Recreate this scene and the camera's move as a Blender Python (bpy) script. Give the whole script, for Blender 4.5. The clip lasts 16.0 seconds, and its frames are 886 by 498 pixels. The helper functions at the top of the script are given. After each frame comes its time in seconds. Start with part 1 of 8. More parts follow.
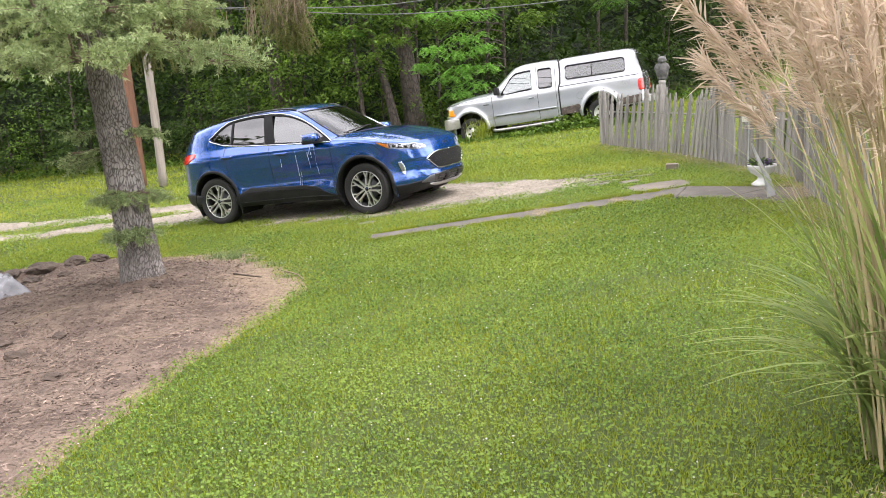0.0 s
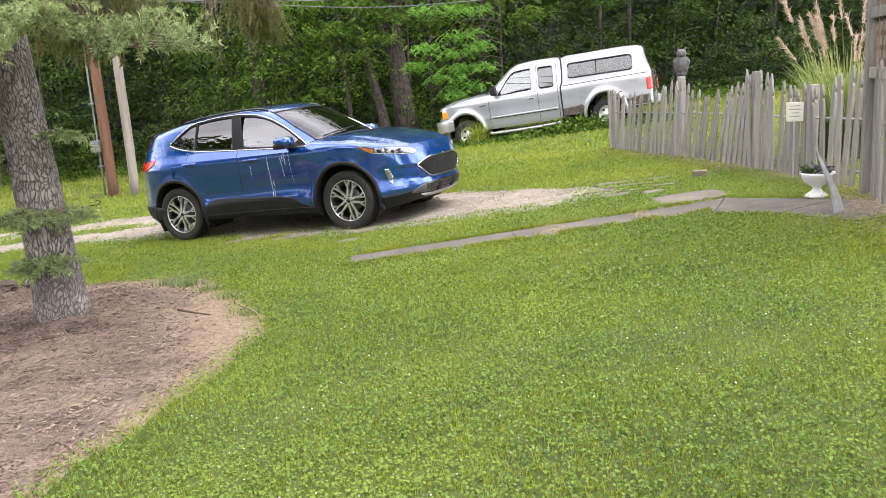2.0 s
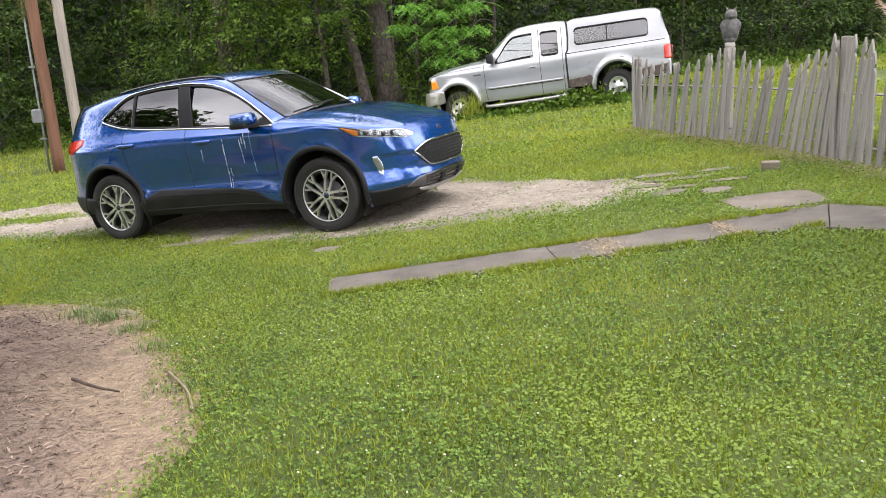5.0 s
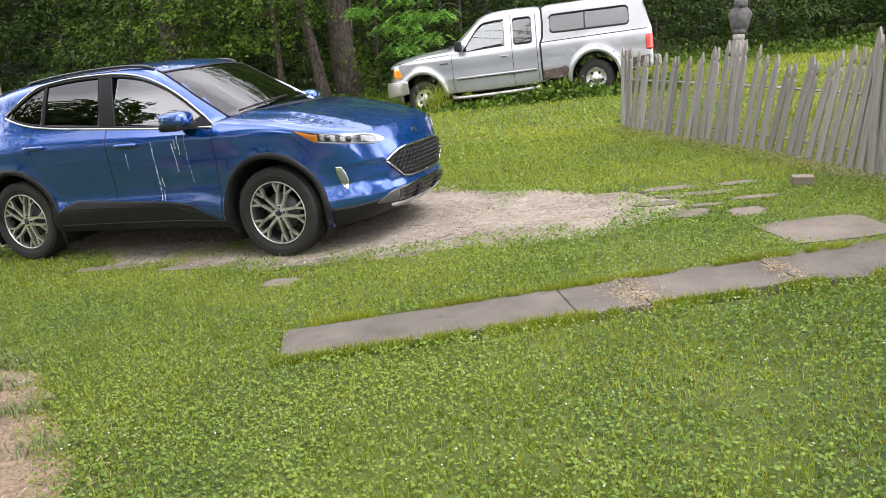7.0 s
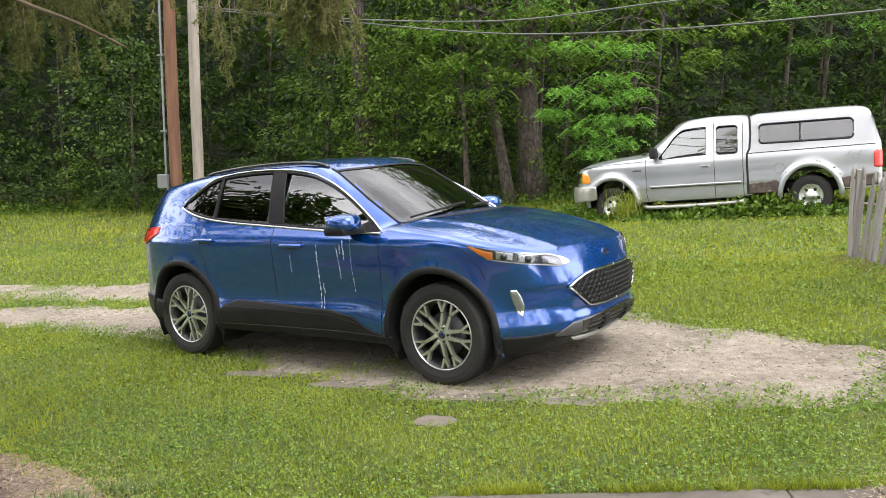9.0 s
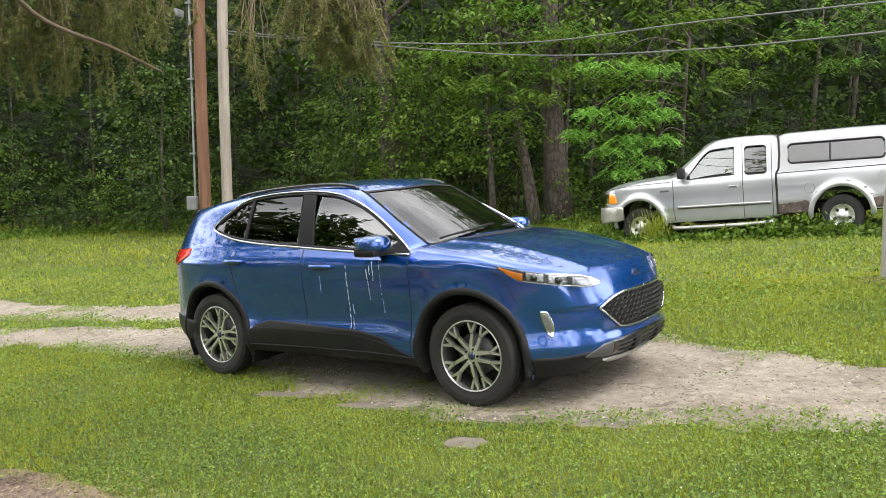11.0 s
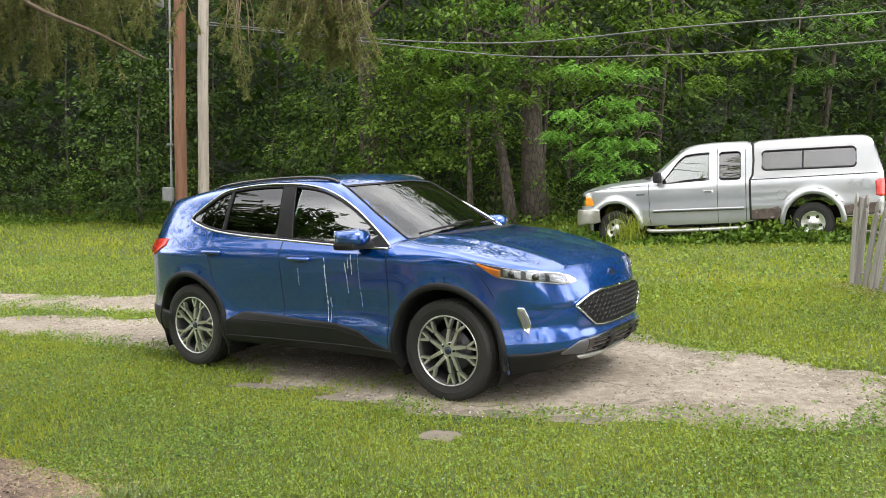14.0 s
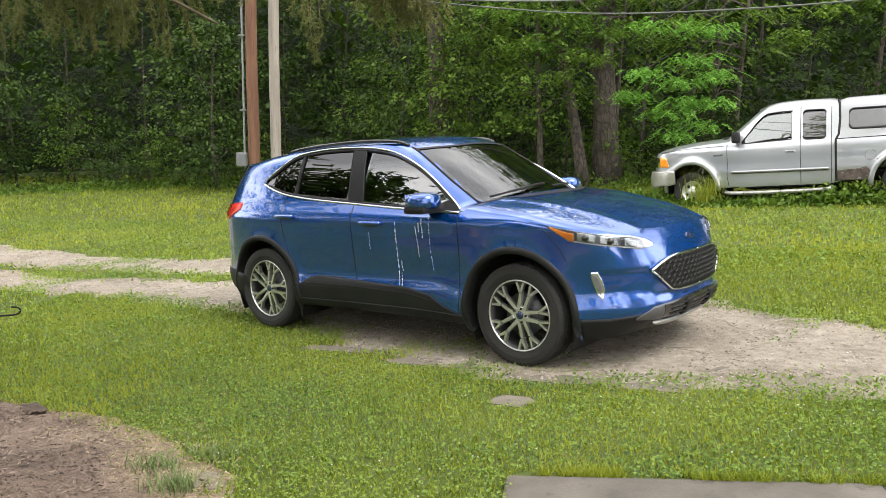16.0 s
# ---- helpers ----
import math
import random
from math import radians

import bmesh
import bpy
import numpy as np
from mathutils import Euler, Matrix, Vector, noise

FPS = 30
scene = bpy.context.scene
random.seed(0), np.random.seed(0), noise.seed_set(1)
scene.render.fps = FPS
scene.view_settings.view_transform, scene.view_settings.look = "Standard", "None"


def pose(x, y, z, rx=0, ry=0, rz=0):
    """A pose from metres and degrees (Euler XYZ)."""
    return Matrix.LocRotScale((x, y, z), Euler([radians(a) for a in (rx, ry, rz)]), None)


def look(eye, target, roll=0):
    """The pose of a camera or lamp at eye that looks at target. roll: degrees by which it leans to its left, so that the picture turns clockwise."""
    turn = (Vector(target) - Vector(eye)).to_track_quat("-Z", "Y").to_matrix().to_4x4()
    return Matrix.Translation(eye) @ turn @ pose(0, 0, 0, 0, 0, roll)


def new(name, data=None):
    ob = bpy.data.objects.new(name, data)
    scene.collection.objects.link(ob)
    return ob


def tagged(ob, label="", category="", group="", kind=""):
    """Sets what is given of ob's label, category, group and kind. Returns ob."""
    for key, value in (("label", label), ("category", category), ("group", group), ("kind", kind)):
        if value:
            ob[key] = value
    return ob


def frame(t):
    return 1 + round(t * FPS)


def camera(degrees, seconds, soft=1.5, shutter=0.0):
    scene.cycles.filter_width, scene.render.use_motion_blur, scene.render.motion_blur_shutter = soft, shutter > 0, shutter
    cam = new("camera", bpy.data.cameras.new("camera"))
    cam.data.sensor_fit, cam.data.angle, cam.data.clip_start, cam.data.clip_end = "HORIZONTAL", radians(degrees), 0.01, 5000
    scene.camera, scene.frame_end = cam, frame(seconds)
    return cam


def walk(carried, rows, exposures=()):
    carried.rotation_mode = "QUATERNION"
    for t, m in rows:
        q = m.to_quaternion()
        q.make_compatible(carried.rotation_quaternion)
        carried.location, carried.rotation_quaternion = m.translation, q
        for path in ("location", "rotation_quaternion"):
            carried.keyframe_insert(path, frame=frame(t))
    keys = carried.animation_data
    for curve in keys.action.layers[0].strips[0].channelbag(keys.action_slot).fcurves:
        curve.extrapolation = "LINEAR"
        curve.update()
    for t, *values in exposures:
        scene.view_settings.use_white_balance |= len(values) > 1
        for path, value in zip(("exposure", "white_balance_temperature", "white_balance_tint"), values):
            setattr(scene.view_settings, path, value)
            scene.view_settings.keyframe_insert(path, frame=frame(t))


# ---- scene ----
cam = camera(57.4, 16.0, soft=0.9)
PATH = [
    (0, (0.255, -0.006, 1.432), (0.208, 1.948, 1.006), -3.4),
    (0.5, (0.281, 0.32, 1.403), (0.259, 2.284, 1.023), -2.6),
    (1, (0.402, 0.82, 1.361), (0.449, 2.766, 0.901), -3.9),
    (1.5, (0.357, 1.068, 1.362), (0.321, 3.02, 0.929), -5.6),
    (2, (0.23, 1.486, 1.313), (0.2, 3.442, 0.895), -3.5),
    (2.5, (0.227, 1.939, 1.255), (-0.115, 3.864, 0.833), -6.2),
    (3, (0.179, 2.201, 1.307), (-0.257, 4.114, 0.919), -7.8),
    (3.3, (0.076, 2.379, 1.279), (-0.35, 4.3, 0.918), -6.9),
    (3.5, (0.014, 2.535, 1.28), (-0.171, 4.492, 0.913), -3.5),
    (3.7, (-0.014, 2.685, 1.255), (-0.095, 4.649, 0.882), -1.5),
    (5.8, (-0.043, 4.122, 1.32), (0.039, 6.043, 0.767), -4.4),
    (6, (-0.049, 4.251, 1.341), (0.036, 6.173, 0.794), -4.7),
    (6.5, (-0.157, 4.585, 1.305), (-0.069, 6.511, 0.772), -3.4),
    (7, (-0.188, 4.925, 1.295), (-0.052, 6.847, 0.761), -1.8),
    (7.5, (-0.079, 5.276, 1.293), (0.017, 7.194, 0.734), -3.2),
    (8, (-0.119, 5.514, 1.319), (-0.221, 7.437, 0.782), -4.2),
    (8.5, (-0.226, 5.765, 1.314), (-0.513, 7.698, 0.892), -0.5),
    (9, (-0.228, 5.835, 1.352), (-0.518, 7.791, 1.048), 0.6),
    (9.5, (-0.266, 5.821, 1.354), (-0.591, 7.778, 1.107), 0.8),
    (9.7, (-0.268, 5.83, 1.371), (-0.608, 7.784, 1.118), 1.0),
    (12, (-0.25, 5.816, 1.343), (-0.578, 7.773, 1.091), -0.7),
    (12.5, (-0.245, 5.818, 1.347), (-0.543, 7.78, 1.094), -1.1),
    (13, (-0.262, 5.81, 1.337), (-0.556, 7.773, 1.086), 0.1),
    (13.5, (-0.271, 5.785, 1.329), (-0.56, 7.747, 1.07), 1.8),
    (14, (-0.279, 5.772, 1.33), (-0.57, 7.734, 1.076), 1.9),
    (14.5, (-0.289, 5.762, 1.331), (-0.582, 7.725, 1.082), 1.7),
    (15, (-0.284, 5.791, 1.325), (-0.573, 7.752, 1.056), 0.7),
    (15.5, (-0.301, 5.818, 1.32), (-0.689, 7.751, 0.983), 0.8),
    (16, (-0.307, 5.834, 1.323), (-0.76, 7.751, 0.975), 1.1),
]
walk(cam, [(t, look(eye, target, roll)) for t, eye, target, roll in PATH], [(t, e, k, m) for t, e, k, m in ((0.0, 1.03, 6250, 20), (0.5, 0.50, 6250, 20), (1.0, 0.82, 6250, 20), (1.5, 1.03, 6250, 20), (3.7, 0.90, 6250, 20), (6.0, 0.84, 6250, 20), (8.0, 0.82, 6250, 19), (9.5, 0.82, 6380, 16), (16.0, 0.80, 6420, 14))])

# ---- daylight: bright hazy sky with a soft high sun ----
SUN_EL, SUN_AZ = 62.0, 118.0          # degrees; azimuth clockwise from +y
world = bpy.data.worlds.new("sky")
scene.world = world
world.use_nodes = True
wn = world.node_tree
sky = wn.nodes.new("ShaderNodeTexSky")
sky.sky_type = "NISHITA"
sky.sun_disc = False
sky.sun_elevation, sky.sun_rotation = radians(SUN_EL), radians(SUN_AZ)
sky.air_density, sky.dust_density, sky.ozone_density = 1.0, 4.0, 0.6
haze = wn.nodes.new("ShaderNodeHueSaturation")      # thin bright cloud whitens the sky
haze.inputs["Saturation"].default_value = 0.45
wn.links.new(sky.outputs["Color"], haze.inputs["Color"])
where = wn.nodes.new("ShaderNodeTexCoord")
puffs = wn.nodes.new("ShaderNodeTexNoise")
puffs.inputs["Scale"].default_value, puffs.inputs["Detail"].default_value = 2.6, 5.0
wn.links.new(where.outputs["Generated"], puffs.inputs["Vector"])
share = wn.nodes.new("ShaderNodeMapRange")
share.inputs["From Min"].default_value, share.inputs["From Max"].default_value = 0.40, 0.60
share.inputs["To Min"].default_value, share.inputs["To Max"].default_value = 0.30, 1.0
wn.links.new(puffs.outputs["Fac"], share.inputs["Value"])
cloud = wn.nodes.new("ShaderNodeMix")
cloud.data_type = "RGBA"
cloud.inputs[7].default_value = (20.5, 20.5, 19.6, 1)
wn.links.new(share.outputs["Result"], cloud.inputs[0])
wn.links.new(haze.outputs["Color"], cloud.inputs[6])
wn.links.new(cloud.outputs[2], wn.nodes["Background"].inputs["Color"])
wn.nodes["Background"].inputs["Strength"].default_value = 0.12
sun = new("sun", bpy.data.lights.new("sun", "SUN"))
sun.data.energy, sun.data.angle, sun.data.color = 1.8, radians(24), (1.0, 0.95, 0.88)
_a, _e = radians(SUN_AZ), radians(SUN_EL)
sun.matrix_world = look((0, 0, 30), (-30 * math.sin(_a) * math.cos(_e), -30 * math.cos(_a) * math.cos(_e), 30 - 30 * math.sin(_e)))

# ---- materials ----
def node(nt, kind, **values):
    n = nt.nodes.new("ShaderNode" + kind)
    for k, v in values.items():
        if k in n.inputs:
            n.inputs[k].default_value = v
    return n


def rgba(c):
    return (c[0], c[1], c[2], 1.0)


def blend(nt, fac, a, b, mode="MIX"):
    """A colour mix; a and b are colours or sockets, fac a number or socket."""
    n = nt.nodes.new("ShaderNodeMix")
    n.data_type, n.blend_type = "RGBA", mode
    for slot, v in ((0, fac), (6, a), (7, b)):
        if isinstance(v, bpy.types.NodeSocket):
            nt.links.new(v, n.inputs[slot])
        else:
            n.inputs[slot].default_value = rgba(v) if slot else v
    return n.outputs[2]


def ramp(nt, value, lo, hi):
    n = node(nt, "MapRange")
    nt.links.new(value, n.inputs["Value"])
    n.inputs["From Min"].default_value, n.inputs["From Max"].default_value = lo, hi
    n.inputs["To Min"].default_value, n.inputs["To Max"].default_value = 0.0, 1.0
    return n.outputs["Result"]


def noise_of(nt, scale, detail=3.0, rough=0.55, stretch=None, coord="Object"):
    tc = nt.nodes.new("ShaderNodeTexCoord")
    out = tc.outputs[coord]
    if stretch:
        mp = nt.nodes.new("ShaderNodeMapping")
        mp.inputs["Scale"].default_value = stretch
        nt.links.new(out, mp.inputs["Vector"])
        out = mp.outputs["Vector"]
    n = node(nt, "TexNoise", Scale=scale, Detail=detail, Roughness=rough)
    nt.links.new(out, n.inputs["Vector"])
    return n.outputs["Fac"]


def bumped(nt, bsdf, value, strength, distance):
    b = node(nt, "Bump", Strength=strength, Distance=distance)
    nt.links.new(value, b.inputs["Height"])
    nt.links.new(b.outputs["Normal"], bsdf.inputs["Normal"])


def surface(name, c1, c2, scale=4.0, fine=60.0, rough=0.7, metal=0.0, bump=0.3, depth=0.004, c3=None, stretch=None,
            isl=0.0, obj=0.0, coat=0.0, spec=0.5, rvar=0.1):
    """A two-scale noise material: c1/c2 by broad noise, grain by fine noise, c3 in sparse stains."""
    m = bpy.data.materials.new(name)
    m.use_nodes = True
    nt = m.node_tree
    b = nt.nodes["Principled BSDF"]
    broad, grain = noise_of(nt, scale, 4, 0.6, stretch), noise_of(nt, fine, 3, 0.6, stretch)
    col = blend(nt, ramp(nt, broad, 0.35, 0.65), c1, c2)
    dark = tuple(0.62 * (x + y) / 2 for x, y in zip(c1, c2))
    g = ramp(nt, grain, 0.55, 0.85)
    mul = nt.nodes.new("ShaderNodeMath")
    mul.operation = "MULTIPLY"
    nt.links.new(g, mul.inputs[0])
    mul.inputs[1].default_value = 0.6
    col = blend(nt, mul.outputs[0], col, dark)
    if c3:
        st = noise_of(nt, scale * 2.3 + 1.7, 5, 0.7, stretch)
        col = blend(nt, ramp(nt, st, 0.58, 0.7), col, c3)
    for amount, kind, sock in ((isl, "NewGeometry", "Random Per Island"), (obj, "ObjectInfo", "Random")):
        if amount:
            src = nt.nodes.new("ShaderNode" + kind).outputs[sock]
            hsv = node(nt, "HueSaturation")
            mr = node(nt, "MapRange")
            nt.links.new(src, mr.inputs["Value"])
            mr.inputs["To Min"].default_value, mr.inputs["To Max"].default_value = 1 - amount, 1 + amount
            nt.links.new(mr.outputs["Result"], hsv.inputs["Value"])
            nt.links.new(col, hsv.inputs["Color"])
            col = hsv.outputs["Color"]
    nt.links.new(col, b.inputs["Base Color"])
    mr = node(nt, "MapRange")
    nt.links.new(grain, mr.inputs["Value"])
    mr.inputs["To Min"].default_value, mr.inputs["To Max"].default_value = max(0.02, rough - rvar), min(1, rough + rvar)
    nt.links.new(mr.outputs["Result"], b.inputs["Roughness"])
    b.inputs["Metallic"].default_value = metal
    b.inputs["Coat Weight"].default_value = coat
    b.inputs["Coat Roughness"].default_value = 0.03
    b.inputs["Specular IOR Level"].default_value = spec
    if bump:
        bumped(nt, b, grain, bump, depth)
    return m


def leafy(name, c1, c2, c3, patch=0.5, trans=0.35, rough=0.55, fine=0.0):
    """Leaves: colour varies leaf by leaf and in broad patches; light shines through."""
    m = bpy.data.materials.new(name)
    m.use_nodes = True
    nt = m.node_tree
    b = nt.nodes["Principled BSDF"]
    rnd = nt.nodes.new("ShaderNodeNewGeometry").outputs["Random Per Island"]
    col = blend(nt, ramp(nt, rnd, 0.0, 1.0), c1, c2)
    col = blend(nt, ramp(nt, noise_of(nt, patch, 3, 0.6), 0.45, 0.7), col, c3)
    b.inputs["Roughness"].default_value = rough
    b.inputs["Specular IOR Level"].default_value = 0.22
    nt.links.new(col, b.inputs["Base Color"])
    tr = nt.nodes.new("ShaderNodeBsdfTranslucent")
    hsv = node(nt, "HueSaturation", Value=1.25, Saturation=1.1)
    nt.links.new(col, hsv.inputs["Color"])
    nt.links.new(hsv.outputs["Color"], tr.inputs["Color"])
    mix = nt.nodes.new("ShaderNodeMixShader")
    mix.inputs[0].default_value = trans
    nt.links.new(b.outputs[0], mix.inputs[1])
    nt.links.new(tr.outputs[0], mix.inputs[2])
    nt.links.new(mix.outputs[0], nt.nodes["Material Output"].inputs["Surface"])
    return m


M = {}
M["grass_blade"] = leafy("grass_blade", (0.085, 0.130, 0.014), (0.300, 0.355, 0.042), (0.335, 0.360, 0.046), 0.35, 0.32)
M["clover"] = leafy("clover", (0.062, 0.124, 0.022), (0.190, 0.285, 0.052), (0.215, 0.288, 0.048), 0.45, 0.32)
M["blossom"] = surface("blossom", (0.58, 0.57, 0.48), (0.50, 0.50, 0.43), 20, 200, 0.8)
M["soil"] = surface("lawn_soil", (0.042, 0.064, 0.010), (0.074, 0.104, 0.015), 0.9, 45, 0.95, bump=0.8, depth=0.02, c3=(0.095, 0.105, 0.026))
M["mulch_chip"] = surface("mulch_chip", (0.105, 0.073, 0.055), (0.235, 0.178, 0.138), 2, 90, 0.95, isl=0.5, bump=0.3)
M["concrete"] = surface("concrete", (0.080, 0.070, 0.058), (0.134, 0.119, 0.100), 2.6, 70, 0.9, bump=0.45, depth=0.005, c3=(0.062, 0.058, 0.048))
M["slab"] = surface("old_paving", (0.105, 0.090, 0.071), (0.165, 0.142, 0.115), 3, 60, 0.92, bump=0.5, depth=0.006, c3=(0.075, 0.07, 0.045))
M["grey_wood"] = surface("weathered_wood", (0.182, 0.170, 0.154), (0.290, 0.273, 0.252), 3, 30, 0.9, bump=0.5, depth=0.003, c3=(0.11, 0.10, 0.09), stretch=(6, 6, 0.6), obj=0.22)
M["pole_brown"] = surface("creosoted_pole", (0.115, 0.056, 0.032), (0.185, 0.092, 0.053), 1.6, 22, 0.85, bump=0.6, depth=0.006, c3=(0.06, 0.034, 0.022), stretch=(6, 6, 0.4))
M["pole_grey"] = surface("weathered_pole", (0.19, 0.165, 0.138), (0.31, 0.275, 0.235), 1.6, 22, 0.9, bump=0.6, depth=0.006, c3=(0.12, 0.10, 0.08), stretch=(6, 6, 0.4))
M["twig"] = surface("spruce_twig", (0.11, 0.085, 0.058), (0.17, 0.13, 0.088), 5, 60, 0.9)
M["needle"] = leafy("spruce_needles", (0.165, 0.225, 0.10), (0.40, 0.48, 0.235), (0.35, 0.41, 0.185), 0.9, 0.38)
M["needle_old"] = leafy("old_spruce_needles", (0.085, 0.105, 0.032), (0.22, 0.235, 0.075), (0.18, 0.19, 0.06), 0.9, 0.35)
M["tuft"] = leafy("tuft_blade", (0.075, 0.125, 0.040), (0.20, 0.27, 0.10), (0.17, 0.22, 0.08), 0.9, 0.3)
# dark leaf: base colour lowered to put the wood's shade into it
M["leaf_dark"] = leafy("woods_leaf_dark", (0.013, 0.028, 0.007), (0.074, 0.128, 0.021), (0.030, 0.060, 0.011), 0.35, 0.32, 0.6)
M["leaf_mid"] = leafy("woods_leaf", (0.032, 0.070, 0.010), (0.155, 0.245, 0.034), (0.070, 0.128, 0.017), 0.45, 0.36, 0.58)
M["leaf_bright"] = leafy("locust_leaf", (0.10, 0.24, 0.035), (0.17, 0.34, 0.055), (0.13, 0.27, 0.04), 0.8)
M["black"] = surface("black_plastic", (0.010, 0.010, 0.0105), (0.015, 0.015, 0.016), 6, 300, 0.6, bump=0.15, depth=0.001, spec=0.25)
M["rubber"] = surface("tyre_rubber", (0.013, 0.0125, 0.012), (0.022, 0.021, 0.02), 5, 80, 0.8, bump=0.2, depth=0.002)
M["wire"] = surface("overhead_wire", (0.10, 0.105, 0.10), (0.14, 0.14, 0.135), 2, 30, 0.6, bump=0)
M["white_plastic"] = surface("white_plastic", (0.72, 0.72, 0.70), (0.78, 0.78, 0.77), 4, 60, 0.45, bump=0.1)
M["galv"] = surface("galvanised_steel", (0.45, 0.46, 0.46), (0.55, 0.56, 0.56), 3, 40, 0.45, metal=0.7, bump=0.1)
M["straw"] = surface("dead_straw", (0.32, 0.255, 0.155), (0.42, 0.34, 0.215), 4, 60, 0.9, isl=0.3, bump=0)
M["plume"] = leafy("grass_plume", (0.46, 0.37, 0.29), (0.62, 0.52, 0.42), (0.55, 0.46, 0.37), 2.0, 0.4, 0.8)
M["reed"] = leafy("reed_leaf", (0.15, 0.22, 0.06), (0.34, 0.38, 0.15), (0.26, 0.30, 0.12), 1.5, 0.4, 0.45)
M["stalk"] = surface("dry_stalk", (0.30, 0.235, 0.13), (0.42, 0.34, 0.20), 3, 40, 0.8, isl=0.3, bump=0)


def glass(name, tint, gloss_rough=0.0, ior=2.1):
    """Thin window glass: tinted see-through sheet with a Fresnel gloss."""
    m = bpy.data.materials.new(name)
    m.use_nodes = True
    nt = m.node_tree
    nt.nodes.remove(nt.nodes["Principled BSDF"])
    tr = nt.nodes.new("ShaderNodeBsdfTransparent")
    tr.inputs["Color"].default_value = rgba(tint)
    gl = nt.nodes.new("ShaderNodeBsdfGlossy")
    gl.inputs["Roughness"].default_value = gloss_rough
    fr = node(nt, "Fresnel", IOR=ior)
    mix = nt.nodes.new("ShaderNodeMixShader")
    nt.links.new(fr.outputs[0], mix.inputs[0])
    nt.links.new(tr.outputs[0], mix.inputs[1])
    nt.links.new(gl.outputs[0], mix.inputs[2])
    nt.links.new(mix.outputs[0], nt.nodes["Material Output"].inputs["Surface"])
    return m


def paint(name, c1, c2, metal, rough, dirt, dirt_amount=0.25):
    """Clear-coated car paint with fine flakes and a film of dust low down in patches."""
    m = surface(name, c1, c2, 0.7, 420, rough, metal=metal, bump=0, coat=1.0, rvar=0.06)
    nt = m.node_tree
    b = nt.nodes["Principled BSDF"]
    col = b.inputs["Base Color"].links[0].from_socket
    film = ramp(nt, noise_of(nt, 2.2, 5, 0.65), 0.52, 0.8)
    mul = nt.nodes.new("ShaderNodeMath")
    mul.operation = "MULTIPLY"
    nt.links.new(film, mul.inputs[0])
    mul.inputs[1].default_value = dirt_amount
    nt.links.new(blend(nt, mul.outputs[0], col, dirt), b.inputs["Base Color"])
    b.inputs["Coat IOR"].default_value = 1.9
    return m


M["suv_blue"] = paint("blue_metallic_paint", (0.0008, 0.066, 0.315), (0.0010, 0.074, 0.350), 0.66, 0.20, (0.08, 0.11, 0.16), 0.06)
M["truck_silver"] = paint("silver_paint", (0.31, 0.325, 0.34), (0.37, 0.383, 0.40), 0.5, 0.33, (0.30, 0.29, 0.27), 0.3)
M["truck_white"] = paint("white_cap_paint", (0.25, 0.258, 0.27), (0.30, 0.308, 0.32), 0.1, 0.35, (0.30, 0.29, 0.27), 0.3)
M["gloss_black"] = surface("gloss_black", (0.012, 0.012, 0.013), (0.016, 0.016, 0.017), 5, 100, 0.12, bump=0, coat=0.6, rvar=0.03)
M["chrome"] = surface("chrome", (0.75, 0.75, 0.75), (0.8, 0.8, 0.8), 5, 100, 0.14, metal=1.0, bump=0, rvar=0.05)
M["alloy"] = surface("machined_alloy", (0.60, 0.60, 0.59), (0.68, 0.675, 0.66), 8, 150, 0.32, metal=0.85, bump=0.05, depth=0.001)
M["alloy_dark"] = surface("dark_alloy", (0.055, 0.056, 0.058), (0.075, 0.075, 0.078), 8, 90, 0.45, metal=0.5, bump=0)
M["skid_silver"] = surface("satin_silver", (0.46, 0.46, 0.46), (0.53, 0.53, 0.53), 6, 120, 0.4, metal=0.5, bump=0)
M["clad"] = surface("grey_black_cladding", (0.010, 0.0105, 0.011), (0.015, 0.0155, 0.016), 4, 260, 0.5, bump=0.2, depth=0.001, c3=(0.020, 0.019, 0.018), spec=0.25)
M["glass_front"] = glass("window_glass", (0.36, 0.45, 0.42), 0.0, 2.5)
M["glass_tint"] = glass("privacy_glass", (0.035, 0.04, 0.042), 0.0, 2.2)
M["glass_screen"] = glass("windscreen_glass", (0.26, 0.46, 0.34), 0.0, 2.3)
M["pillar"] = surface("pillar_black", (0.006, 0.006, 0.0065), (0.008, 0.008, 0.0085), 5, 100, 0.35, bump=0, spec=0.15)
M["lens"] = glass("lamp_lens", (0.93, 0.94, 0.95), 0.0, 1.45)
M["red_lens"] = surface("red_lens", (0.48, 0.02, 0.015), (0.58, 0.03, 0.02), 8, 120, 0.12, bump=0, coat=1.0, rvar=0.04)
M["amber"] = surface("amber_lens", (0.85, 0.25, 0.012), (0.92, 0.31, 0.02), 9, 120, 0.15, bump=0, coat=1.0, rvar=0.04)
M["seat"] = surface("dark_seat_cloth", (0.05, 0.05, 0.052), (0.07, 0.07, 0.073), 5, 200, 0.9, bump=0.1)
M["trim_dark"] = surface("dark_interior_trim", (0.02, 0.021, 0.022), (0.03, 0.031, 0.032), 4, 120, 0.7, bump=0.1)
M["dropping"] = surface("bird_dropping", (0.70, 0.70, 0.66), (0.6, 0.6, 0.57), 20, 90, 0.8, bump=0)
M["oval"] = surface("blue_badge", (0.008, 0.016, 0.05), (0.010, 0.020, 0.065), 20, 90, 0.2, bump=0, coat=1.0, rvar=0.03)
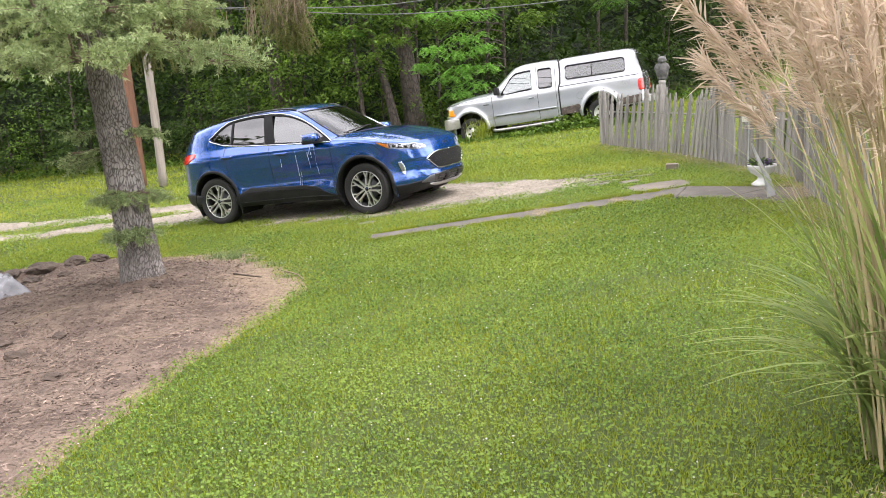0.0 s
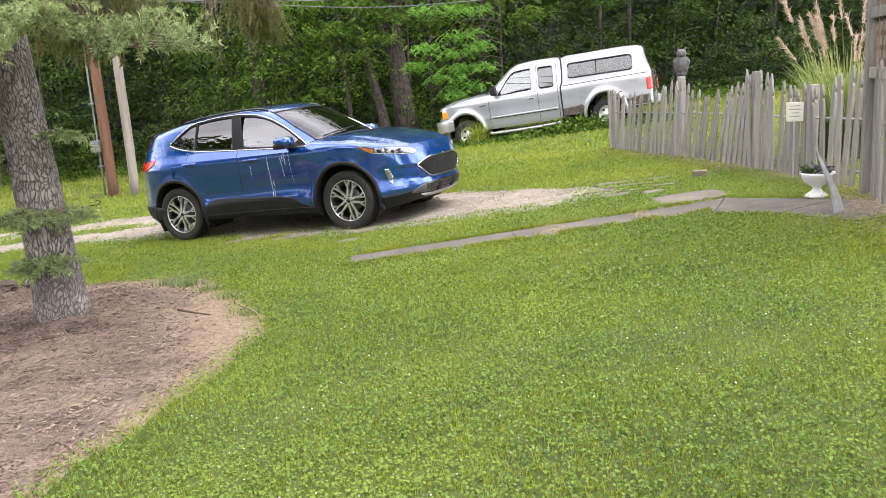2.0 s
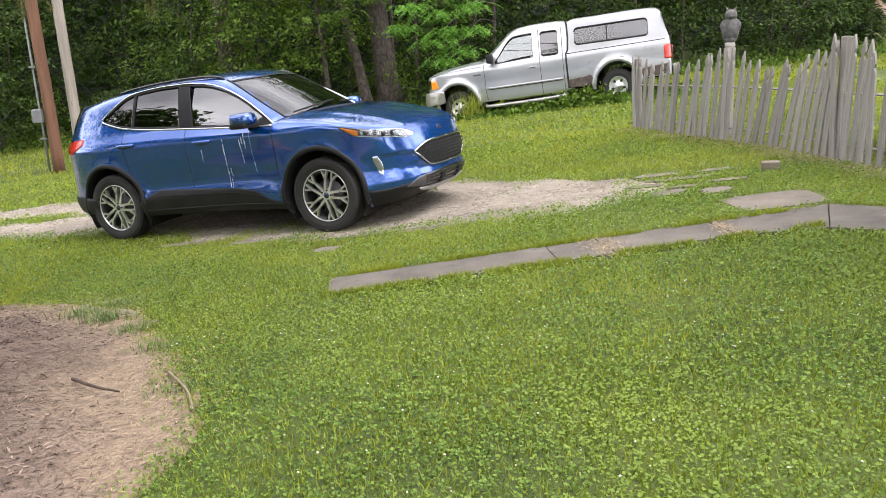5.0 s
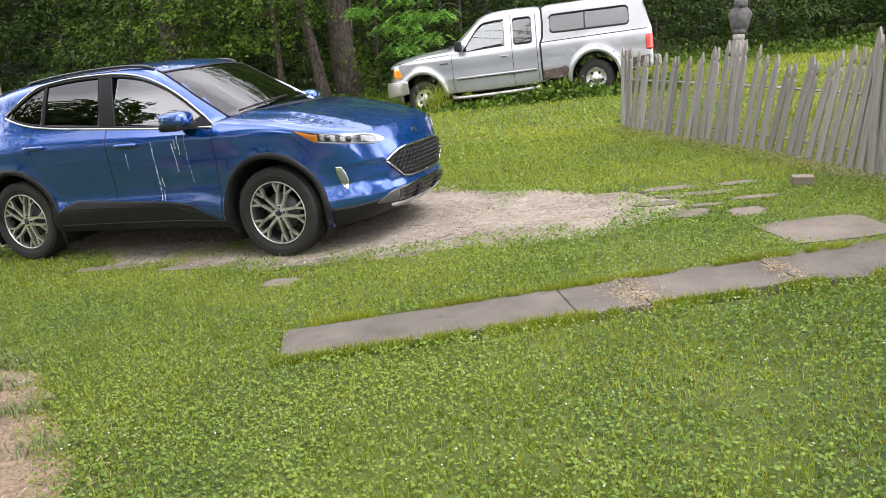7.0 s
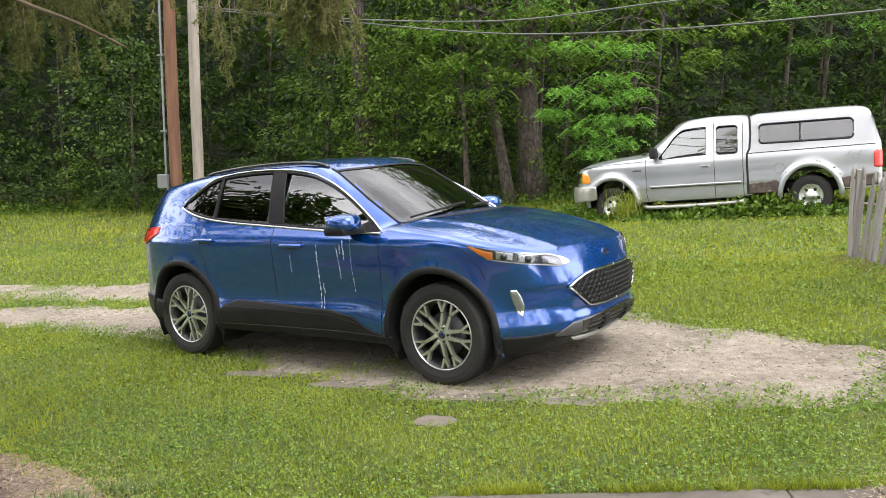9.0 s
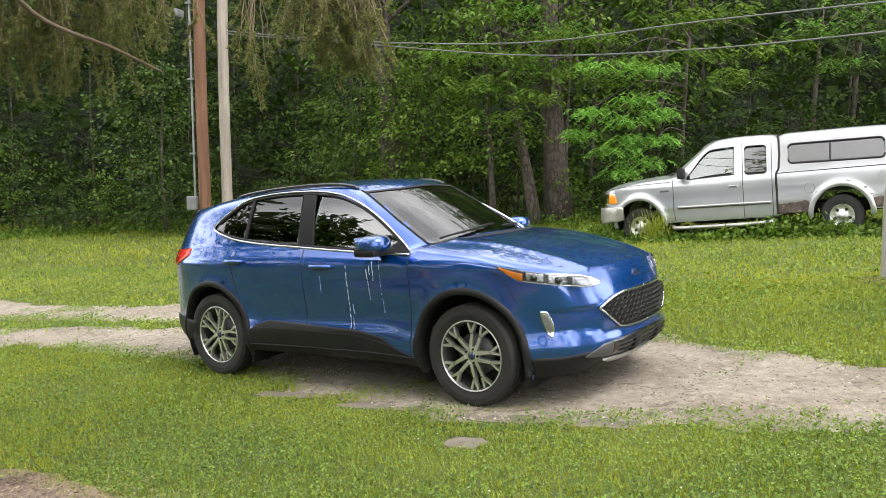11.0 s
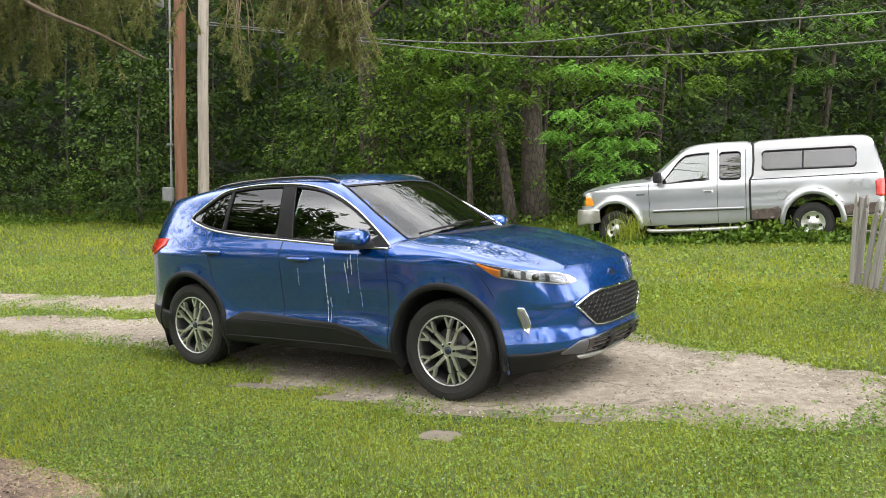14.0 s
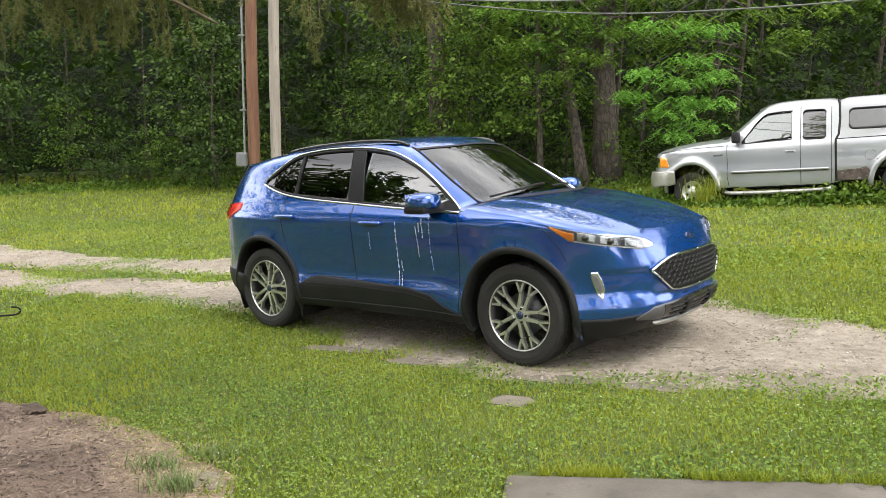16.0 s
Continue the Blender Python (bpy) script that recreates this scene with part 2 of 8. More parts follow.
M["rust"] = surface("rusty_dirty_steel", (0.045, 0.035, 0.03), (0.10, 0.075, 0.06), 8, 60, 0.85, bump=0.5, depth=0.004, c3=(0.26, 0.25, 0.24))
M["bumper_grey"] = surface("dull_chrome", (0.36, 0.35, 0.33), (0.45, 0.44, 0.42), 4, 60, 0.35, metal=0.6, bump=0.1, c3=(0.28, 0.26, 0.22))
M["satin_grey"] = surface("satin_grey", (0.075, 0.077, 0.08), (0.095, 0.097, 0.10), 6, 120, 0.45, metal=0.2, bump=0)
M["fawn"] = surface("tan_ornament", (0.22, 0.115, 0.055), (0.29, 0.165, 0.085), 5, 60, 0.8, bump=0.1, c3=(0.40, 0.31, 0.22))
M["sheet"] = surface("grey_plastic_sheet", (0.10, 0.10, 0.11), (0.24, 0.24, 0.25), 3, 30, 0.25, bump=0.3, depth=0.02, c3=(0.42, 0.42, 0.43))
M["owl"] = surface("grey_owl", (0.05, 0.049, 0.048), (0.12, 0.117, 0.112), 18, 50, 0.85, bump=0.6, depth=0.006)
M["brick"] = surface("pale_block", (0.15, 0.125, 0.095), (0.20, 0.17, 0.13), 8, 70, 0.9, bump=0.4)
M["sign"] = surface("cream_sign", (0.62, 0.61, 0.50), (0.68, 0.67, 0.56), 8, 70, 0.6, bump=0)
M["petal"] = surface("dark_petunia", (0.05, 0.03, 0.08), (0.09, 0.05, 0.13), 9, 70, 0.7, bump=0)
M["lamp_silver"] = surface("lamp_reflector", (0.34, 0.35, 0.36), (0.42, 0.43, 0.44), 30, 200, 0.2, metal=0.9, bump=0)
M["letter_grey"] = surface("faded_lettering", (0.24, 0.24, 0.25), (0.30, 0.30, 0.31), 20, 100, 0.5, bump=0)
M["pipe_grey"] = surface("dull_grey_pipe", (0.14, 0.148, 0.15), (0.20, 0.208, 0.21), 3, 40, 0.6, metal=0.2, bump=0.1)
M["spout"] = surface("dirty_white_plastic", (0.30, 0.30, 0.30), (0.42, 0.42, 0.42), 5, 60, 0.5, bump=0.1, c3=(0.16, 0.16, 0.15))
M["fog_glass"] = surface("fog_lamp_glass", (0.16, 0.165, 0.17), (0.24, 0.245, 0.25), 40, 200, 0.15, metal=0.4, bump=0)
M["cap_glass"] = glass("cap_glass", (0.25, 0.25, 0.28), 0.25, 2.4)


def scaly_bark(name, c1, c2, crack, scale=16.0):
    """Bark of small plates with dark cracks between them."""
    m = surface(name, c1, c2, 3, 40, 0.95, bump=0)
    nt = m.node_tree
    b = nt.nodes["Principled BSDF"]
    col = b.inputs["Base Color"].links[0].from_socket
    tc = nt.nodes.new("ShaderNodeTexCoord")
    mp = nt.nodes.new("ShaderNodeMapping")
    mp.inputs["Scale"].default_value = (1.0, 1.0, 0.38)
    nt.links.new(tc.outputs["Object"], mp.inputs["Vector"])
    wob = node(nt, "TexNoise", Scale=9.0, Detail=3.0)
    nt.links.new(mp.outputs["Vector"], wob.inputs["Vector"])
    add = nt.nodes.new("ShaderNodeMix")
    add.data_type = "VECTOR"
    add.inputs[0].default_value = 0.12
    nt.links.new(mp.outputs["Vector"], add.inputs[4])
    nt.links.new(wob.outputs["Color"], add.inputs[5])
    vo = node(nt, "TexVoronoi", Scale=scale)
    vo.feature = "DISTANCE_TO_EDGE"
    nt.links.new(add.outputs[1], vo.inputs["Vector"])
    gap = ramp(nt, vo.outputs["Distance"], 0.0, 0.16)
    nt.links.new(blend(nt, gap, crack, col), b.inputs["Base Color"])
    bumped(nt, b, gap, 0.9, 0.014)
    return m


M["spruce_bark"] = scaly_bark("spruce_bark", (0.20, 0.18, 0.165), (0.36, 0.33, 0.305), (0.095, 0.082, 0.073), 46.0)
M["bark"] = scaly_bark("woods_bark", (0.075, 0.060, 0.049), (0.125, 0.103, 0.087), (0.04, 0.032, 0.027), 12.0)

# ---- mesh helpers ----
rng = np.random.default_rng(7)


def smooth(a, b, v):
    u = np.clip((v - a) / (b - a), 0, 1)
    return u * u * (3 - 2 * u)


def mesh_of(name, verts, faces, material, soft=False, parent=None, label=""):
    """One mesh object from vertex rows and faces (rows of 3 or 4, or a list of tuples)."""
    me = bpy.data.meshes.new(name)
    verts = np.asarray(verts, dtype=np.float32).reshape(-1, 3)
    if isinstance(faces, np.ndarray):
        n, k = faces.shape
        me.vertices.add(len(verts))
        me.vertices.foreach_set("co", verts.ravel())
        me.loops.add(n * k)
        me.loops.foreach_set("vertex_index", faces.astype(np.int32).ravel())
        me.polygons.add(n)
        me.polygons.foreach_set("loop_start", np.arange(0, n * k, k, dtype=np.int32))
        me.update(calc_edges=True)
    else:
        me.from_pydata(verts.tolist(), [], faces)
        me.update()
    if soft:
        me.polygons.foreach_set("use_smooth", np.ones(len(me.polygons), dtype=bool))
    if material is not None:
        me.materials.append(material)
    ob = new(name, me)
    ob.parent = parent
    if label:
        ob["label"] = label
    return ob


def part(name, bm, material, parent, label="", soft=False):
    me = bpy.data.meshes.new(name)
    bmesh.ops.recalc_face_normals(bm, faces=bm.faces[:])
    bm.to_mesh(me)
    bm.free()
    if soft:
        me.polygons.foreach_set("use_smooth", np.ones(len(me.polygons), dtype=bool))
    me.materials.append(material)
    ob = new(name, me)
    ob.parent = parent
    if label:
        ob["label"] = label
    return ob


def thing(name, m, label, category, group=""):
    ob = new(name)
    ob.empty_display_size = 0.1
    ob.matrix_world = m
    return tagged(ob, label, category, group)


def box_bm(sx, sy, sz, centre=(0, 0, 0), bevel=0.0, turn=None, bm=None):
    bm = bm or bmesh.new()
    m = Matrix.Translation(centre) @ (turn or Matrix.Identity(4)) @ Matrix.Diagonal((sx, sy, sz, 1))
    r = bmesh.ops.create_cube(bm, size=1, matrix=m)
    if bevel:
        es = list({e for v in r["verts"] for e in v.link_edges})
        bmesh.ops.bevel(bm, geom=es, offset=bevel, segments=2, affect="EDGES", profile=0.6)
    return bm


def tube(points, radii, sides=8, cap=True):
    """Verts and quad faces of a tube through points."""
    pts = np.asarray(points, float)
    n = len(pts)
    radii = np.full(n, radii) if np.isscalar(radii) else np.asarray(radii, float)
    tan = np.gradient(pts, axis=0)
    tan /= np.linalg.norm(tan, axis=1)[:, None] + 1e-9
    ref = np.array([0.0, 0.0, 1.0]) if abs(tan[:, 2]).mean() < 0.8 else np.array([1.0, 0.0, 0.0])
    a = np.cross(tan, ref)
    a /= np.linalg.norm(a, axis=1)[:, None] + 1e-9
    b = np.cross(tan, a)
    th = np.linspace(0, 2 * np.pi, sides, endpoint=False)
    v = pts[:, None, :] + radii[:, None, None] * (np.cos(th)[None, :, None] * a[:, None, :] + np.sin(th)[None, :, None] * b[:, None, :])
    f = [(i * sides + j, i * sides + (j + 1) % sides, (i + 1) * sides + (j + 1) % sides, (i + 1) * sides + j) for i in range(n - 1) for j in range(sides)]
    if cap:
        f += [tuple(range(sides))[::-1], tuple(range((n - 1) * sides, n * sides))]
    return v.reshape(-1, 3), f


class Soup:
    """Collects verts and faces of several pieces into one mesh."""

    def __init__(self):
        self.v, self.f, self.n = [], [], 0

    def add(self, v, f):
        v = np.asarray(v).reshape(-1, 3)
        self.f += [tuple(int(i) + self.n for i in q) for q in f]
        self.v.append(v)
        self.n += len(v)
        return self

    def tube(self, pts, r, sides=8, cap=True):
        return self.add(*tube(pts, r, sides, cap))

    def out(self, name, material, parent=None, label="", soft=True):
        return mesh_of(name, np.concatenate(self.v), self.f, material, soft, parent, label)


def spline(ctrl, n=12, closed=False):
    """Catmull-Rom through the control points, n steps a piece."""
    c = np.asarray(ctrl, float)
    m = len(c)
    out = []
    for i in range(m if closed else m - 1):
        idx = [(i - 1) % m, i, (i + 1) % m, (i + 2) % m] if closed else [max(i - 1, 0), i, i + 1, min(i + 2, m - 1)]
        p0, p1, p2, p3 = c[idx]
        for t in np.linspace(0, 1, n, endpoint=False):
            out.append(0.5 * (2 * p1 + (p2 - p0) * t + (2 * p0 - 5 * p1 + 4 * p2 - p3) * t * t + (3 * p1 - p0 - 3 * p2 + p3) * t ** 3))
    if not closed:
        out.append(c[-1])
    return np.array(out)


def value_noise(x, y, seed=0):
    """Smooth 2D noise in -1..1 for arrays."""
    x, y = np.asarray(x, float), np.asarray(y, float)
    xi, yi = np.floor(x).astype(np.int64), np.floor(y).astype(np.int64)
    fx, fy = x - xi, y - yi
    fx, fy = fx * fx * (3 - 2 * fx), fy * fy * (3 - 2 * fy)

    def h(i, j):
        k = (i * 374761393 + j * 668265263 + seed * 974634777) & 0xFFFFFFFF
        k = ((k ^ (k >> 13)) * 1274126177) & 0xFFFFFFFF
        return ((k ^ (k >> 16)) & 0xFFFF) / 32767.5 - 1
    return (h(xi, yi) * (1 - fx) + h(xi + 1, yi) * fx) * (1 - fy) + (h(xi, yi + 1) * (1 - fx) + h(xi + 1, yi + 1) * fx) * fy


def rough_noise(x, y, scale, seed=0, octaves=3):
    return sum(value_noise(x * scale * 2 ** k, y * scale * 2 ** k, seed + k) * 0.5 ** k for k in range(octaves)) / 1.75


def inside(x, y, poly):
    """Signed distance to a closed polygon, positive inside."""
    p = np.stack([np.ravel(x), np.ravel(y)], 1)
    a, b = np.asarray(poly), np.roll(poly, -1, axis=0)
    best, odd = np.full(len(p), 1e9), np.zeros(len(p), bool)
    for (ax, ay), (bx, by) in zip(a, b):
        dx, dy = bx - ax, by - ay
        t = np.clip(((p[:, 0] - ax) * dx + (p[:, 1] - ay) * dy) / (dx * dx + dy * dy + 1e-12), 0, 1)
        best = np.minimum(best, np.hypot(p[:, 0] - ax - t * dx, p[:, 1] - ay - t * dy))
        cut = (ay > p[:, 1]) != (by > p[:, 1])
        odd ^= cut & (p[:, 0] < ax + dx * (p[:, 1] - ay) / (dy if dy else 1e-12))
    return np.where(odd, best, -best).reshape(np.shape(x))


# ---- the lie of the land ----
def land(x, y):
    """Height of the ground: falls to the driveway's lower end, gently away from the house."""
    x, y = np.asarray(x, float), np.asarray(y, float)
    side = np.where(x > -9, 0.095 * x, -0.855 + 0.045 * (x + 9))
    side = np.where(x > 6, 0.57 + 0.05 * (x - 6), side)
    side = np.where(np.abs(side) > 2.5, np.sign(side) * (2.5 + 0.1 * np.log1p(np.maximum(np.abs(side) - 2.5, 0))), side)
    return side - 0.38 * smooth(0, 12, y) - 0.05 * smooth(12, 20, y)


BED = spline([(-1.67, 3.1), (-1.66, 3.9), (-1.5, 4.7), (-1.3, 5.6), (-1.12, 6.85), (-1.50, 7.82), (-1.90, 8.7), (-2.32, 9.38), (-3.0, 9.88),
              (-4.0, 10.25), (-5.1, 10.4), (-6.1, 10.15), (-7.0, 8.2), (-6.9, 4.5), (-5.0, 1.8), (-3.0, 1.3), (-1.9, 2.2)], 8, True)
DRIVE_X = np.array([-60, -14, -11.5, -8, -6, -4.4, -3.4, -2.4, -1.0, 0.4, 1.3, 2.0, 2.3])
DRIVE_Y = np.array([30, 17.8, 16.9, 15.85, 15.3, 14.7, 13.95, 13.35, 12.55, 12.05, 11.6, 11.35, 11.3])
DRIVE_H = np.array([1.3, 1.3, 1.4, 1.3, 1.35, 1.4, 1.4, 1.45, 1.4, 1.15, 0.85, 0.45, 0.0])


def bed_mask(x, y):
    return inside(x, y, BED) + 0.07 * rough_noise(x, y, 2.5, 3) + 0.04 * rough_noise(x, y, 9, 5)


def drive_mask(x, y):
    """Positive on bare gravel."""
    off = np.interp(x, DRIVE_X, DRIVE_Y) - y
    half = np.interp(x, DRIVE_X, DRIVE_H)
    d = half - np.abs(off) + 0.26 * rough_noise(x, y, 1.1, 11) + 0.16 * rough_noise(x, y, 4, 12)
    strip = 0.20 - np.abs(off - 0.05) + 0.30 * rough_noise(x, y, 0.9, 14) + 0.12 * rough_noise(x, y, 5, 15) - 0.9 * smooth(-5.2, -3.6, x)
    return np.minimum(d, -strip)


def bare(x, y):
    return np.maximum(bed_mask(x, y), drive_mask(x, y))


def walk_mask(x, y):
    path = np.array([(-0.79, 8.92), (2.5, 8.9), (3.0, 8.35), (3.3, 7.55), (4.0, 7.55), (3.75, 8.5), (2.95, 9.47), (-0.8, 9.44)])
    return inside(x, y, path)


def grown(lo, hi, fine_lo, fine_hi, step, growth=1.25):
    c = list(np.arange(fine_lo, fine_hi + step / 2, step))
    s = step
    while c[-1] < hi:
        s *= growth
        c.append(c[-1] + s)
    s = step
    while c[0] > lo:
        s *= growth
        c.insert(0, c[0] - s)
    return np.array(c)


def sheet(name, xs, ys, height, material, keep=None):
    gx, gy = np.meshgrid(xs, ys)
    v = np.stack([gx, gy, height(gx, gy)], -1).reshape(-1, 3)
    nx = len(xs)
    i, j = np.meshgrid(np.arange(len(xs) - 1), np.arange(len(ys) - 1))
    a = (j * nx + i).ravel()
    f = np.stack([a, a + 1, a + nx + 1, a + nx], 1)
    if keep is not None:
        k = keep(gx, gy).reshape(-1)
        f = f[k[f].any(1)]
        used = np.unique(f)
        back = np.zeros(len(v), int)
        back[used] = np.arange(len(used))
        v, f = v[used], back[f]
    return mesh_of(name, v, f, material, True)


def lawn_height(x, y):
    return land(x, y) + 0.012 * rough_noise(x, y, 1.3, 21) - 0.05 * smooth(0.0, 0.12, bare(x, y)) - 0.10 * smooth(0.0, 0.06, walk_mask(x, y))


ground = sheet("ground", grown(-700, 700, -12, 8, 0.15), grown(-300, 900, -3, 25, 0.15), lawn_height, M["soil"])
tagged(ground, "green lawn ground sloping down along a gravel driveway", "lawn", kind="structure")

# gravel driveway
m = surface("gravel", (0.285, 0.248, 0.198), (0.440, 0.392, 0.325), 1.6, 75, 0.95, bump=1.0, depth=0.03, c3=(0.19, 0.163, 0.13))
nt = m.node_tree
vo = node(nt, "TexVoronoi", Scale=1.7)
vo.feature = "DISTANCE_TO_EDGE"
tc = nt.nodes.new("ShaderNodeTexCoord")
wob = node(nt, "TexNoise", Scale=2.4, Detail=6.0)
bend_ = nt.nodes.new("ShaderNodeMix")
bend_.data_type = "VECTOR"
bend_.inputs[0].default_value = 0.3
nt.links.new(tc.outputs["Object"], wob.inputs["Vector"])
nt.links.new(tc.outputs["Object"], bend_.inputs[4])
nt.links.new(wob.outputs["Color"], bend_.inputs[5])
nt.links.new(bend_.outputs[1], vo.inputs["Vector"])
base = nt.nodes["Principled BSDF"].inputs["Base Color"]
fine_ = blend(nt, ramp(nt, noise_of(nt, 16, 5, 0.7), 0.42, 0.66), (0.70, 0.68, 0.65), (1.0, 1.0, 1.0))
col = blend(nt, 1.0, base.links[0].from_socket, fine_, "MULTIPLY")
crack_ = nt.nodes.new("ShaderNodeMath")
crack_.operation = "MAXIMUM"
nt.links.new(ramp(nt, vo.outputs["Distance"], 0.0, 0.014), crack_.inputs[0])
nt.links.new(ramp(nt, noise_of(nt, 0.9, 3, 0.6), 0.42, 0.56), crack_.inputs[1])
nt.links.new(blend(nt, crack_.outputs[0], (0.13, 0.112, 0.082), col), base)
M["gravel"] = m
driveway = sheet("driveway", np.arange(-40, 3, 0.08), np.arange(9.5, 27, 0.08),
                 lambda x, y: land(x, y) + np.clip(0.10 * drive_mask(x, y), -0.04, 0.004) + 0.006 * rough_noise(x, y, 6, 31),
                 M["gravel"], lambda x, y: drive_mask(x, y) > -0.35)
tagged(driveway, "pale gravel driveway worn through the lawn", "driveway", kind="structure")

# mulch bed with a tan, bare rim
mb = surface("mulch", (0.115, 0.080, 0.061), (0.225, 0.166, 0.126), 2.4, 26, 0.97, bump=1.0, depth=0.07, c3=(0.05, 0.036, 0.028))
nt = mb.node_tree
at = nt.nodes.new("ShaderNodeAttribute")
at.attribute_name = "rim"
base = nt.nodes["Principled BSDF"].inputs["Base Color"]
tan_col = blend(nt, ramp(nt, noise_of(nt, 11, 6, 0.75), 0.32, 0.68), (0.165, 0.118, 0.082), (0.345, 0.262, 0.176))
nt.links.new(blend(nt, at.outputs["Fac"], base.links[0].from_socket, tan_col), base)


def bed_height(x, y):
    d = bed_mask(x, y)
    mound = 0.05 * smooth(0.1, 1.0, d) + 0.03 * smooth(0.3, 1.6, d) * rough_noise(x, y, 1.6, 41) + 0.022 * smooth(0.1, 0.8, d) * rough_noise(x, y, 7, 43)
    back = np.exp(-((y - 10.0) ** 2) / 0.10) * smooth(-3.6, -4.4, x) * 0.10 * (1 + rough_noise(x, y, 5, 44))
    mound = mound + 0.17 * np.exp(-((x + 3.0) ** 2 + (y - 7.35) ** 2) / 1.5) * smooth(0.1, 1.0, d)
    return land(x, y) + np.clip(0.25 * d, -0.05, 0.006) + mound + back * smooth(0.0, 0.2, d)


def rim_reach(x, y):
    """How much farther the bare tan soil reaches into the bed at its trodden end."""
    return 0.85 * np.exp(-((x + 1.45) ** 2 + (y - 7.5) ** 2) / 1.3) + 0.4 * np.exp(-((x + 2.5) ** 2 + (y - 9.2) ** 2) / 0.35)


bed = sheet("mulch_bed", np.arange(-7.4, -0.6, 0.045), np.arange(1.0, 11.1, 0.045), bed_height, mb, lambda x, y: bed_mask(x, y) > -0.2)
co = np.empty(len(bed.data.vertices) * 3, np.float32)
bed.data.vertices.foreach_get("co", co)
co = co.reshape(-1, 3)
d = bed_mask(co[:, 0], co[:, 1])
rim_w = 0.13 + rim_reach(co[:, 0], co[:, 1])
rim = 1 - smooth(rim_w * 0.4, rim_w * 1.25, d + 0.15 * rough_noise(co[:, 0], co[:, 1], 3, 45))
bed.data.attributes.new("rim", "FLOAT", "POINT").data.foreach_set("value", rim.astype(np.float32))
tagged(bed, "brown shredded-bark mulch bed with a bare tan rim round the spruce", "mulch bed", kind="structure")

# ---- concrete walk: cast slabs with open joints ----
def slab_bm(poly, thick, bevel=0.004, rise=0.012):
    bm = bmesh.new()
    top = [bm.verts.new((x, y, float(land(x, y)) + rise)) for x, y in poly]
    f = bm.faces.new(top)
    r = bmesh.ops.extrude_face_region(bm, geom=[f])
    for v in r["geom"]:
        if isinstance(v, bmesh.types.BMVert):
            v.co.z -= thick
    es = [e for e in bm.edges if all(v in top for v in e.verts)]
    bmesh.ops.bevel(bm, geom=es, offset=bevel, segments=2, affect="EDGES")
    return bm


pavement = new("pavement")
tagged(pavement, "narrow grey concrete garden walk with cracked joints", "walk", kind="structure")
for poly in ([(-0.79, 8.93), (0.82, 8.95), (0.80, 9.46), (-0.82, 9.42)],
             [(0.824, 8.95), (1.22, 8.96), (1.17, 9.48), (0.804, 9.46)],
             [(1.225, 8.97), (2.06, 8.98), (2.02, 9.51), (1.175, 9.48)],
             [(2.065, 8.98), (2.62, 8.82), (2.95, 9.52), (2.025, 9.52)],
             [(2.626, 8.816), (3.0, 8.3), (3.6, 8.55), (2.956, 9.516)],
             [(3.004, 8.292), (3.25, 7.5), (3.95, 7.6), (3.606, 8.54)]):
    part("paving_slab", slab_bm(poly, 0.09), M["concrete"], pavement)


def ragged(cx, cy, rx, ry, seed, turn=0.0, n=11):
    r = np.random.default_rng(seed)
    th = np.linspace(0, 2 * np.pi, n, endpoint=False) + r.uniform(-0.15, 0.15, n)
    k = 1 + r.uniform(-0.22, 0.16, n)
    sq = 1 / np.maximum(np.abs(np.cos(th)), np.abs(np.sin(th))) ** 0.6
    x, y = rx * k * sq * np.cos(th), ry * k * sq * np.sin(th)
    c, s = math.cos(turn), math.sin(turn)
    return list(zip(cx + x * c - y * s, cy + x * s + y * c))


old_paving = new("old_paving")
tagged(old_paving, "broken sunken paving slabs overgrown with weeds", "paving", kind="structure")
SLABS = ([(2.72, 9.90, 0.36, 0.31), (2.12, 10.83, 0.17, 0.13), (2.51, 10.65, 0.14, 0.14), (2.3, 11.75, 0.25, 0.08), (2.85, 11.6, 0.20, 0.07),
                                    (2.02, 11.28, 0.2, 0.08), (2.45, 11.42, 0.32, 0.07), (-1.65, 11.38, 0.42, 0.10), (-0.97, 10.55, 0.14, 0.10), (-0.75, 11.02, 0.34, 0.1),
                                    (-0.1, 10.86, 0.22, 0.1), (0.45, 10.9, 0.22, 0.11), (-0.2, 11.2, 0.3, 0.12), (0.2, 11.22, 0.25, 0.12), (-2.5, 11.75, 0.4, 0.08), (2.75, 11.05, 0.2, 0.06), (2.35, 11.02, 0.16, 0.05)])
BROKEN = [(2.40, 9.66), (2.62, 9.625), (2.86, 9.60), (3.02, 9.61), (3.06, 9.82), (3.07, 10.06), (3.04, 10.17), (2.84, 10.20), (2.60, 10.235), (2.42, 10.27), (2.35, 10.24), (2.37, 10.05), (2.385, 9.84)]
for k, (x, y, rx, ry) in enumerate(SLABS):
    edge = ragged(x, y, rx, ry, k + 3, -0.25, 15) if k else BROKEN
    part("paving_slab", slab_bm(edge, 0.06, 0.006, 0.012 if x > 1.5 else 0.002), M["slab"], old_paving)

# ---- utility poles, meter box, conduit, overhead wires ----
def standing_pole(name, x, y, r0, r1, h, material, label, lean=0.0):
    z = float(land(x, y))
    t = thing(name, pose(x, y, z), label, "utility pole")
    k = np.linspace(-0.3, h, 16)
    pts = np.stack([lean * k / h + 0.01 * np.sin(k * 1.3), 0 * k, k], 1)
    Soup().tube(pts, np.linspace(r0, r1, 16), 14).out("shaft", material, t)
    return t


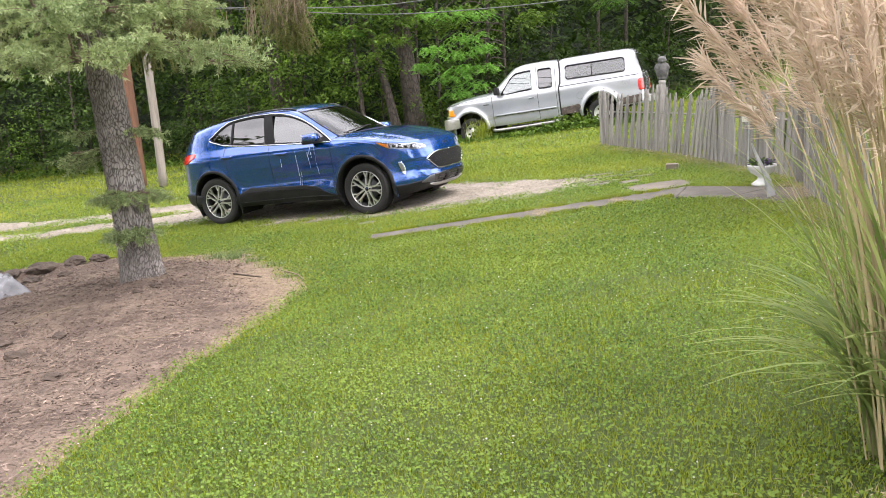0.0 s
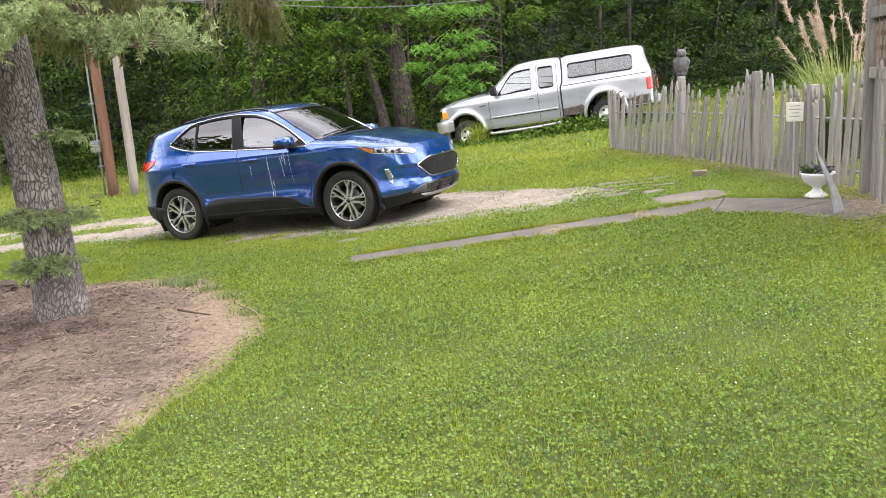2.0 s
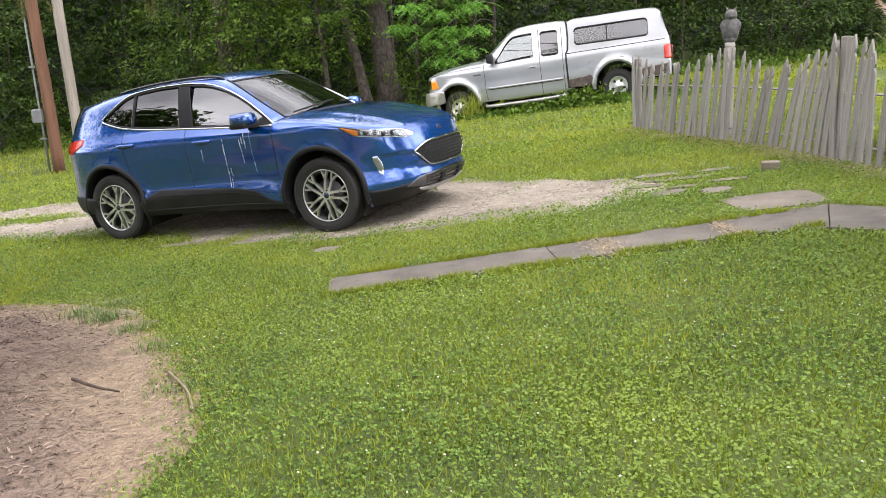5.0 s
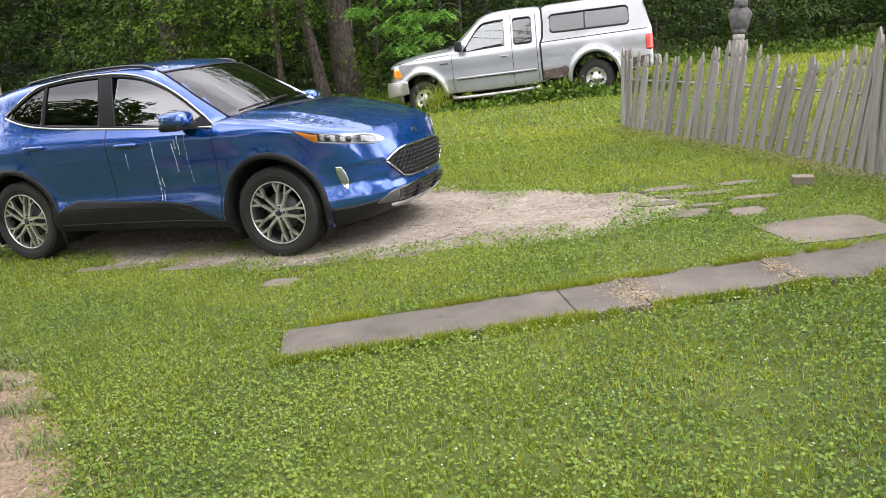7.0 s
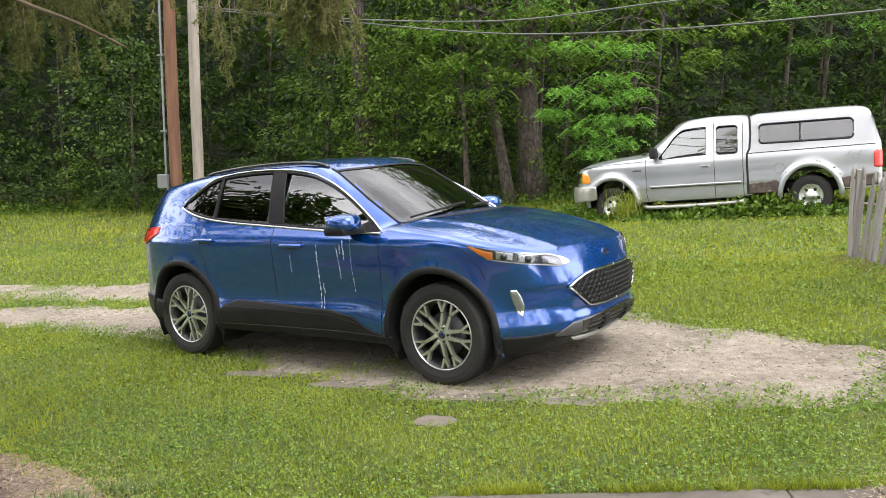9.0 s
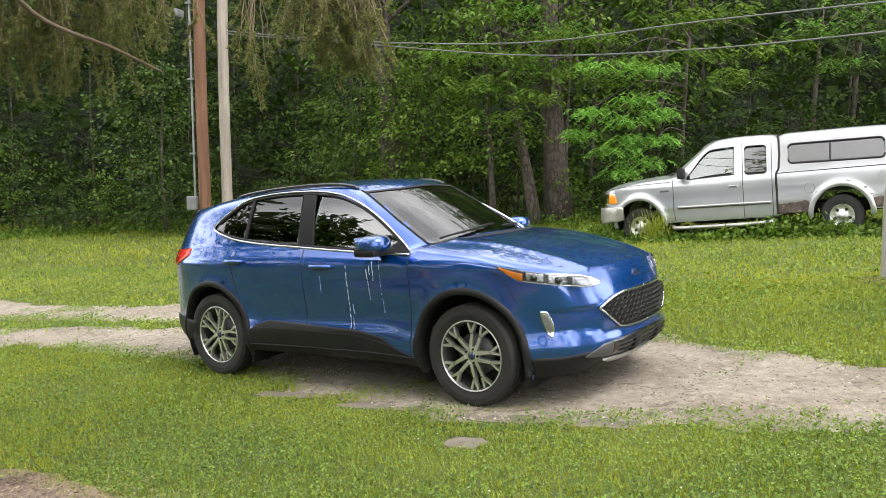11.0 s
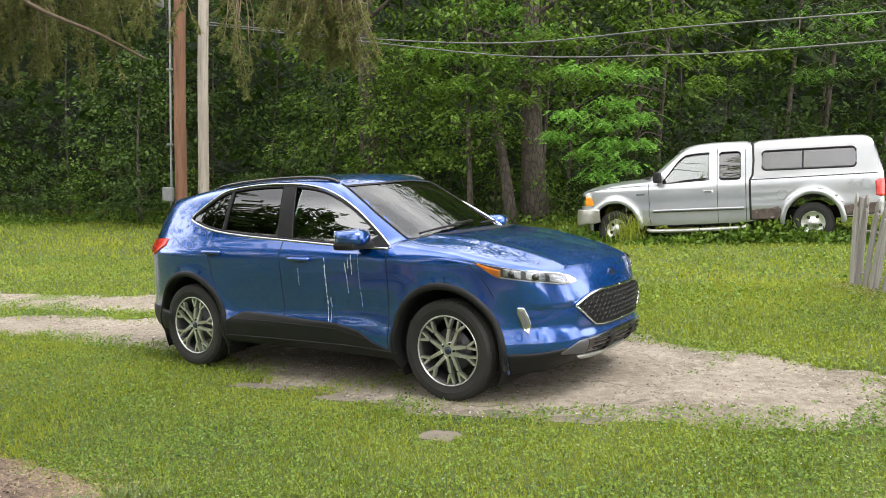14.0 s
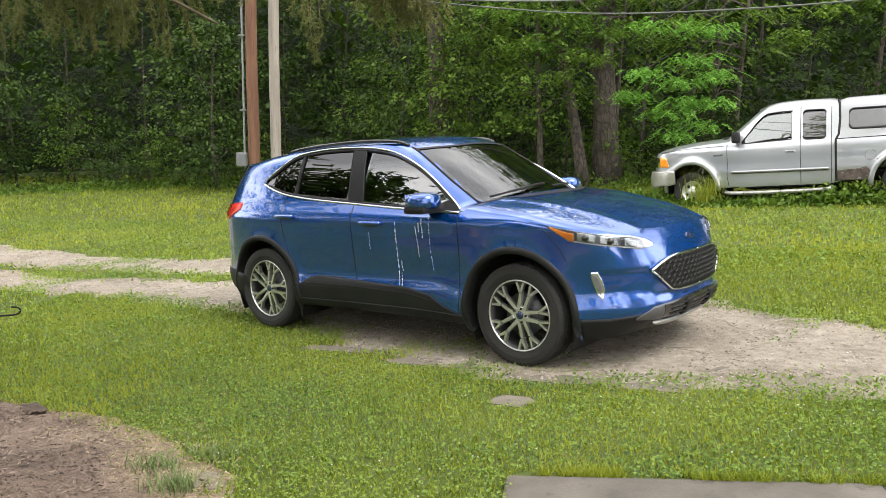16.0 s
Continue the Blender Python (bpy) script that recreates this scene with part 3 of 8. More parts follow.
red_pole = standing_pole("utility_pole", -8.62, 22.5, 0.135, 0.115, 11, M["pole_brown"], "reddish-brown creosoted wooden utility pole at the wood's edge")
Soup().tube([(-0.19, -0.06, -0.1), (-0.19, -0.06, 1.2), (-0.19, -0.06, 10.5)], 0.026, 8).out("conduit", M["pipe_grey"], red_pole, "pale grey conduit pipe")
part("meter_box", box_bm(0.22, 0.14, 0.30, (-0.22, -0.14, 1.32), 0.02), M["pipe_grey"], red_pole, "grey metal meter box")
for zz in (0.8, 2.4, 4.0, 5.6):
    part("strap", box_bm(0.14, 0.05, 0.04, (-0.19, -0.1, zz), 0.006), M["pipe_grey"], red_pole)
for zz in (5.4,):
    part("lamp_head", box_bm(0.2, 0.34, 0.18, (-0.35, -0.32, 5.35), 0.05), M["pipe_grey"], red_pole, "grey yard-lamp head")
grey_pole = standing_pole("utility_pole", -7.75, 21.75, 0.115, 0.10, 11, M["pole_grey"], "pale weathered grey wooden utility pole at the wood's edge", 0.04)


def wire(points, r=0.011):
    ob = Soup().tube(spline(points, 10), r, 5).out("overhead_wire", M["wire"])
    return tagged(ob, "thin grey overhead service wire sagging before the trees", "wire", "overhead wires")


wire([(-7.31, 21.02, 3.55), (-4.39, 20.19, 3.2), (-1.32, 19.22, 3.01), (1.15, 17.68, 3.06), (3.15, 15.68, 2.97), (4.85, 13.75, 2.88)])
wire([(-7.32, 21.02, 3.5), (-4.39, 20.19, 3.16), (-1.31, 19.22, 2.81), (1.17, 17.67, 2.69), (3.17, 15.67, 2.65), (4.87, 13.74, 2.65)])

# ---- picket fence ----
FENCE = spline([(3.03, 15.6), (3.22, 14.6), (3.5, 13.4), (3.72, 12.2), (3.85, 11.2), (3.93, 10.1), (3.95, 8.9)], 30)
NEAR_FENCE = spline([(3.95, 8.7), (3.78, 8.2), (3.55, 7.4), (3.35, 6.5), (3.25, 5.6)], 30)


def picket_mesh(w, h, t, notch):
    """A flat board with a dog-eared spear head."""
    prof = [(-w / 2, 0), (w / 2, 0.015), (w / 2, h - 0.20), (w * 0.44, h - 0.165), (w * notch, h - 0.135), (w * 0.40, h - 0.105), (w * 0.37, h - 0.075), (0.004, h), (-w * 0.37, h - 0.08), (-w * 0.42, h - 0.11), (-w * notch, h - 0.14), (-w * 0.43, h - 0.17), (-w / 2, h - 0.205)]
    v = [(x, y, z) for y in (-t / 2, t / 2) for x, z in prof]
    n = len(prof)
    f = [tuple(range(n)), tuple(range(2 * n - 1, n - 1, -1))] + [(i + n, (i + 1) % n + n, (i + 1) % n, i)[::-1] for i in range(n)]
    me = bpy.data.meshes.new("picket")
    me.from_pydata(v, [], f)
    me.materials.append(M["grey_wood"])
    return me


PICKETS = [picket_mesh(w, h, 0.02, k) for w, h, k in ((0.084, 1.0, 0.24), (0.078, 0.98, 0.22), (0.088, 1.01, 0.25), (0.074, 1.0, 0.20))]


def fence_run(name, line, label, height, lean, gap=0.142, posts=(), rails=(0.16, 0.64)):
    t = new(name)
    tagged(t, label, "fence", "garden fences")
    seg = np.hypot(*np.diff(line, axis=0).T)
    s = np.concatenate([[0], np.cumsum(seg)])
    r = np.random.default_rng(int(s[-1] * 100))
    for k, d in enumerate(np.concatenate([np.arange(0.02, 2.4, gap * 0.9), np.arange(2.42, s[-1], gap)])):
        d = d + r.normal(0, 0.010)
        x, y = np.interp(d, s, line[:, 0]), np.interp(d, s, line[:, 1])
        x2, y2 = np.interp(d + 0.05, s, line[:, 0]), np.interp(d + 0.05, s, line[:, 1])
        head = math.degrees(math.atan2(y2 - y, x2 - x)) if d < s[-1] - 0.05 else head
        ob = new("picket", PICKETS[r.integers(4)])
        ob.parent = t
        ob.matrix_local = pose(x, y, float(land(x, y)) - 0.03 + r.uniform(-0.03, 0.02), r.uniform(-3, 3), lean(d) + r.normal(0, 1.8), head) @ Matrix.Diagonal((1, 1, height(d) * r.uniform(0.97, 1.03) - float(land(x, y)) + 0.06, 1))
    for z in rails:
        pts = np.stack([np.interp(np.linspace(0, s[-1], 30), s, line[:, 0]) + 0.03, np.interp(np.linspace(0, s[-1], 30), s, line[:, 1]), np.zeros(30)], 1)
        pts[:, 2] = land(pts[:, 0], pts[:, 1]) + z
        Soup().tube(pts, 0.013, 4).out("rail", M["grey_wood"], t, soft=False)
    for d, h, w in posts:
        x, y = np.interp(d, s, line[:, 0]) + 0.05, np.interp(d, s, line[:, 1])
        part("post", box_bm(w, w, h, (x, y, float(land(x, y)) + h / 2 - 0.05), 0.008), M["grey_wood"], t)
    return t


fence_run("picket_fence", FENCE, "weathered grey wooden picket fence with crooked leaning pickets", lambda d: float(np.interp(d, [0, 0.7, 1.36, 1.9, 2.25, 2.6, 2.95, 3.4, 3.8, 4.3, 4.6, 5.1, 5.5, 5.9, 6.5], [0.93, 0.85, 0.84, 0.98, 1.08, 0.97, 0.90, 0.90, 0.98, 1.14, 1.15, 1.0, 0.95, 1.0, 1.12])),
          lambda d: float(np.interp(d, [0, 0.5, 1.2, 2.0, 2.6, 3.0, 3.6, 4.2, 4.6, 5.2, 6.6], [2, 6, 10, 7, 9, 14, 13, 6, 2, 0, 0])),
          posts=((0.02, 1.06, 0.09), (4.45, 1.2, 0.095), (5.75, 1.02, 0.09)))
fence_run("picket_fence", NEAR_FENCE, "weathered grey picket fence run beside the gate post", lambda d: 1.24, lambda d: 1.5 * math.sin(d * 2), gap=0.135, posts=((0.0, 3.2, 0.11),))

# ---- vehicle shells: a side wall that follows a plan curve, closed by a top surface ----
class Shell:
    """Half a car body (y > 0). plan: points (x, y) from the nose round the side to the tail."""

    def __init__(self, plan, inset_side, inset_front, inset_rear, bottom, top, n=420):
        p = spline(plan, 24)
        s = np.concatenate([[0], np.cumsum(np.hypot(*np.diff(p, axis=0).T))])
        self.length = s[-1]
        self.u = np.linspace(0, s[-1], n)
        self.px, self.py = np.interp(self.u, s, p[:, 0]), np.interp(self.u, s, p[:, 1])
        for _ in range(2):
            self.px[1:-1] = (self.px[:-2] + 2 * self.px[1:-1] + self.px[2:]) / 4
            self.py[1:-1] = (self.py[:-2] + 2 * self.py[1:-1] + self.py[2:]) / 4
        tx, ty = np.gradient(self.px), np.gradient(self.py)
        ln = np.hypot(tx, ty)
        self.nx, self.ny = ty / ln, -tx / ln
        self.nx, self.ny = np.where(self.ny < 0, self.nx, self.nx), np.abs(self.ny)
        self.fs, self.ff, self.fr, self.bottom, self.top = inset_side, inset_front, inset_rear, bottom, top
        self.widest = int(np.argmax(self.py))

    def ux(self, x):
        """Arc place on the side for a given x."""
        return np.interp(-np.asarray(x, float), -self.px, self.u)

    def uy(self, y):
        """Arc place on the front for a given y."""
        k = self.widest
        return np.interp(np.asarray(y, float), self.py[:k], self.u[:k])

    def wall(self, u, z):
        u, z = np.asarray(u, float), np.asarray(z, float)
        x, y = np.interp(u, self.u, self.px), np.interp(u, self.u, self.py)
        nx, ny = np.interp(u, self.u, self.nx), np.interp(u, self.u, self.ny)
        w = nx * nx
        fr = np.where(nx > 0, self.ff(y, z), self.fr(y, z))
        d = self.fs(x, z) * (1 - w) + fr * w
        y2 = np.maximum(y - ny * d, 0.0)
        return np.stack([x - nx * d, y2, z + 0 * x], -1)

    def wall_normal(self, u, z):
        e = 0.004
        a = self.wall(u + e, z) - self.wall(u - e, z)
        b = self.wall(u, z + e) - self.wall(u, z - e)
        n = np.cross(a, b)
        n /= np.linalg.norm(n, axis=-1)[..., None] + 1e-9
        p = self.wall(u, z)
        flip = (n[..., 0] * np.sign(p[..., 0]) * 0.2 + n[..., 1]) < 0
        return np.where(flip[..., None], -n, n)

    def edge(self, u):
        """Height at which the wall meets the top."""
        u = np.asarray(u, float)
        lo, hi = np.full(u.shape, 0.3), np.full(u.shape, 2.2)
        for _ in range(30):
            mid = (lo + hi) / 2
            p = self.wall(u, mid)
            under = mid < self.top(p[..., 0], p[..., 1])
            lo, hi = np.where(under, mid, lo), np.where(under, hi, mid)
        return lo

    belt = None

    def grid(self, rows=56, rows_top=26, round_it=5):
        u = self.u
        ze = self.edge(u)
        zb = self.bottom(self.px)
        v = np.linspace(0, 1, rows)[None, :]
        zz = zb[:, None] + (ze - zb)[:, None] * v
        if self.belt:                                    # keep one row of the grid on the belt line
            k = int(rows * 0.6)
            zm = np.minimum(self.belt, ze - 0.02)[:, None]
            zz = np.concatenate([zb[:, None] + (zm - zb[:, None]) * np.linspace(0, 1, k)[None, :], zm + (ze[:, None] - zm) * np.linspace(0, 1, rows - k + 1)[None, 1:]], 1)
        W = self.wall(np.repeat(u[:, None], rows, 1), zz)
        k = np.linspace(0, 1, rows_top + 1)[1:][None, :]
        ex, ey = W[:, -1, 0], W[:, -1, 1]
        ty = ey[:, None] * (1 - k)
        tx = np.repeat(ex[:, None], rows_top, 1)
        T = np.stack([tx, ty, self.top(tx, ty)], -1)
        G = np.concatenate([W, T], 1)
        a, b = rows - 6, rows + 4
        for _ in range(round_it):
            S = G.copy()
            S[:, a:b] = (G[:, a - 1:b - 1] + 2 * G[:, a:b] + G[:, a + 1:b + 1]) / 4
            G = S
        return G

    def skin(self, keep, rows=56, rows_top=26):
        """Verts and quads of the whole body; keep(centres) says which faces of the half y > 0 stay."""
        G = self.grid(rows, rows_top)
        nu, nv = G.shape[:2]
        i, j = np.meshgrid(np.arange(nu - 1), np.arange(nv - 1), indexing="ij")
        a = (i * nv + j).ravel()
        f = np.stack([a, a + 1, a + nv + 1, a + nv], 1)
        v = G.reshape(-1, 3)
        c = v[f].mean(1)
        row = np.repeat(np.arange(nv - 1)[None, :], nu - 1, 0).ravel()
        f = f[keep(c, row < rows - 1)]
        m = v * np.array([1, -1, 1])
        f2 = f[:, ::-1] + len(v)
        return np.concatenate([v, m]), np.concatenate([f, f2])

    def patch(self, lo, hi, off, thick, side, nu=40, nv=10):
        """A plate that follows the wall between two edges, given as (u, z) points."""
        lo, hi = np.asarray(lo, float), np.asarray(hi, float)
        t = np.linspace(0, 1, nu)

        def along(c):
            s = np.concatenate([[0], np.cumsum(np.hypot(*np.diff(c, axis=0).T))])
            return np.stack([np.interp(t * s[-1], s, c[:, 0]), np.interp(t * s[-1], s, c[:, 1])], 1)
        A, B = along(lo), along(hi)
        k = np.linspace(0, 1, nv)[None, :, None]
        Q = A[:, None, :] * (1 - k) + B[:, None, :] * k
        p, n = self.wall(Q[..., 0], Q[..., 1]), self.wall_normal(Q[..., 0], Q[..., 1])
        v1, v0 = (p + n * off).reshape(-1, 3), (p + n * (off - thick)).reshape(-1, 3)
        return plate(v1, v0, nu, nv, side)


def plate(v1, v0, nu, nv, side):
    """A closed plate from an outer and an inner grid."""
    i, j = np.meshgrid(np.arange(nu - 1), np.arange(nv - 1), indexing="ij")
    a = (i * nv + j).ravel()
    f = np.stack([a, a + 1, a + nv + 1, a + nv], 1)
    n = nu * nv
    rim = [i * nv for i in range(nu)] + [(nu - 1) * nv + j for j in range(1, nv)] + [i * nv + nv - 1 for i in range(nu - 2, -1, -1)] + [j for j in range(nv - 2, 0, -1)]
    rim = np.array(rim)
    r2 = np.roll(rim, -1)
    q = np.stack([rim, r2, r2 + n, rim + n], 1)
    v = np.concatenate([v1, v0]) * np.array([1, side, 1])
    f = np.concatenate([f, f[:, ::-1] + n, q])
    return v, (f if side > 0 else f[:, ::-1])


# ---- the blue compact SUV ----
def table(*pairs):
    """A smooth curve through (place, value) pairs."""
    c = np.array(sorted(pairs), float)
    d = spline(c, 10)
    keep = np.concatenate([[True], np.diff(d[:, 0]) > 1e-6])
    d = d[keep]
    return lambda q: np.interp(q, d[:, 0], d[:, 1])


suv_side = table((0.15, 0.13), (0.24, 0.075), (0.32, 0.035), (0.42, 0.022), (0.52, 0.034), (0.62, 0.032), (0.72, 0.020), (0.84, 0.008), (0.94, 0.002), (1.0, 0.0),
                 (1.04, 0.010), (1.10, 0.045), (1.16, 0.078), (1.24, 0.112), (1.40, 0.185), (1.55, 0.265), (1.66, 0.33), (1.8, 0.45))
suv_nose = table((0.15, 0.34), (0.24, 0.22), (0.31, 0.10), (0.38, 0.02), (0.45, 0.0), (0.52, 0.02), (0.60, 0.012), (0.70, 0.02), (0.80, 0.045), (0.88, 0.08), (0.94, 0.13), (1.05, 0.24))
suv_tail = table((0.15, 0.25), (0.3, 0.10), (0.45, 0.0), (0.65, 0.02), (0.8, 0.06), (1.0, 0.08), (1.2, 0.14), (1.5, 0.32), (1.7, 0.42))
suv_roofline = table((-2.4, 0.9), (-2.27, 1.12), (-2.12, 1.42), (-2.02, 1.50), (-1.7, 1.552), (-1.3, 1.606), (-0.8, 1.648), (-0.3, 1.662), (0.1, 1.648), (0.28, 1.618), (0.42, 1.57),
                     (0.60, 1.475), (0.80, 1.36), (1.0, 1.245), (1.12, 1.182), (1.2, 1.165), (1.5, 1.13), (1.8, 1.065), (2.0, 1.01), (2.12, 0.965), (2.2, 0.925), (2.26, 0.87), (2.5, 0.4))


def suv_top(x, y):
    q = (y / 0.7) ** 2
    xe = x + (0.17 - 0.07 * smooth(1.1, 1.5, x)) * q * smooth(-0.4, 0.4, x) - 0.09 * q * smooth(-1.4, -1.9, x)
    hood = smooth(1.05, 1.2, xe)
    z = suv_roofline(xe) - (0.045 * q + 0.02 * q * q) * (1 - hood) - 0.020 * q * q * hood
    ridge = np.exp(-((np.abs(y) - 0.56 - 0.05 * (1.6 - x)) / 0.06) ** 2) * 0.012
    return z + ridge * hood


def suv_flank(x, z):
    d = suv_side(z)
    for wx in (-1.355, 1.355):
        rr = np.hypot(x - wx, z - 0.36)
        d = d - 0.020 * np.exp(-((rr - 0.40) / 0.10) ** 2)
    return d - 0.012 * np.exp(-((z - 0.475 - 0.03 * x) / 0.05) ** 2) * smooth(-1.0, -0.6, x) * smooth(0.9, 0.5, x)


def fog_recess(y, z):
    """The bumper's hollow round the fog lamp, under a ledge."""
    return 0.030 * smooth(0.50, 0.56, z) * (1 - smooth(0.675, 0.705, z)) * smooth(0.52, 0.66, y) * (1 - smooth(0.84, 0.885, y))


SUV = Shell([(2.30, 0), (2.292, 0.22), (2.262, 0.42), (2.19, 0.62), (2.04, 0.775), (1.79, 0.88), (1.5, 0.925), (1.2, 0.935), (0.7, 0.93), (0.0, 0.928), (-0.7, 0.93), (-1.2, 0.94), (-1.55, 0.93),
             (-1.85, 0.885), (-2.06, 0.79), (-2.2, 0.64), (-2.29, 0.38), (-2.32, 0)],
            suv_flank, lambda y, z: suv_nose(z) + fog_recess(y, z), lambda y, z: suv_tail(z), lambda x: 0.20 + 0.06 * smooth(1.7, 2.2, x) + 0.055 * smooth(-1.1, -0.9, x) * smooth(1.1, 0.9, x) + 0.12 * smooth(-1.7, -2.2, x), suv_top)


def frame_of(rear, front, yoff, zoff):
    """A vehicle's pose from its rear and front hubs on one side."""
    a, b = Vector(rear), Vector(front)
    X = (b - a).normalized()
    Y = Vector((0, 0, 1)).cross(X).normalized()
    m = Matrix((X, Y, X.cross(Y))).transposed().to_4x4()
    m.translation = (a + b) / 2 + yoff * Y - zoff * m.to_3x3().col[2]
    return m


def lathe(profile, n=64, axis_y=True):
    """Verts and quads of a profile (radius, side) turned round the y axis."""
    p = np.asarray(profile, float)
    th = np.linspace(0, 2 * np.pi, n, endpoint=False)
    v = np.stack([p[:, 0][:, None] * np.cos(th), np.repeat(p[:, 1][:, None], n, 1), p[:, 0][:, None] * np.sin(th)], -1).reshape(-1, 3)
    f = [(i * n + j, i * n + (j + 1) % n, (i + 1) * n + (j + 1) % n, (i + 1) * n + j) for i in range(len(p) - 1) for j in range(n)]
    return v, f


def prism(poly, y0, y1, bevel=0.0):
    """A bar: polygon in (x, z) between two depths, the outer face a little smaller."""
    p = np.asarray(poly, float)
    c = p.mean(0)
    q = c + (p - c) * (1 - bevel)
    n = len(p)
    v = np.concatenate([np.stack([p[:, 0], np.full(n, y1), p[:, 1]], 1), np.stack([q[:, 0], np.full(n, y0), q[:, 1]], 1)])
    return v, [tuple(range(n, 2 * n))] + [(i, (i + 1) % n, (i + 1) % n + n, i + n) for i in range(n)]


def polar(r, deg):
    a = math.radians(deg)
    return np.array([r * math.cos(a), r * math.sin(a)])


def bar(a, b, wa, wb):
    d = (b - a) / np.linalg.norm(b - a)
    n = np.array([-d[1], d[0]])
    return [a - n * wa / 2, b - n * wb / 2, b + n * wb / 2, a + n * wa / 2]


TYRE = [(0.250, -0.085), (0.262, -0.100), (0.300, -0.112), (0.335, -0.110), (0.352, -0.098), (0.3605, -0.080), (0.3625, -0.045), (0.3625, 0.045), (0.3605, 0.080), (0.352, 0.098), (0.30, 0.11), (0.25, 0.09)]


def tyre_mesh(name, profile, r_tread, half):
    s = Soup().add(*lathe(profile, 72))
    for k in range(60):                                  # tread blocks and shoulder lugs
        for y, w in ((-0.078, 0.030), (-0.036, 0.026), (0.0, 0.022), (0.036, 0.026), (0.078, 0.030)):
            a = k * 6 + (3 if abs(y) < 0.05 else 0)
            p = [polar(r_tread + (0.004 if abs(y) < 0.06 else 0.001), a - 2.2), polar(r_tread + (0.004 if abs(y) < 0.06 else 0.001), a + 2.2), polar(r_tread - 0.012, a + 2.2), polar(r_tread - 0.012, a - 2.2)]
            v, f = prism(p, y * half / 0.1 - w / 2, y * half / 0.1 + w / 2)
            s.add(v, f + [(3, 2, 1, 0)])
    return s


def suv_wheel(car, x, side):
    hub = Soup().add(*lathe([(0.0, -0.02), (0.15, -0.02), (0.155, 0.0), (0.155, 0.012), (0.0, 0.012)], 40)).out("wheel", M["alloy_dark"], car, "brake disc and hub")
    hub.matrix_local = pose(x, side * 0.80, 0.362, 0, 0, 0 if side < 0 else 180)
    if "suv_wheel" not in MESHES:
        t = tyre_mesh("tyre", TYRE, 0.3625, 0.1).out("tyre", M["rubber"], None, soft=False)
        rim = Soup().add(*lathe([(0.238, 0.09), (0.232, 0.03), (0.225, -0.05), (0.235, -0.078), (0.246, -0.094), (0.256, -0.096), (0.258, -0.086)], 72)).out("barrel", M["alloy_dark"], None)
        ring = Soup().add(*lathe([(0.243, -0.080), (0.2455, -0.098), (0.2505, -0.102), (0.2555, -0.098), (0.256, -0.088)], 72)).out("rim", M["alloy"], None)
        sp = Soup()
        for k in range(5):
            for sgn in (-1, 1):
                a = k * 72
                inner, knee = polar(0.050, a + sgn * 26), polar(0.165, a + sgn * 12.5)
                sp.add(*prism(bar(inner, knee, 0.030, 0.024), -0.088, -0.060, 0.12))
                sp.add(*prism(bar(knee, polar(0.243, a + sgn * 6.5), 0.021, 0.018), -0.094, -0.062, 0.10))
                sp.add(*prism(bar(knee, polar(0.243, a + sgn * 21), 0.021, 0.018), -0.094, -0.062, 0.10))
        sp.add(*lathe([(0.0, -0.084), (0.050, -0.084), (0.064, -0.078), (0.066, -0.05)], 32))
        spokes = sp.out("spokes", M["alloy"], None, soft=False)
        cap = Soup().add(*lathe([(0.0, -0.092), (0.024, -0.092), (0.029, -0.086), (0.03, -0.08)], 24)).out("centre_cap", M["oval"], None)
        nuts = []
        for k in range(5):
            c = polar(0.050, k * 72)
            v, f = lathe([(0.0, -0.093), (0.008, -0.093), (0.010, -0.080)], 8)
            nuts.append(mesh_of("wheel_nut", v + np.array([c[0], 0, c[1]]), f, M["gloss_black"]))
        MESHES["suv_wheel"] = [t, rim, ring, spokes, cap] + nuts
        for o in MESHES["suv_wheel"]:
            o.parent = hub
    else:
        for o in MESHES["suv_wheel"]:
            c = new(o.name.split(".")[0], o.data)
            c.parent = hub


MESHES = {}
CAR = frame_of((-3.494, 12.445, -0.336), (-1.049, 11.302, -0.111), 0.90, 0.362)
suv = thing("blue_suv", CAR, "metallic blue compact SUV parked on the gravel driveway", "car")
S = SUV
WHEELS = (-1.355, 1.355)

# side glass between its lower and upper lines, as (x, z)
SILL = table((-1.50, 1.330), (-1.42, 1.306), (-1.33, 1.272), (-1.10, 1.214), (-0.75, 1.172), (-0.24, 1.139), (0.18, 1.114), (0.50, 1.099), (0.88, 1.086))
HEAD = table((-1.52, 1.290), (-1.42, 1.318), (-1.34, 1.372), (-1.20, 1.466), (-1.06, 1.532), (-0.85, 1.564), (-0.60, 1.578), (-0.28, 1.574), (-0.03, 1.547), (0.16, 1.500), (0.36, 1.420), (0.55, 1.318), (0.74, 1.193), (0.88, 1.090))


def glazed(x, z, m=0.0):
    return (z > SILL(x) + m) & (z < HEAD(x) - m) & (x > -1.425) & (x < 0.86)


WS_BASE, WS_TOP = table((0, 1.13), (0.3, 1.10), (0.55, 1.02), (0.66, 0.965), (0.8, 0.85)), table((0, 0.40), (0.3, 0.375), (0.55, 0.27), (0.66, 0.20), (0.8, 0.12))


def ws_side(x):
    return np.interp(x, [0.20, 0.6, 0.965], [0.600, 0.668, 0.705])


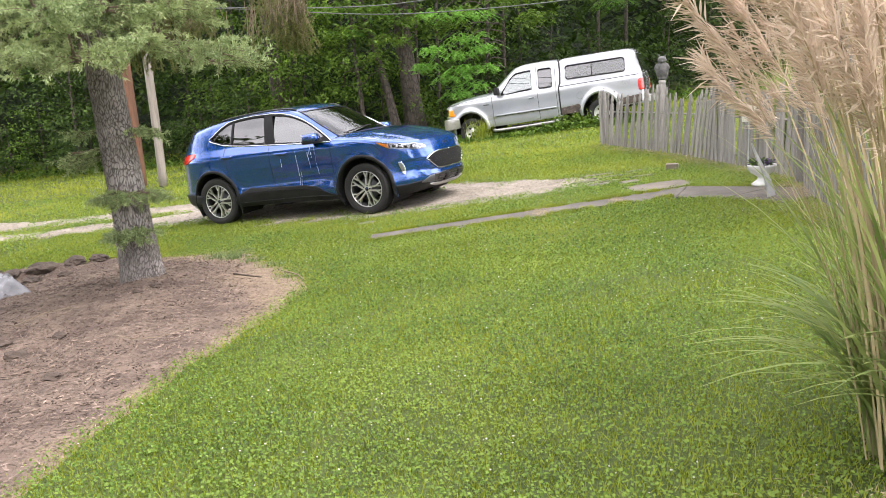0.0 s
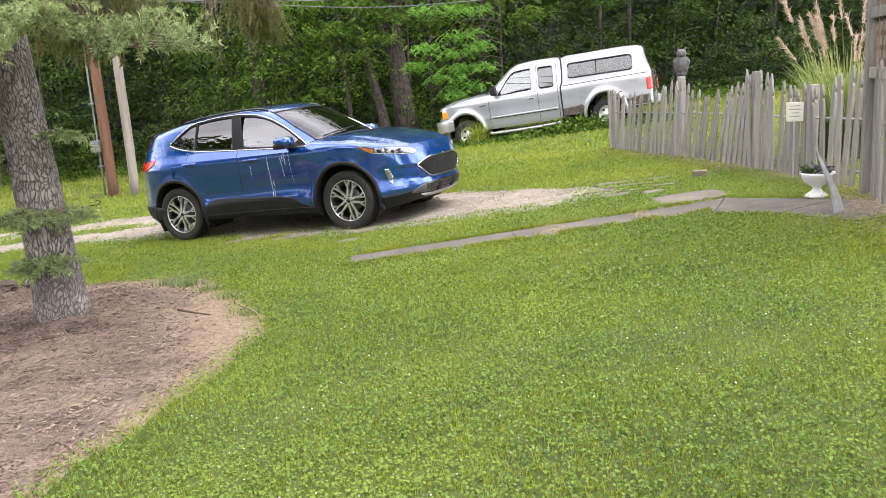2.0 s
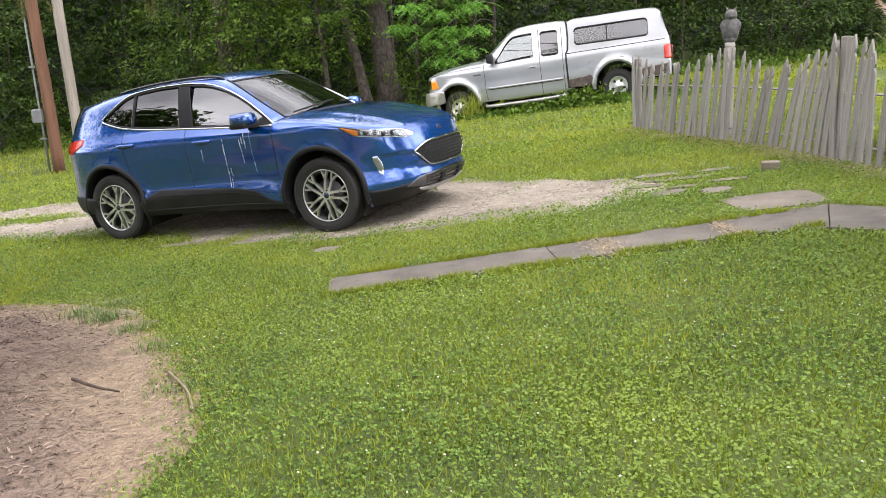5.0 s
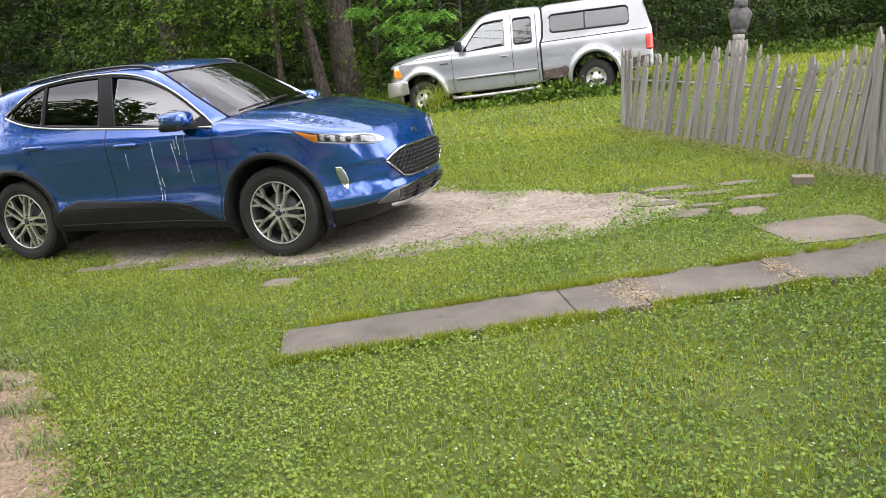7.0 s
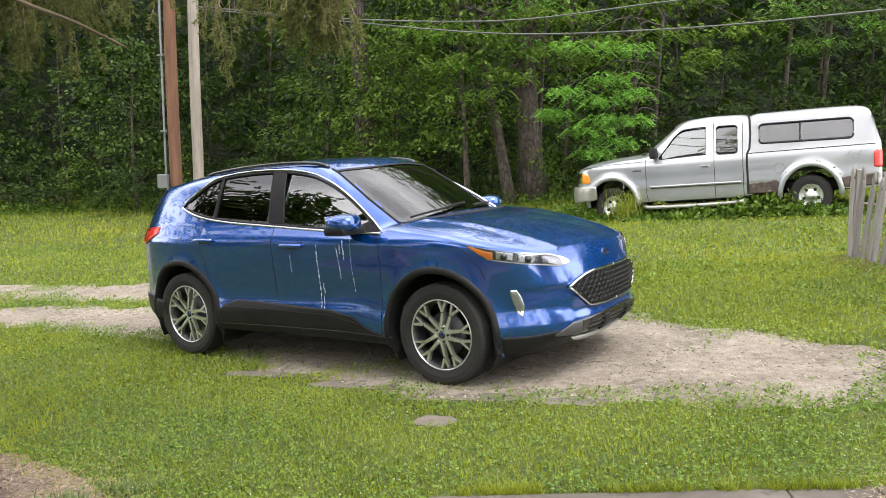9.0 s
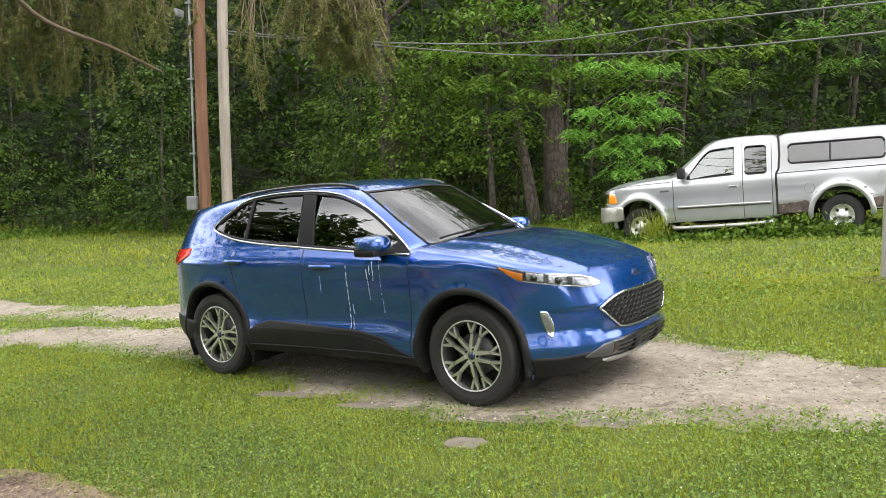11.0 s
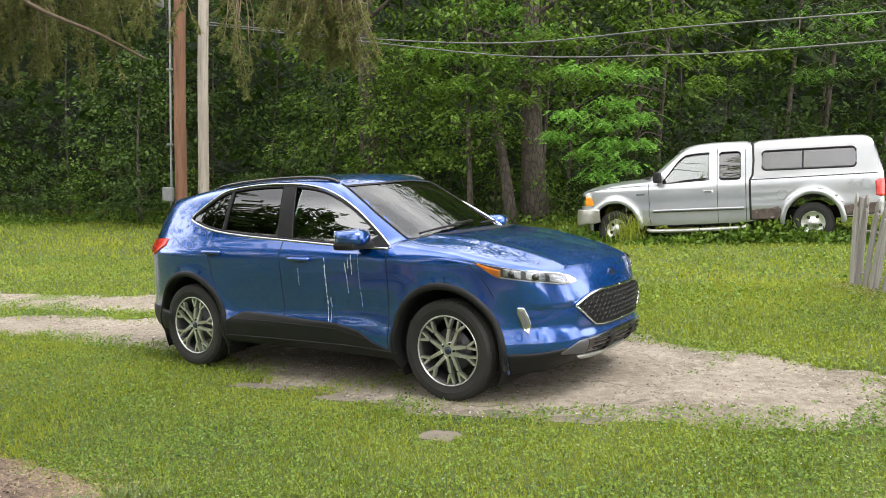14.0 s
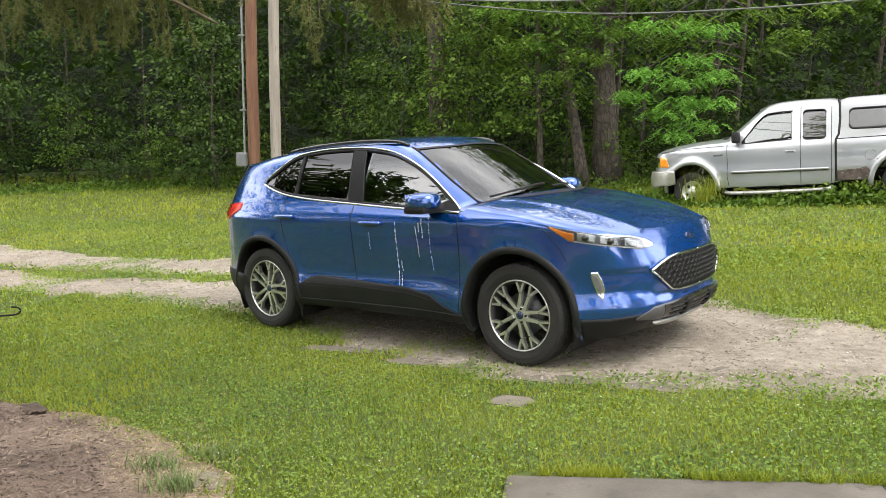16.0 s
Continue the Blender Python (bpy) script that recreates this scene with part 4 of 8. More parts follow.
def suv_open(c, on_wall):
    x, y, z = c[:, 0], c[:, 1], c[:, 2]
    hole = on_wall & glazed(x, z, 0.004)
    for wx in WHEELS:
        hole |= on_wall & (np.hypot(x - wx + 0.012, (z - 0.362) / 1.03) < 0.434) & (y > 0.5)
    hole |= ~on_wall & (x < WS_BASE(y) - 0.01) & (x > WS_TOP(y) + 0.01) & (y < ws_side(x) - 0.015)
    return hole


def panel(x, y, z, on_wall):
    """0 body, 1 front door, 2 rear door, 3 bonnet, 4 tailgate."""
    k = np.zeros(len(x), int)
    k[on_wall & (x > -0.225) & (x < 0.865) & (z > 0.3)] = 1
    k[on_wall & (x > -1.08) & (x <= -0.225) & (z > 0.3)] = 2
    k[~on_wall & (x > 1.12)] = 3
    k[(x < -2.05) & (z > 0.75)] = 4
    return k


for code, nm in ((0, "body"), (1, "front_door"), (2, "rear_door"), (3, "bonnet"), (4, "tailgate")):
    v, f = S.skin(lambda c, w: ~suv_open(c, w) & (panel(c[:, 0], c[:, 1], c[:, 2], w) == code))
    if code in (1, 2):
        half = len(f) // 2
        for part_f in (f[:half], f[half:]):
            used = np.unique(part_f)
            back = np.zeros(len(v), int)
            back[used] = np.arange(len(used))
            mesh_of(nm, v[used], back[part_f], M["suv_blue"], True, suv)
    else:
        used = np.unique(f)
        back = np.zeros(len(v), int)
        back[used] = np.arange(len(used))
        mesh_of(nm, v[used], back[f], M["suv_blue"], True, suv)


def xz(*pts):
    return [(float(S.ux(x)), z) for x, z in pts]


def on_side(name, lo, hi, off, thick, material, label="", nu=40, nv=8, parent=None, sides=(-1, 1)):
    obs = []
    for sd in sides:
        v, f = S.patch(lo, hi, off, thick, sd, nu, nv)
        obs.append(mesh_of(name, v, f, material, True, parent or suv, label))
    return obs


def line_on(pts, r, name, material, sides=(-1, 1), off=0.0, label="", n=60, flat=1.0):
    """A thin moulding that follows the wall through (u, z) points."""
    c = np.asarray(pts, float)
    s = np.concatenate([[0], np.cumsum(np.hypot(*np.diff(c, axis=0).T))])
    t = np.linspace(0, s[-1], n)
    u, z = np.interp(t, s, c[:, 0]), np.interp(t, s, c[:, 1])
    p = S.wall(u, z) + S.wall_normal(u, z) * off
    for sd in sides:
        Soup().tube(p * np.array([1, sd, 1]), r, 6).out(name, material, suv, label)


# windows: quarter, rear and front panes
def pane_between(x0, x1, name, material, sides=(-1, 1)):
    xs = np.linspace(x0, x1, 24)
    return on_side(name, [(float(S.ux(x)), float(SILL(x))) for x in xs], [(float(S.ux(x)), float(max(HEAD(x), SILL(x) + 0.004))) for x in xs], -0.010, 0.004, material, nu=44, nv=14)


pane_between(-1.42, -0.985, "quarter_window", M["glass_tint"])
pane_between(-0.965, -0.33, "rear_window", M["glass_tint"])
pane_between(-0.20, 0.855, "front_window", M["glass_front"])
for xb, xt, w, nm in ((-0.220, -0.325, 0.088, "b_pillar_trim"), (-0.957, -0.975, 0.016, "c_pillar_trim")):
    on_side(nm, [(float(S.ux(x)), float(SILL(x)) - 0.004) for x in (xb - w, xb + w)], [(float(S.ux(x)), float(HEAD(x)) + 0.004) for x in (xt - w * 0.85, xt + w * 0.85)], 0.003, 0.02, M["pillar"], nu=10, nv=14)
xs = np.linspace(-1.425, 0.868, 90)
line_on([(float(S.ux(x)), float(SILL(x)) - 0.006) for x in xs], 0.0095, "window_moulding", M["chrome"], off=0.001, label="bright chrome strip", n=120)
line_on([(float(S.ux(x)), float(HEAD(x)) + 0.008) for x in xs], 0.0085, "window_moulding", M["chrome"], off=0.001, label="bright chrome strip", n=160)
line_on([(float(S.ux(x)), float(HEAD(x)) - 0.012) for x in xs[3:-3]], 0.011, "window_seal", M["black"], off=-0.004, n=120)
line_on([(float(S.ux(x)), float(SILL(x)) + 0.010) for x in xs[3:-3]], 0.010, "window_seal", M["black"], off=-0.004, n=120)

xs = np.linspace(0.62, 0.865, 8)
on_side("mirror_sail", [(float(S.ux(x)), float(SILL(x))) for x in xs], [(float(S.ux(x)), float(min(HEAD(x), SILL(x) + 0.5 * (x - 0.62) + 0.02))) for x in xs], 0.002, 0.01, M["black"], nu=14, nv=6)

# shut lines
for pts in ([(0.868, 1.07), (0.868, 0.8), (0.845, 0.5), (0.835, 0.31)], [(-0.225, 1.15), (-0.222, 0.8), (-0.222, 0.30)], [(-1.075, 1.20), (-1.085, 1.05), (-1.03, 0.78), (-0.96, 0.55)]):
    line_on(xz(*pts), 0.0042, "shut_line", M["black"], off=-0.0012)
on_side("rear_screen_fin", xz((-1.80, 1.475), (-1.88, 1.36), (-1.97, 1.235)), xz((-1.92, 1.485), (-2.02, 1.36), (-2.09, 1.235)), 0.004, 0.01, M["gloss_black"], "glossy black fin beside the rear screen", 24, 8)
line_on([(float(S.ux(1.57)), 0.985), (float(S.ux(1.63)), 0.92), (float(S.ux(1.70)), 0.84), (float(S.ux(1.74)), 0.76)], 0.003, "shut_line", M["black"], off=-0.001)

# lower cladding, wheel-arch trims
TOPCLAD = [(-0.97, 0.40), (-0.89, 0.445), (-0.80, 0.490), (-0.68, 0.530), (-0.25, 0.515), (0.34, 0.496), (0.56, 0.455), (0.68, 0.38), (0.80, 0.335), (0.93, 0.32)]
on_side("rocker_cladding", xz((-0.95, 0.255), (-0.3, 0.262), (0.3, 0.262), (0.91, 0.255)), xz(*TOPCLAD), 0.010, 0.02, M["clad"], "black plastic rocker cladding", 80, 14)
line_on(xz((-0.80, 0.46), (-0.25, 0.463), (0.34, 0.452), (0.62, 0.40)), 0.004, "cladding_groove", M["black"], off=0.0105)
line_on(xz((-0.95, 0.315), (-0.3, 0.325), (0.4, 0.33), (0.9, 0.315)), 0.007, "cladding_ridge", M["clad"], off=0.010)
for wx in WHEELS:
    for sd in (-1, 1):
        th = np.radians(np.linspace(-22, 202, 72))
        rings = []
        for rr, off in ((0.428, -0.06), (0.428, 0.004), (0.433, 0.015), (0.450, 0.019), (0.468, 0.015), (0.476, 0.008), (0.478, -0.004)):
            x, z = wx - 0.012 + rr * np.cos(th), 0.362 + 1.03 * rr * np.sin(th)
            u = S.ux(x)
            zz = np.maximum(z, 0.21)
            rings.append((S.wall(u, zz) + S.wall_normal(u, np.minimum(zz, 0.9)) * off) * np.array([1, sd, 1]))
        R = np.stack(rings, 1)
        i, j = np.meshgrid(np.arange(71), np.arange(6), indexing="ij")
        a = (i * 7 + j).ravel()
        mesh_of("wheel_arch_trim", R.reshape(-1, 3), np.stack([a, a + 1, a + 8, a + 7], 1), M["clad"], True, suv, "black plastic wheel-arch trim")
        y0, y1 = (0.35, 0.88)
        th = np.radians(np.linspace(-30, 210, 30))
        v = np.concatenate([np.stack([wx + 0.45 * np.cos(th), np.full(30, sd * y), 0.37 + 0.46 * np.sin(th)], 1) for y in (y0, y1)])
        f = np.array([(k, k + 1, k + 31, k + 30) for k in range(29)])
        mesh_of("wheel_housing", v, f, M["black"], True, suv)
        mesh_of("wheel_housing", np.array([[wx - 0.45, sd * y0, 0.18], [wx + 0.45, sd * y0, 0.18], [wx + 0.45, sd * y0, 0.85], [wx - 0.45, sd * y0, 0.85]]), np.array([[0, 1, 2, 3]]), M["black"], False, suv)
part("underbody", box_bm(1.8, 1.60, 0.10, (0, 0, 0.32), 0.03), M["black"], suv)
part("underbody", box_bm(4.1, 0.95, 0.14, (0, 0, 0.30), 0.03), M["black"], suv)
for sd in (-1, 1):
    for wx, hh in ((-0.93, 0.20), (1.79, 0.09)):
        part("mud_flap", box_bm(0.02, 0.2, hh, (wx, sd * 0.78, 0.335 - hh / 2), 0.006, pose(0, 0, 0, 0, 8 if wx < 0 else -12).to_4x4()), M["black"], suv)

# front: bumper, intake, skid strip, grille
def yz(*pts):
    return [(float(S.uy(y)) if y > 0 else 0.0, z) for y, z in pts]


def across(name, pts_lo, pts_hi, off, thick, material, label="", nu=60, nv=8):
    """A plate over both halves of the front, joined at the middle."""
    a, f1 = S.patch(pts_lo, pts_hi, off, thick, 1, nu, nv)
    b, f2 = S.patch(pts_lo, pts_hi, off, thick, -1, nu, nv)
    return mesh_of(name, np.concatenate([a, b]), np.concatenate([f1, f2 + len(a)]), material, True, suv, label)


across("lower_bumper", [(0, 0.255), (0.5, 0.25), (0.9, 0.235), (1.09, 0.215)], [(0, 0.47), (0.45, 0.445), (0.62, 0.405), (0.9, 0.375), (1.09, 0.37)], 0.008, 0.02, M["clad"], "black lower bumper")
across("intake", yz((0, 0.345), (0.2, 0.345), (0.47, 0.348)), yz((0, 0.470), (0.2, 0.467), (0.49, 0.450)), 0.014, 0.01, M["gloss_black"], "dark lower air intake", 40)
for z in (0.375, 0.405, 0.432):
    line_on(yz((0, z), (0.2, z), (0.41, z)), 0.005, "intake_slat", M["clad"], off=0.020)
for y in (0.16,):
    on_side("intake_post", yz((y, 0.345), (y + 0.07, 0.345)), yz((y - 0.01, 0.45), (y + 0.08, 0.445)), 0.026, 0.015, M["clad"], nu=6, nv=6)
across("skid_strip", [(0, 0.292), (0.30, 0.297), (0.46, 0.312), (0.55, 0.335)], [(0, 0.328), (0.30, 0.331), (0.46, 0.338), (0.555, 0.342)], 0.030, 0.02, M["skid_silver"], "satin silver skid strip")
on_side("bumper_corner", [(0.475, 0.345), (0.58, 0.358), (0.71, 0.366)], [(0.495, 0.450), (0.58, 0.442), (0.715, 0.374)], 0.014, 0.01, M["satin_grey"], "satin grey bumper corner", 20, 8)
GT = [(0, 0.760), (0.11, 0.760), (0.305, 0.760), (0.42, 0.745), (0.50, 0.722), (0.585, 0.688)]
GB = [(0, 0.520), (0.165, 0.520), (0.30, 0.524), (0.39, 0.538), (0.495, 0.608), (0.585, 0.682)]
across("grille", GB, GT, 0.004, 0.012, M["black"], "black honeycomb grille", 60, 20)
gt, gb = np.array(GT), np.array(GB)
for pts in (GT, GB):
    line_on(pts, 0.0095, "grille_surround", M["chrome"], off=0.016, label="chrome grille surround", n=50)
bits, tips = Soup(), Soup()
for row in range(8):
    z = 0.530 + row * 0.031
    for k in range(-9, 10):
        y = (k + 0.5 * (row % 2)) * 0.066
        u = abs(y)
        if u > 0.565 or not (np.interp(u, gb[:, 0], gb[:, 1]) + 0.012 < z < np.interp(u, gt[:, 0], gt[:, 1]) - 0.010):
            continue
        c = S.wall(u, z) + S.wall_normal(u, z) * 0.012
        sg = 1 if y >= 0 else -1
        for dy, dz, ln in ((-0.017, 0.0, 1), (0.017, 0.0, 1)):
            a = c + np.array([0.004, dy - 0.016, -0.006 if dy < 0 else 0.010])
            b = c + np.array([0.004, dy + 0.016, 0.010 if dy < 0 else -0.006])
            bits.tube(np.array([a, b]) * np.array([1, sg, 1]), 0.0045, 4)
        tips.tube(np.array([c + np.array([0.007, -0.008, 0.004]), c + np.array([0.007, 0.008, 0.004])]) * np.array([1, sg, 1]), 0.006, 4)
tagged(tips.out("grille_stud", M["chrome"], suv, "small silver studs on the grille bars", False), kind="stuff")
bits.out("grille_mesh", M["clad"], suv, "dark honeycomb bars", False)
across("badge_panel", yz((0, 0.838), (0.03, 0.838), (0.068, 0.852)), yz((0, 0.882), (0.03, 0.880), (0.068, 0.856)), 0.006, 0.006, M["oval"], "small blue oval badge", 16, 6)

# lamps
ze = S.edge(S.u)


def under(u, z):
    return (u, float(min(z, np.interp(u, S.u, ze) - 0.012)))


HL = [(0.535, 0.846), (0.565, 0.838), (0.66, 0.829), (0.785, 0.848), (0.96, 0.870), (1.15, 0.898), (1.21, 0.935), (1.265, 0.973), (1.315, 1.022)]
HH = [(0.535, 0.853), (0.605, 0.888), (0.74, 0.938), (0.865, 0.965), (0.995, 0.993), (1.165, 1.015), (1.24, 1.022), (1.285, 1.027), (1.315, 1.030)]
HL, HH = [under(*q) for q in HL], [under(q[0], q[1]) for q in HH]
for sd in (-1, 1):
    lamp = mesh_of("headlight", *S.patch(HL, HH, 0.0035, 0.02, sd, 60, 12), M["alloy_dark"], True, suv, "clear-lens headlamp with chrome reflectors")
    lo, hi = np.array(HL), np.array(HH)

    def inner(u0, u1, k0, k1, off, nm, mt, lb=""):
        us = np.linspace(u0, u1, 14)
        a, b = np.interp(us, lo[:, 0], lo[:, 1]), np.interp(us, hi[:, 0], hi[:, 1])
        mesh_of(nm, *S.patch(list(zip(us, a + (b - a) * k0)), list(zip(us, a + (b - a) * k1)), off, 0.004, sd, 20, 8), mt, True, lamp, lb)
    inner(1.12, 1.285, 0.04, 0.74, 0.008, "side_marker", M["amber"], "amber side marker")
    inner(0.98, 1.10, 0.15, 0.9, 0.007, "reflector", M["lamp_silver"], "silver reflector")
    inner(0.81, 0.95, 0.15, 0.9, 0.007, "reflector", M["lamp_silver"], "silver reflector")
    inner(0.61, 0.78, 0.12, 0.85, 0.007, "reflector", M["lamp_silver"], "silver reflector")
    inner(0.55, 1.12, 0.0, 0.09, 0.010, "light_strip", M["white_plastic"], "white light strip")
    for uu, kk in ((1.045, 0.5), (0.88, 0.5)):
        zc = float(np.interp(uu, lo[:, 0], lo[:, 1]) * (1 - kk) + np.interp(uu, hi[:, 0], hi[:, 1]) * kk)
        c, nn = S.wall(uu, zc), S.wall_normal(uu, zc)
        bm = bmesh.new()
        bmesh.ops.create_uvsphere(bm, u_segments=16, v_segments=10, radius=0.026, matrix=Matrix.Translation(Vector((c + nn * 0.0) * np.array([1, sd, 1]))))
        part("projector", bm, M["gloss_black"], lamp, soft=True)
    mesh_of("lens", *S.patch(HL, HH, 0.016, 0.003, sd, 60, 12), M["lens"], True, lamp, "clear plastic lens")
    fog = mesh_of("fog_lamp", *S.patch([(1.012, 0.692), (1.012, 0.652), (0.995, 0.60), (0.968, 0.528)], [(0.968, 0.690), (0.940, 0.640), (0.920, 0.575), (0.935, 0.503)], 0.016, 0.03, sd, 24, 16), M["chrome"], True, suv, "chrome-rimmed fog lamp")
    mesh_of("lamp_glass", *S.patch([(1.002, 0.678), (1.002, 0.650), (0.985, 0.60), (0.968, 0.555)], [(0.978, 0.676), (0.955, 0.635), (0.940, 0.580), (0.948, 0.535)], 0.021, 0.010, sd, 18, 12), M["fog_glass"], True, fog)
    mesh_of("tail_light", *S.patch([(4.62, 1.075), (4.80, 0.985), (5.0, 0.965), (5.25, 0.97)], [(4.62, 1.135), (4.80, 1.125), (5.0, 1.105), (5.25, 1.09)], 0.008, 0.02, sd, 24, 8), M["red_lens"], True, suv, "red tail light")
on_side("rear_bumper_cladding", [(4.55, 0.30), (4.8, 0.32), (5.2, 0.34), (5.9, 0.36)], [(4.55, 0.47), (4.8, 0.50), (5.2, 0.50), (5.9, 0.50)], 0.008, 0.02, M["clad"], "black rear bumper cladding")

# windscreen and rear glass on the top surface
def top_patch(name, x_a, x_b, half, off, material, label="", n=40, m=24):
    k = np.linspace(-1, 1, n)
    rows = []
    for kk in np.linspace(0, 1, m):
        rows.append(np.stack([k, np.full(n, kk)], 1))
    Q = np.concatenate(rows)
    y = Q[:, 0] * 0.66
    for _ in range(4):
        x = x_a(np.abs(y)) * (1 - Q[:, 1]) + x_b(np.abs(y)) * Q[:, 1]
        y = Q[:, 0] * half(x)
    p = np.stack([x, y, S.top(x, y) + off], 1)
    i, j = np.meshgrid(np.arange(m - 1), np.arange(n - 1), indexing="ij")
    a = (i * n + j).ravel()
    return mesh_of(name, p, np.stack([a, a + 1, a + n + 1, a + n], 1), material, True, suv, label)


top_patch("windscreen", WS_BASE, WS_TOP, lambda x: ws_side(x), -0.004, M["glass_screen"], "greenish windscreen glass")
top_patch("cowl", lambda y: WS_BASE(y) + 0.085, lambda y: WS_BASE(y) + 0.005, lambda x: ws_side(x) + 0.02, 0.0015, M["black"], "black cowl panel", 40, 4)
top_patch("windscreen_band", lambda y: WS_TOP(y) + 0.018, lambda y: WS_TOP(y) - 0.010, lambda x: ws_side(x) + 0.005, 0.0012, M["black"], "", 40, 4)
for sd in (-1, 1):
    xs = np.linspace(0.20, 1.0, 24)
    ys = ws_side(xs)
    Soup().tube(np.stack([xs, sd * ys, S.top(xs, ys) - 0.002], 1), 0.010, 6).out("screen_seal", M["black"], suv)
    # wiper
    y0, y1 = (-0.62, 0.0) if sd < 0 else (0.05, 0.60)
    ys = np.linspace(y0, y1, 14)
    xs = WS_BASE(np.abs(ys)) - 0.035 - 0.05 * np.linspace(0, 1, 14)
    pts = np.stack([xs, ys, S.top(xs, ys) + 0.018], 1)
    w = Soup().tube(pts, 0.009, 6).out("wiper", M["black"], suv, "black wiper blade")
    # roof rail
    xs = np.linspace(0.16, -1.30, 30)
    ze_side = 0.615 - 0.02 * np.abs(np.linspace(-1, 1, 30)) ** 2
    arch = 0.018 * np.sqrt(np.clip(1 - np.abs(np.linspace(-1, 1, 30)) ** 6, 0, 1))
    Soup().tube(np.stack([xs, sd * ze_side, S.top(xs, ze_side) + arch], 1), 0.014, 8).out("roof_rail", M["gloss_black"], suv, "black roof rail")
    # mirror
    bm = bmesh.new()
    bmesh.ops.create_uvsphere(bm, u_segments=28, v_segments=18, radius=1)
    for q in bm.verts:
        q.co = Vector((math.copysign(abs(q.co.x) ** 0.75, q.co.x) * 0.105, math.copysign(abs(q.co.y) ** 0.7, q.co.y) * 0.135, math.copysign(abs(q.co.z) ** 0.7, q.co.z) * (0.072 if q.co.z > 0 else 0.055)))
        q.co.x += 0.03 - 0.25 * abs(q.co.y + 0.05) if q.co.x > 0 else 0
    bmesh.ops.translate(bm, verts=bm.verts[:], vec=(0.66, sd * 1.035, 1.165))
    mir = part("door_mirror", bm, M["suv_blue"], suv, "blue door mirror", True)
    bm = box_bm(0.19, 0.265, 0.06, (0.655, sd * 1.03, 1.115), 0.024)
    part("mirror_base", bm, M["black"], mir)
    part("mirror_arm", box_bm(0.09, 0.16, 0.03, (0.66, sd * 0.90, 1.10), 0.012), M["black"], mir)
    part("mirror_glass", box_bm(0.006, 0.2, 0.11, (0.568, sd * 1.04, 1.17), 0.002), M["chrome"], mir)
    # handles
    for x0 in (0.0, -1.02):
        z0 = 0.985 if x0 > -0.5 else 1.022
        c = S.wall(float(S.ux(x0)), z0)
        xs = np.linspace(-0.115, 0.115, 14)
        bow = 0.026 * np.clip(1 - (xs / 0.115) ** 6, 0, 1)
        h = Soup().tube(np.stack([c[0] + xs, sd * (c[1] + 0.004 + bow), np.full(14, z0 + 0.004)], 1), 0.016, 8).out("door_handle", M["suv_blue"], suv, "blue door handle")
        cup = [(float(S.ux(c[0] - 0.06)), z0 - 0.028), (float(S.ux(c[0] + 0.07)), z0 - 0.026)]
        mesh_of("handle_cup", *S.patch(cup, [(cup[0][0], z0 + 0.006), (cup[1][0], z0 + 0.006)], 0.0015, 0.004, sd, 12, 6), M["gloss_black"], True, h)
    # interior
    for x0, w in ((-0.12, 0.5), (-1.0, 0.62)):
        seat = part("seat", box_bm(0.5, w, 0.18, (x0, sd * 0.37, 0.72), 0.05), M["seat"], suv)
        part("backrest", box_bm(0.16, w, 0.66, (x0 - 0.28, sd * 0.37, 1.02), 0.06, pose(0, 0, 0, 0, -14)), M["seat"], seat)
        part("headrest", box_bm(0.10, 0.26, 0.18, (x0 - 0.40, sd * 0.37, 1.42), 0.04), M["seat"], seat)
part("dashboard", box_bm(0.42, 1.35, 0.3, (0.74, 0, 0.93), 0.08), M["trim_dark"], suv, "dark dashboard")
part("cabin_floor", box_bm(2.9, 1.5, 0.06, (-0.5, 0, 0.5), 0.01), M["trim_dark"], suv)
part("load_cover", box_bm(0.7, 1.3, 0.05, (-1.65, 0, 1.05), 0.01), M["trim_dark"], suv)
a = np.linspace(0, 2 * np.pi, 28)
ring = np.stack([0.46 + 0.06 * np.sin(a), 0.37 + 0.185 * np.cos(a), 1.06 + 0.175 * np.sin(a)], 1)
sw = Soup().tube(ring, 0.016, 8, False).out("steering_wheel", M["trim_dark"], suv)
part("wheel_hub", box_bm(0.06, 0.14, 0.10, (0.48, 0.37, 1.05), 0.03), M["trim_dark"], sw)
part("inside_mirror", box_bm(0.03, 0.24, 0.07, (0.42, 0.0, 1.46), 0.015), M["trim_dark"], suv)
for wx in WHEELS:
    for sd in (-1, 1):
        suv_wheel(suv, wx, sd)
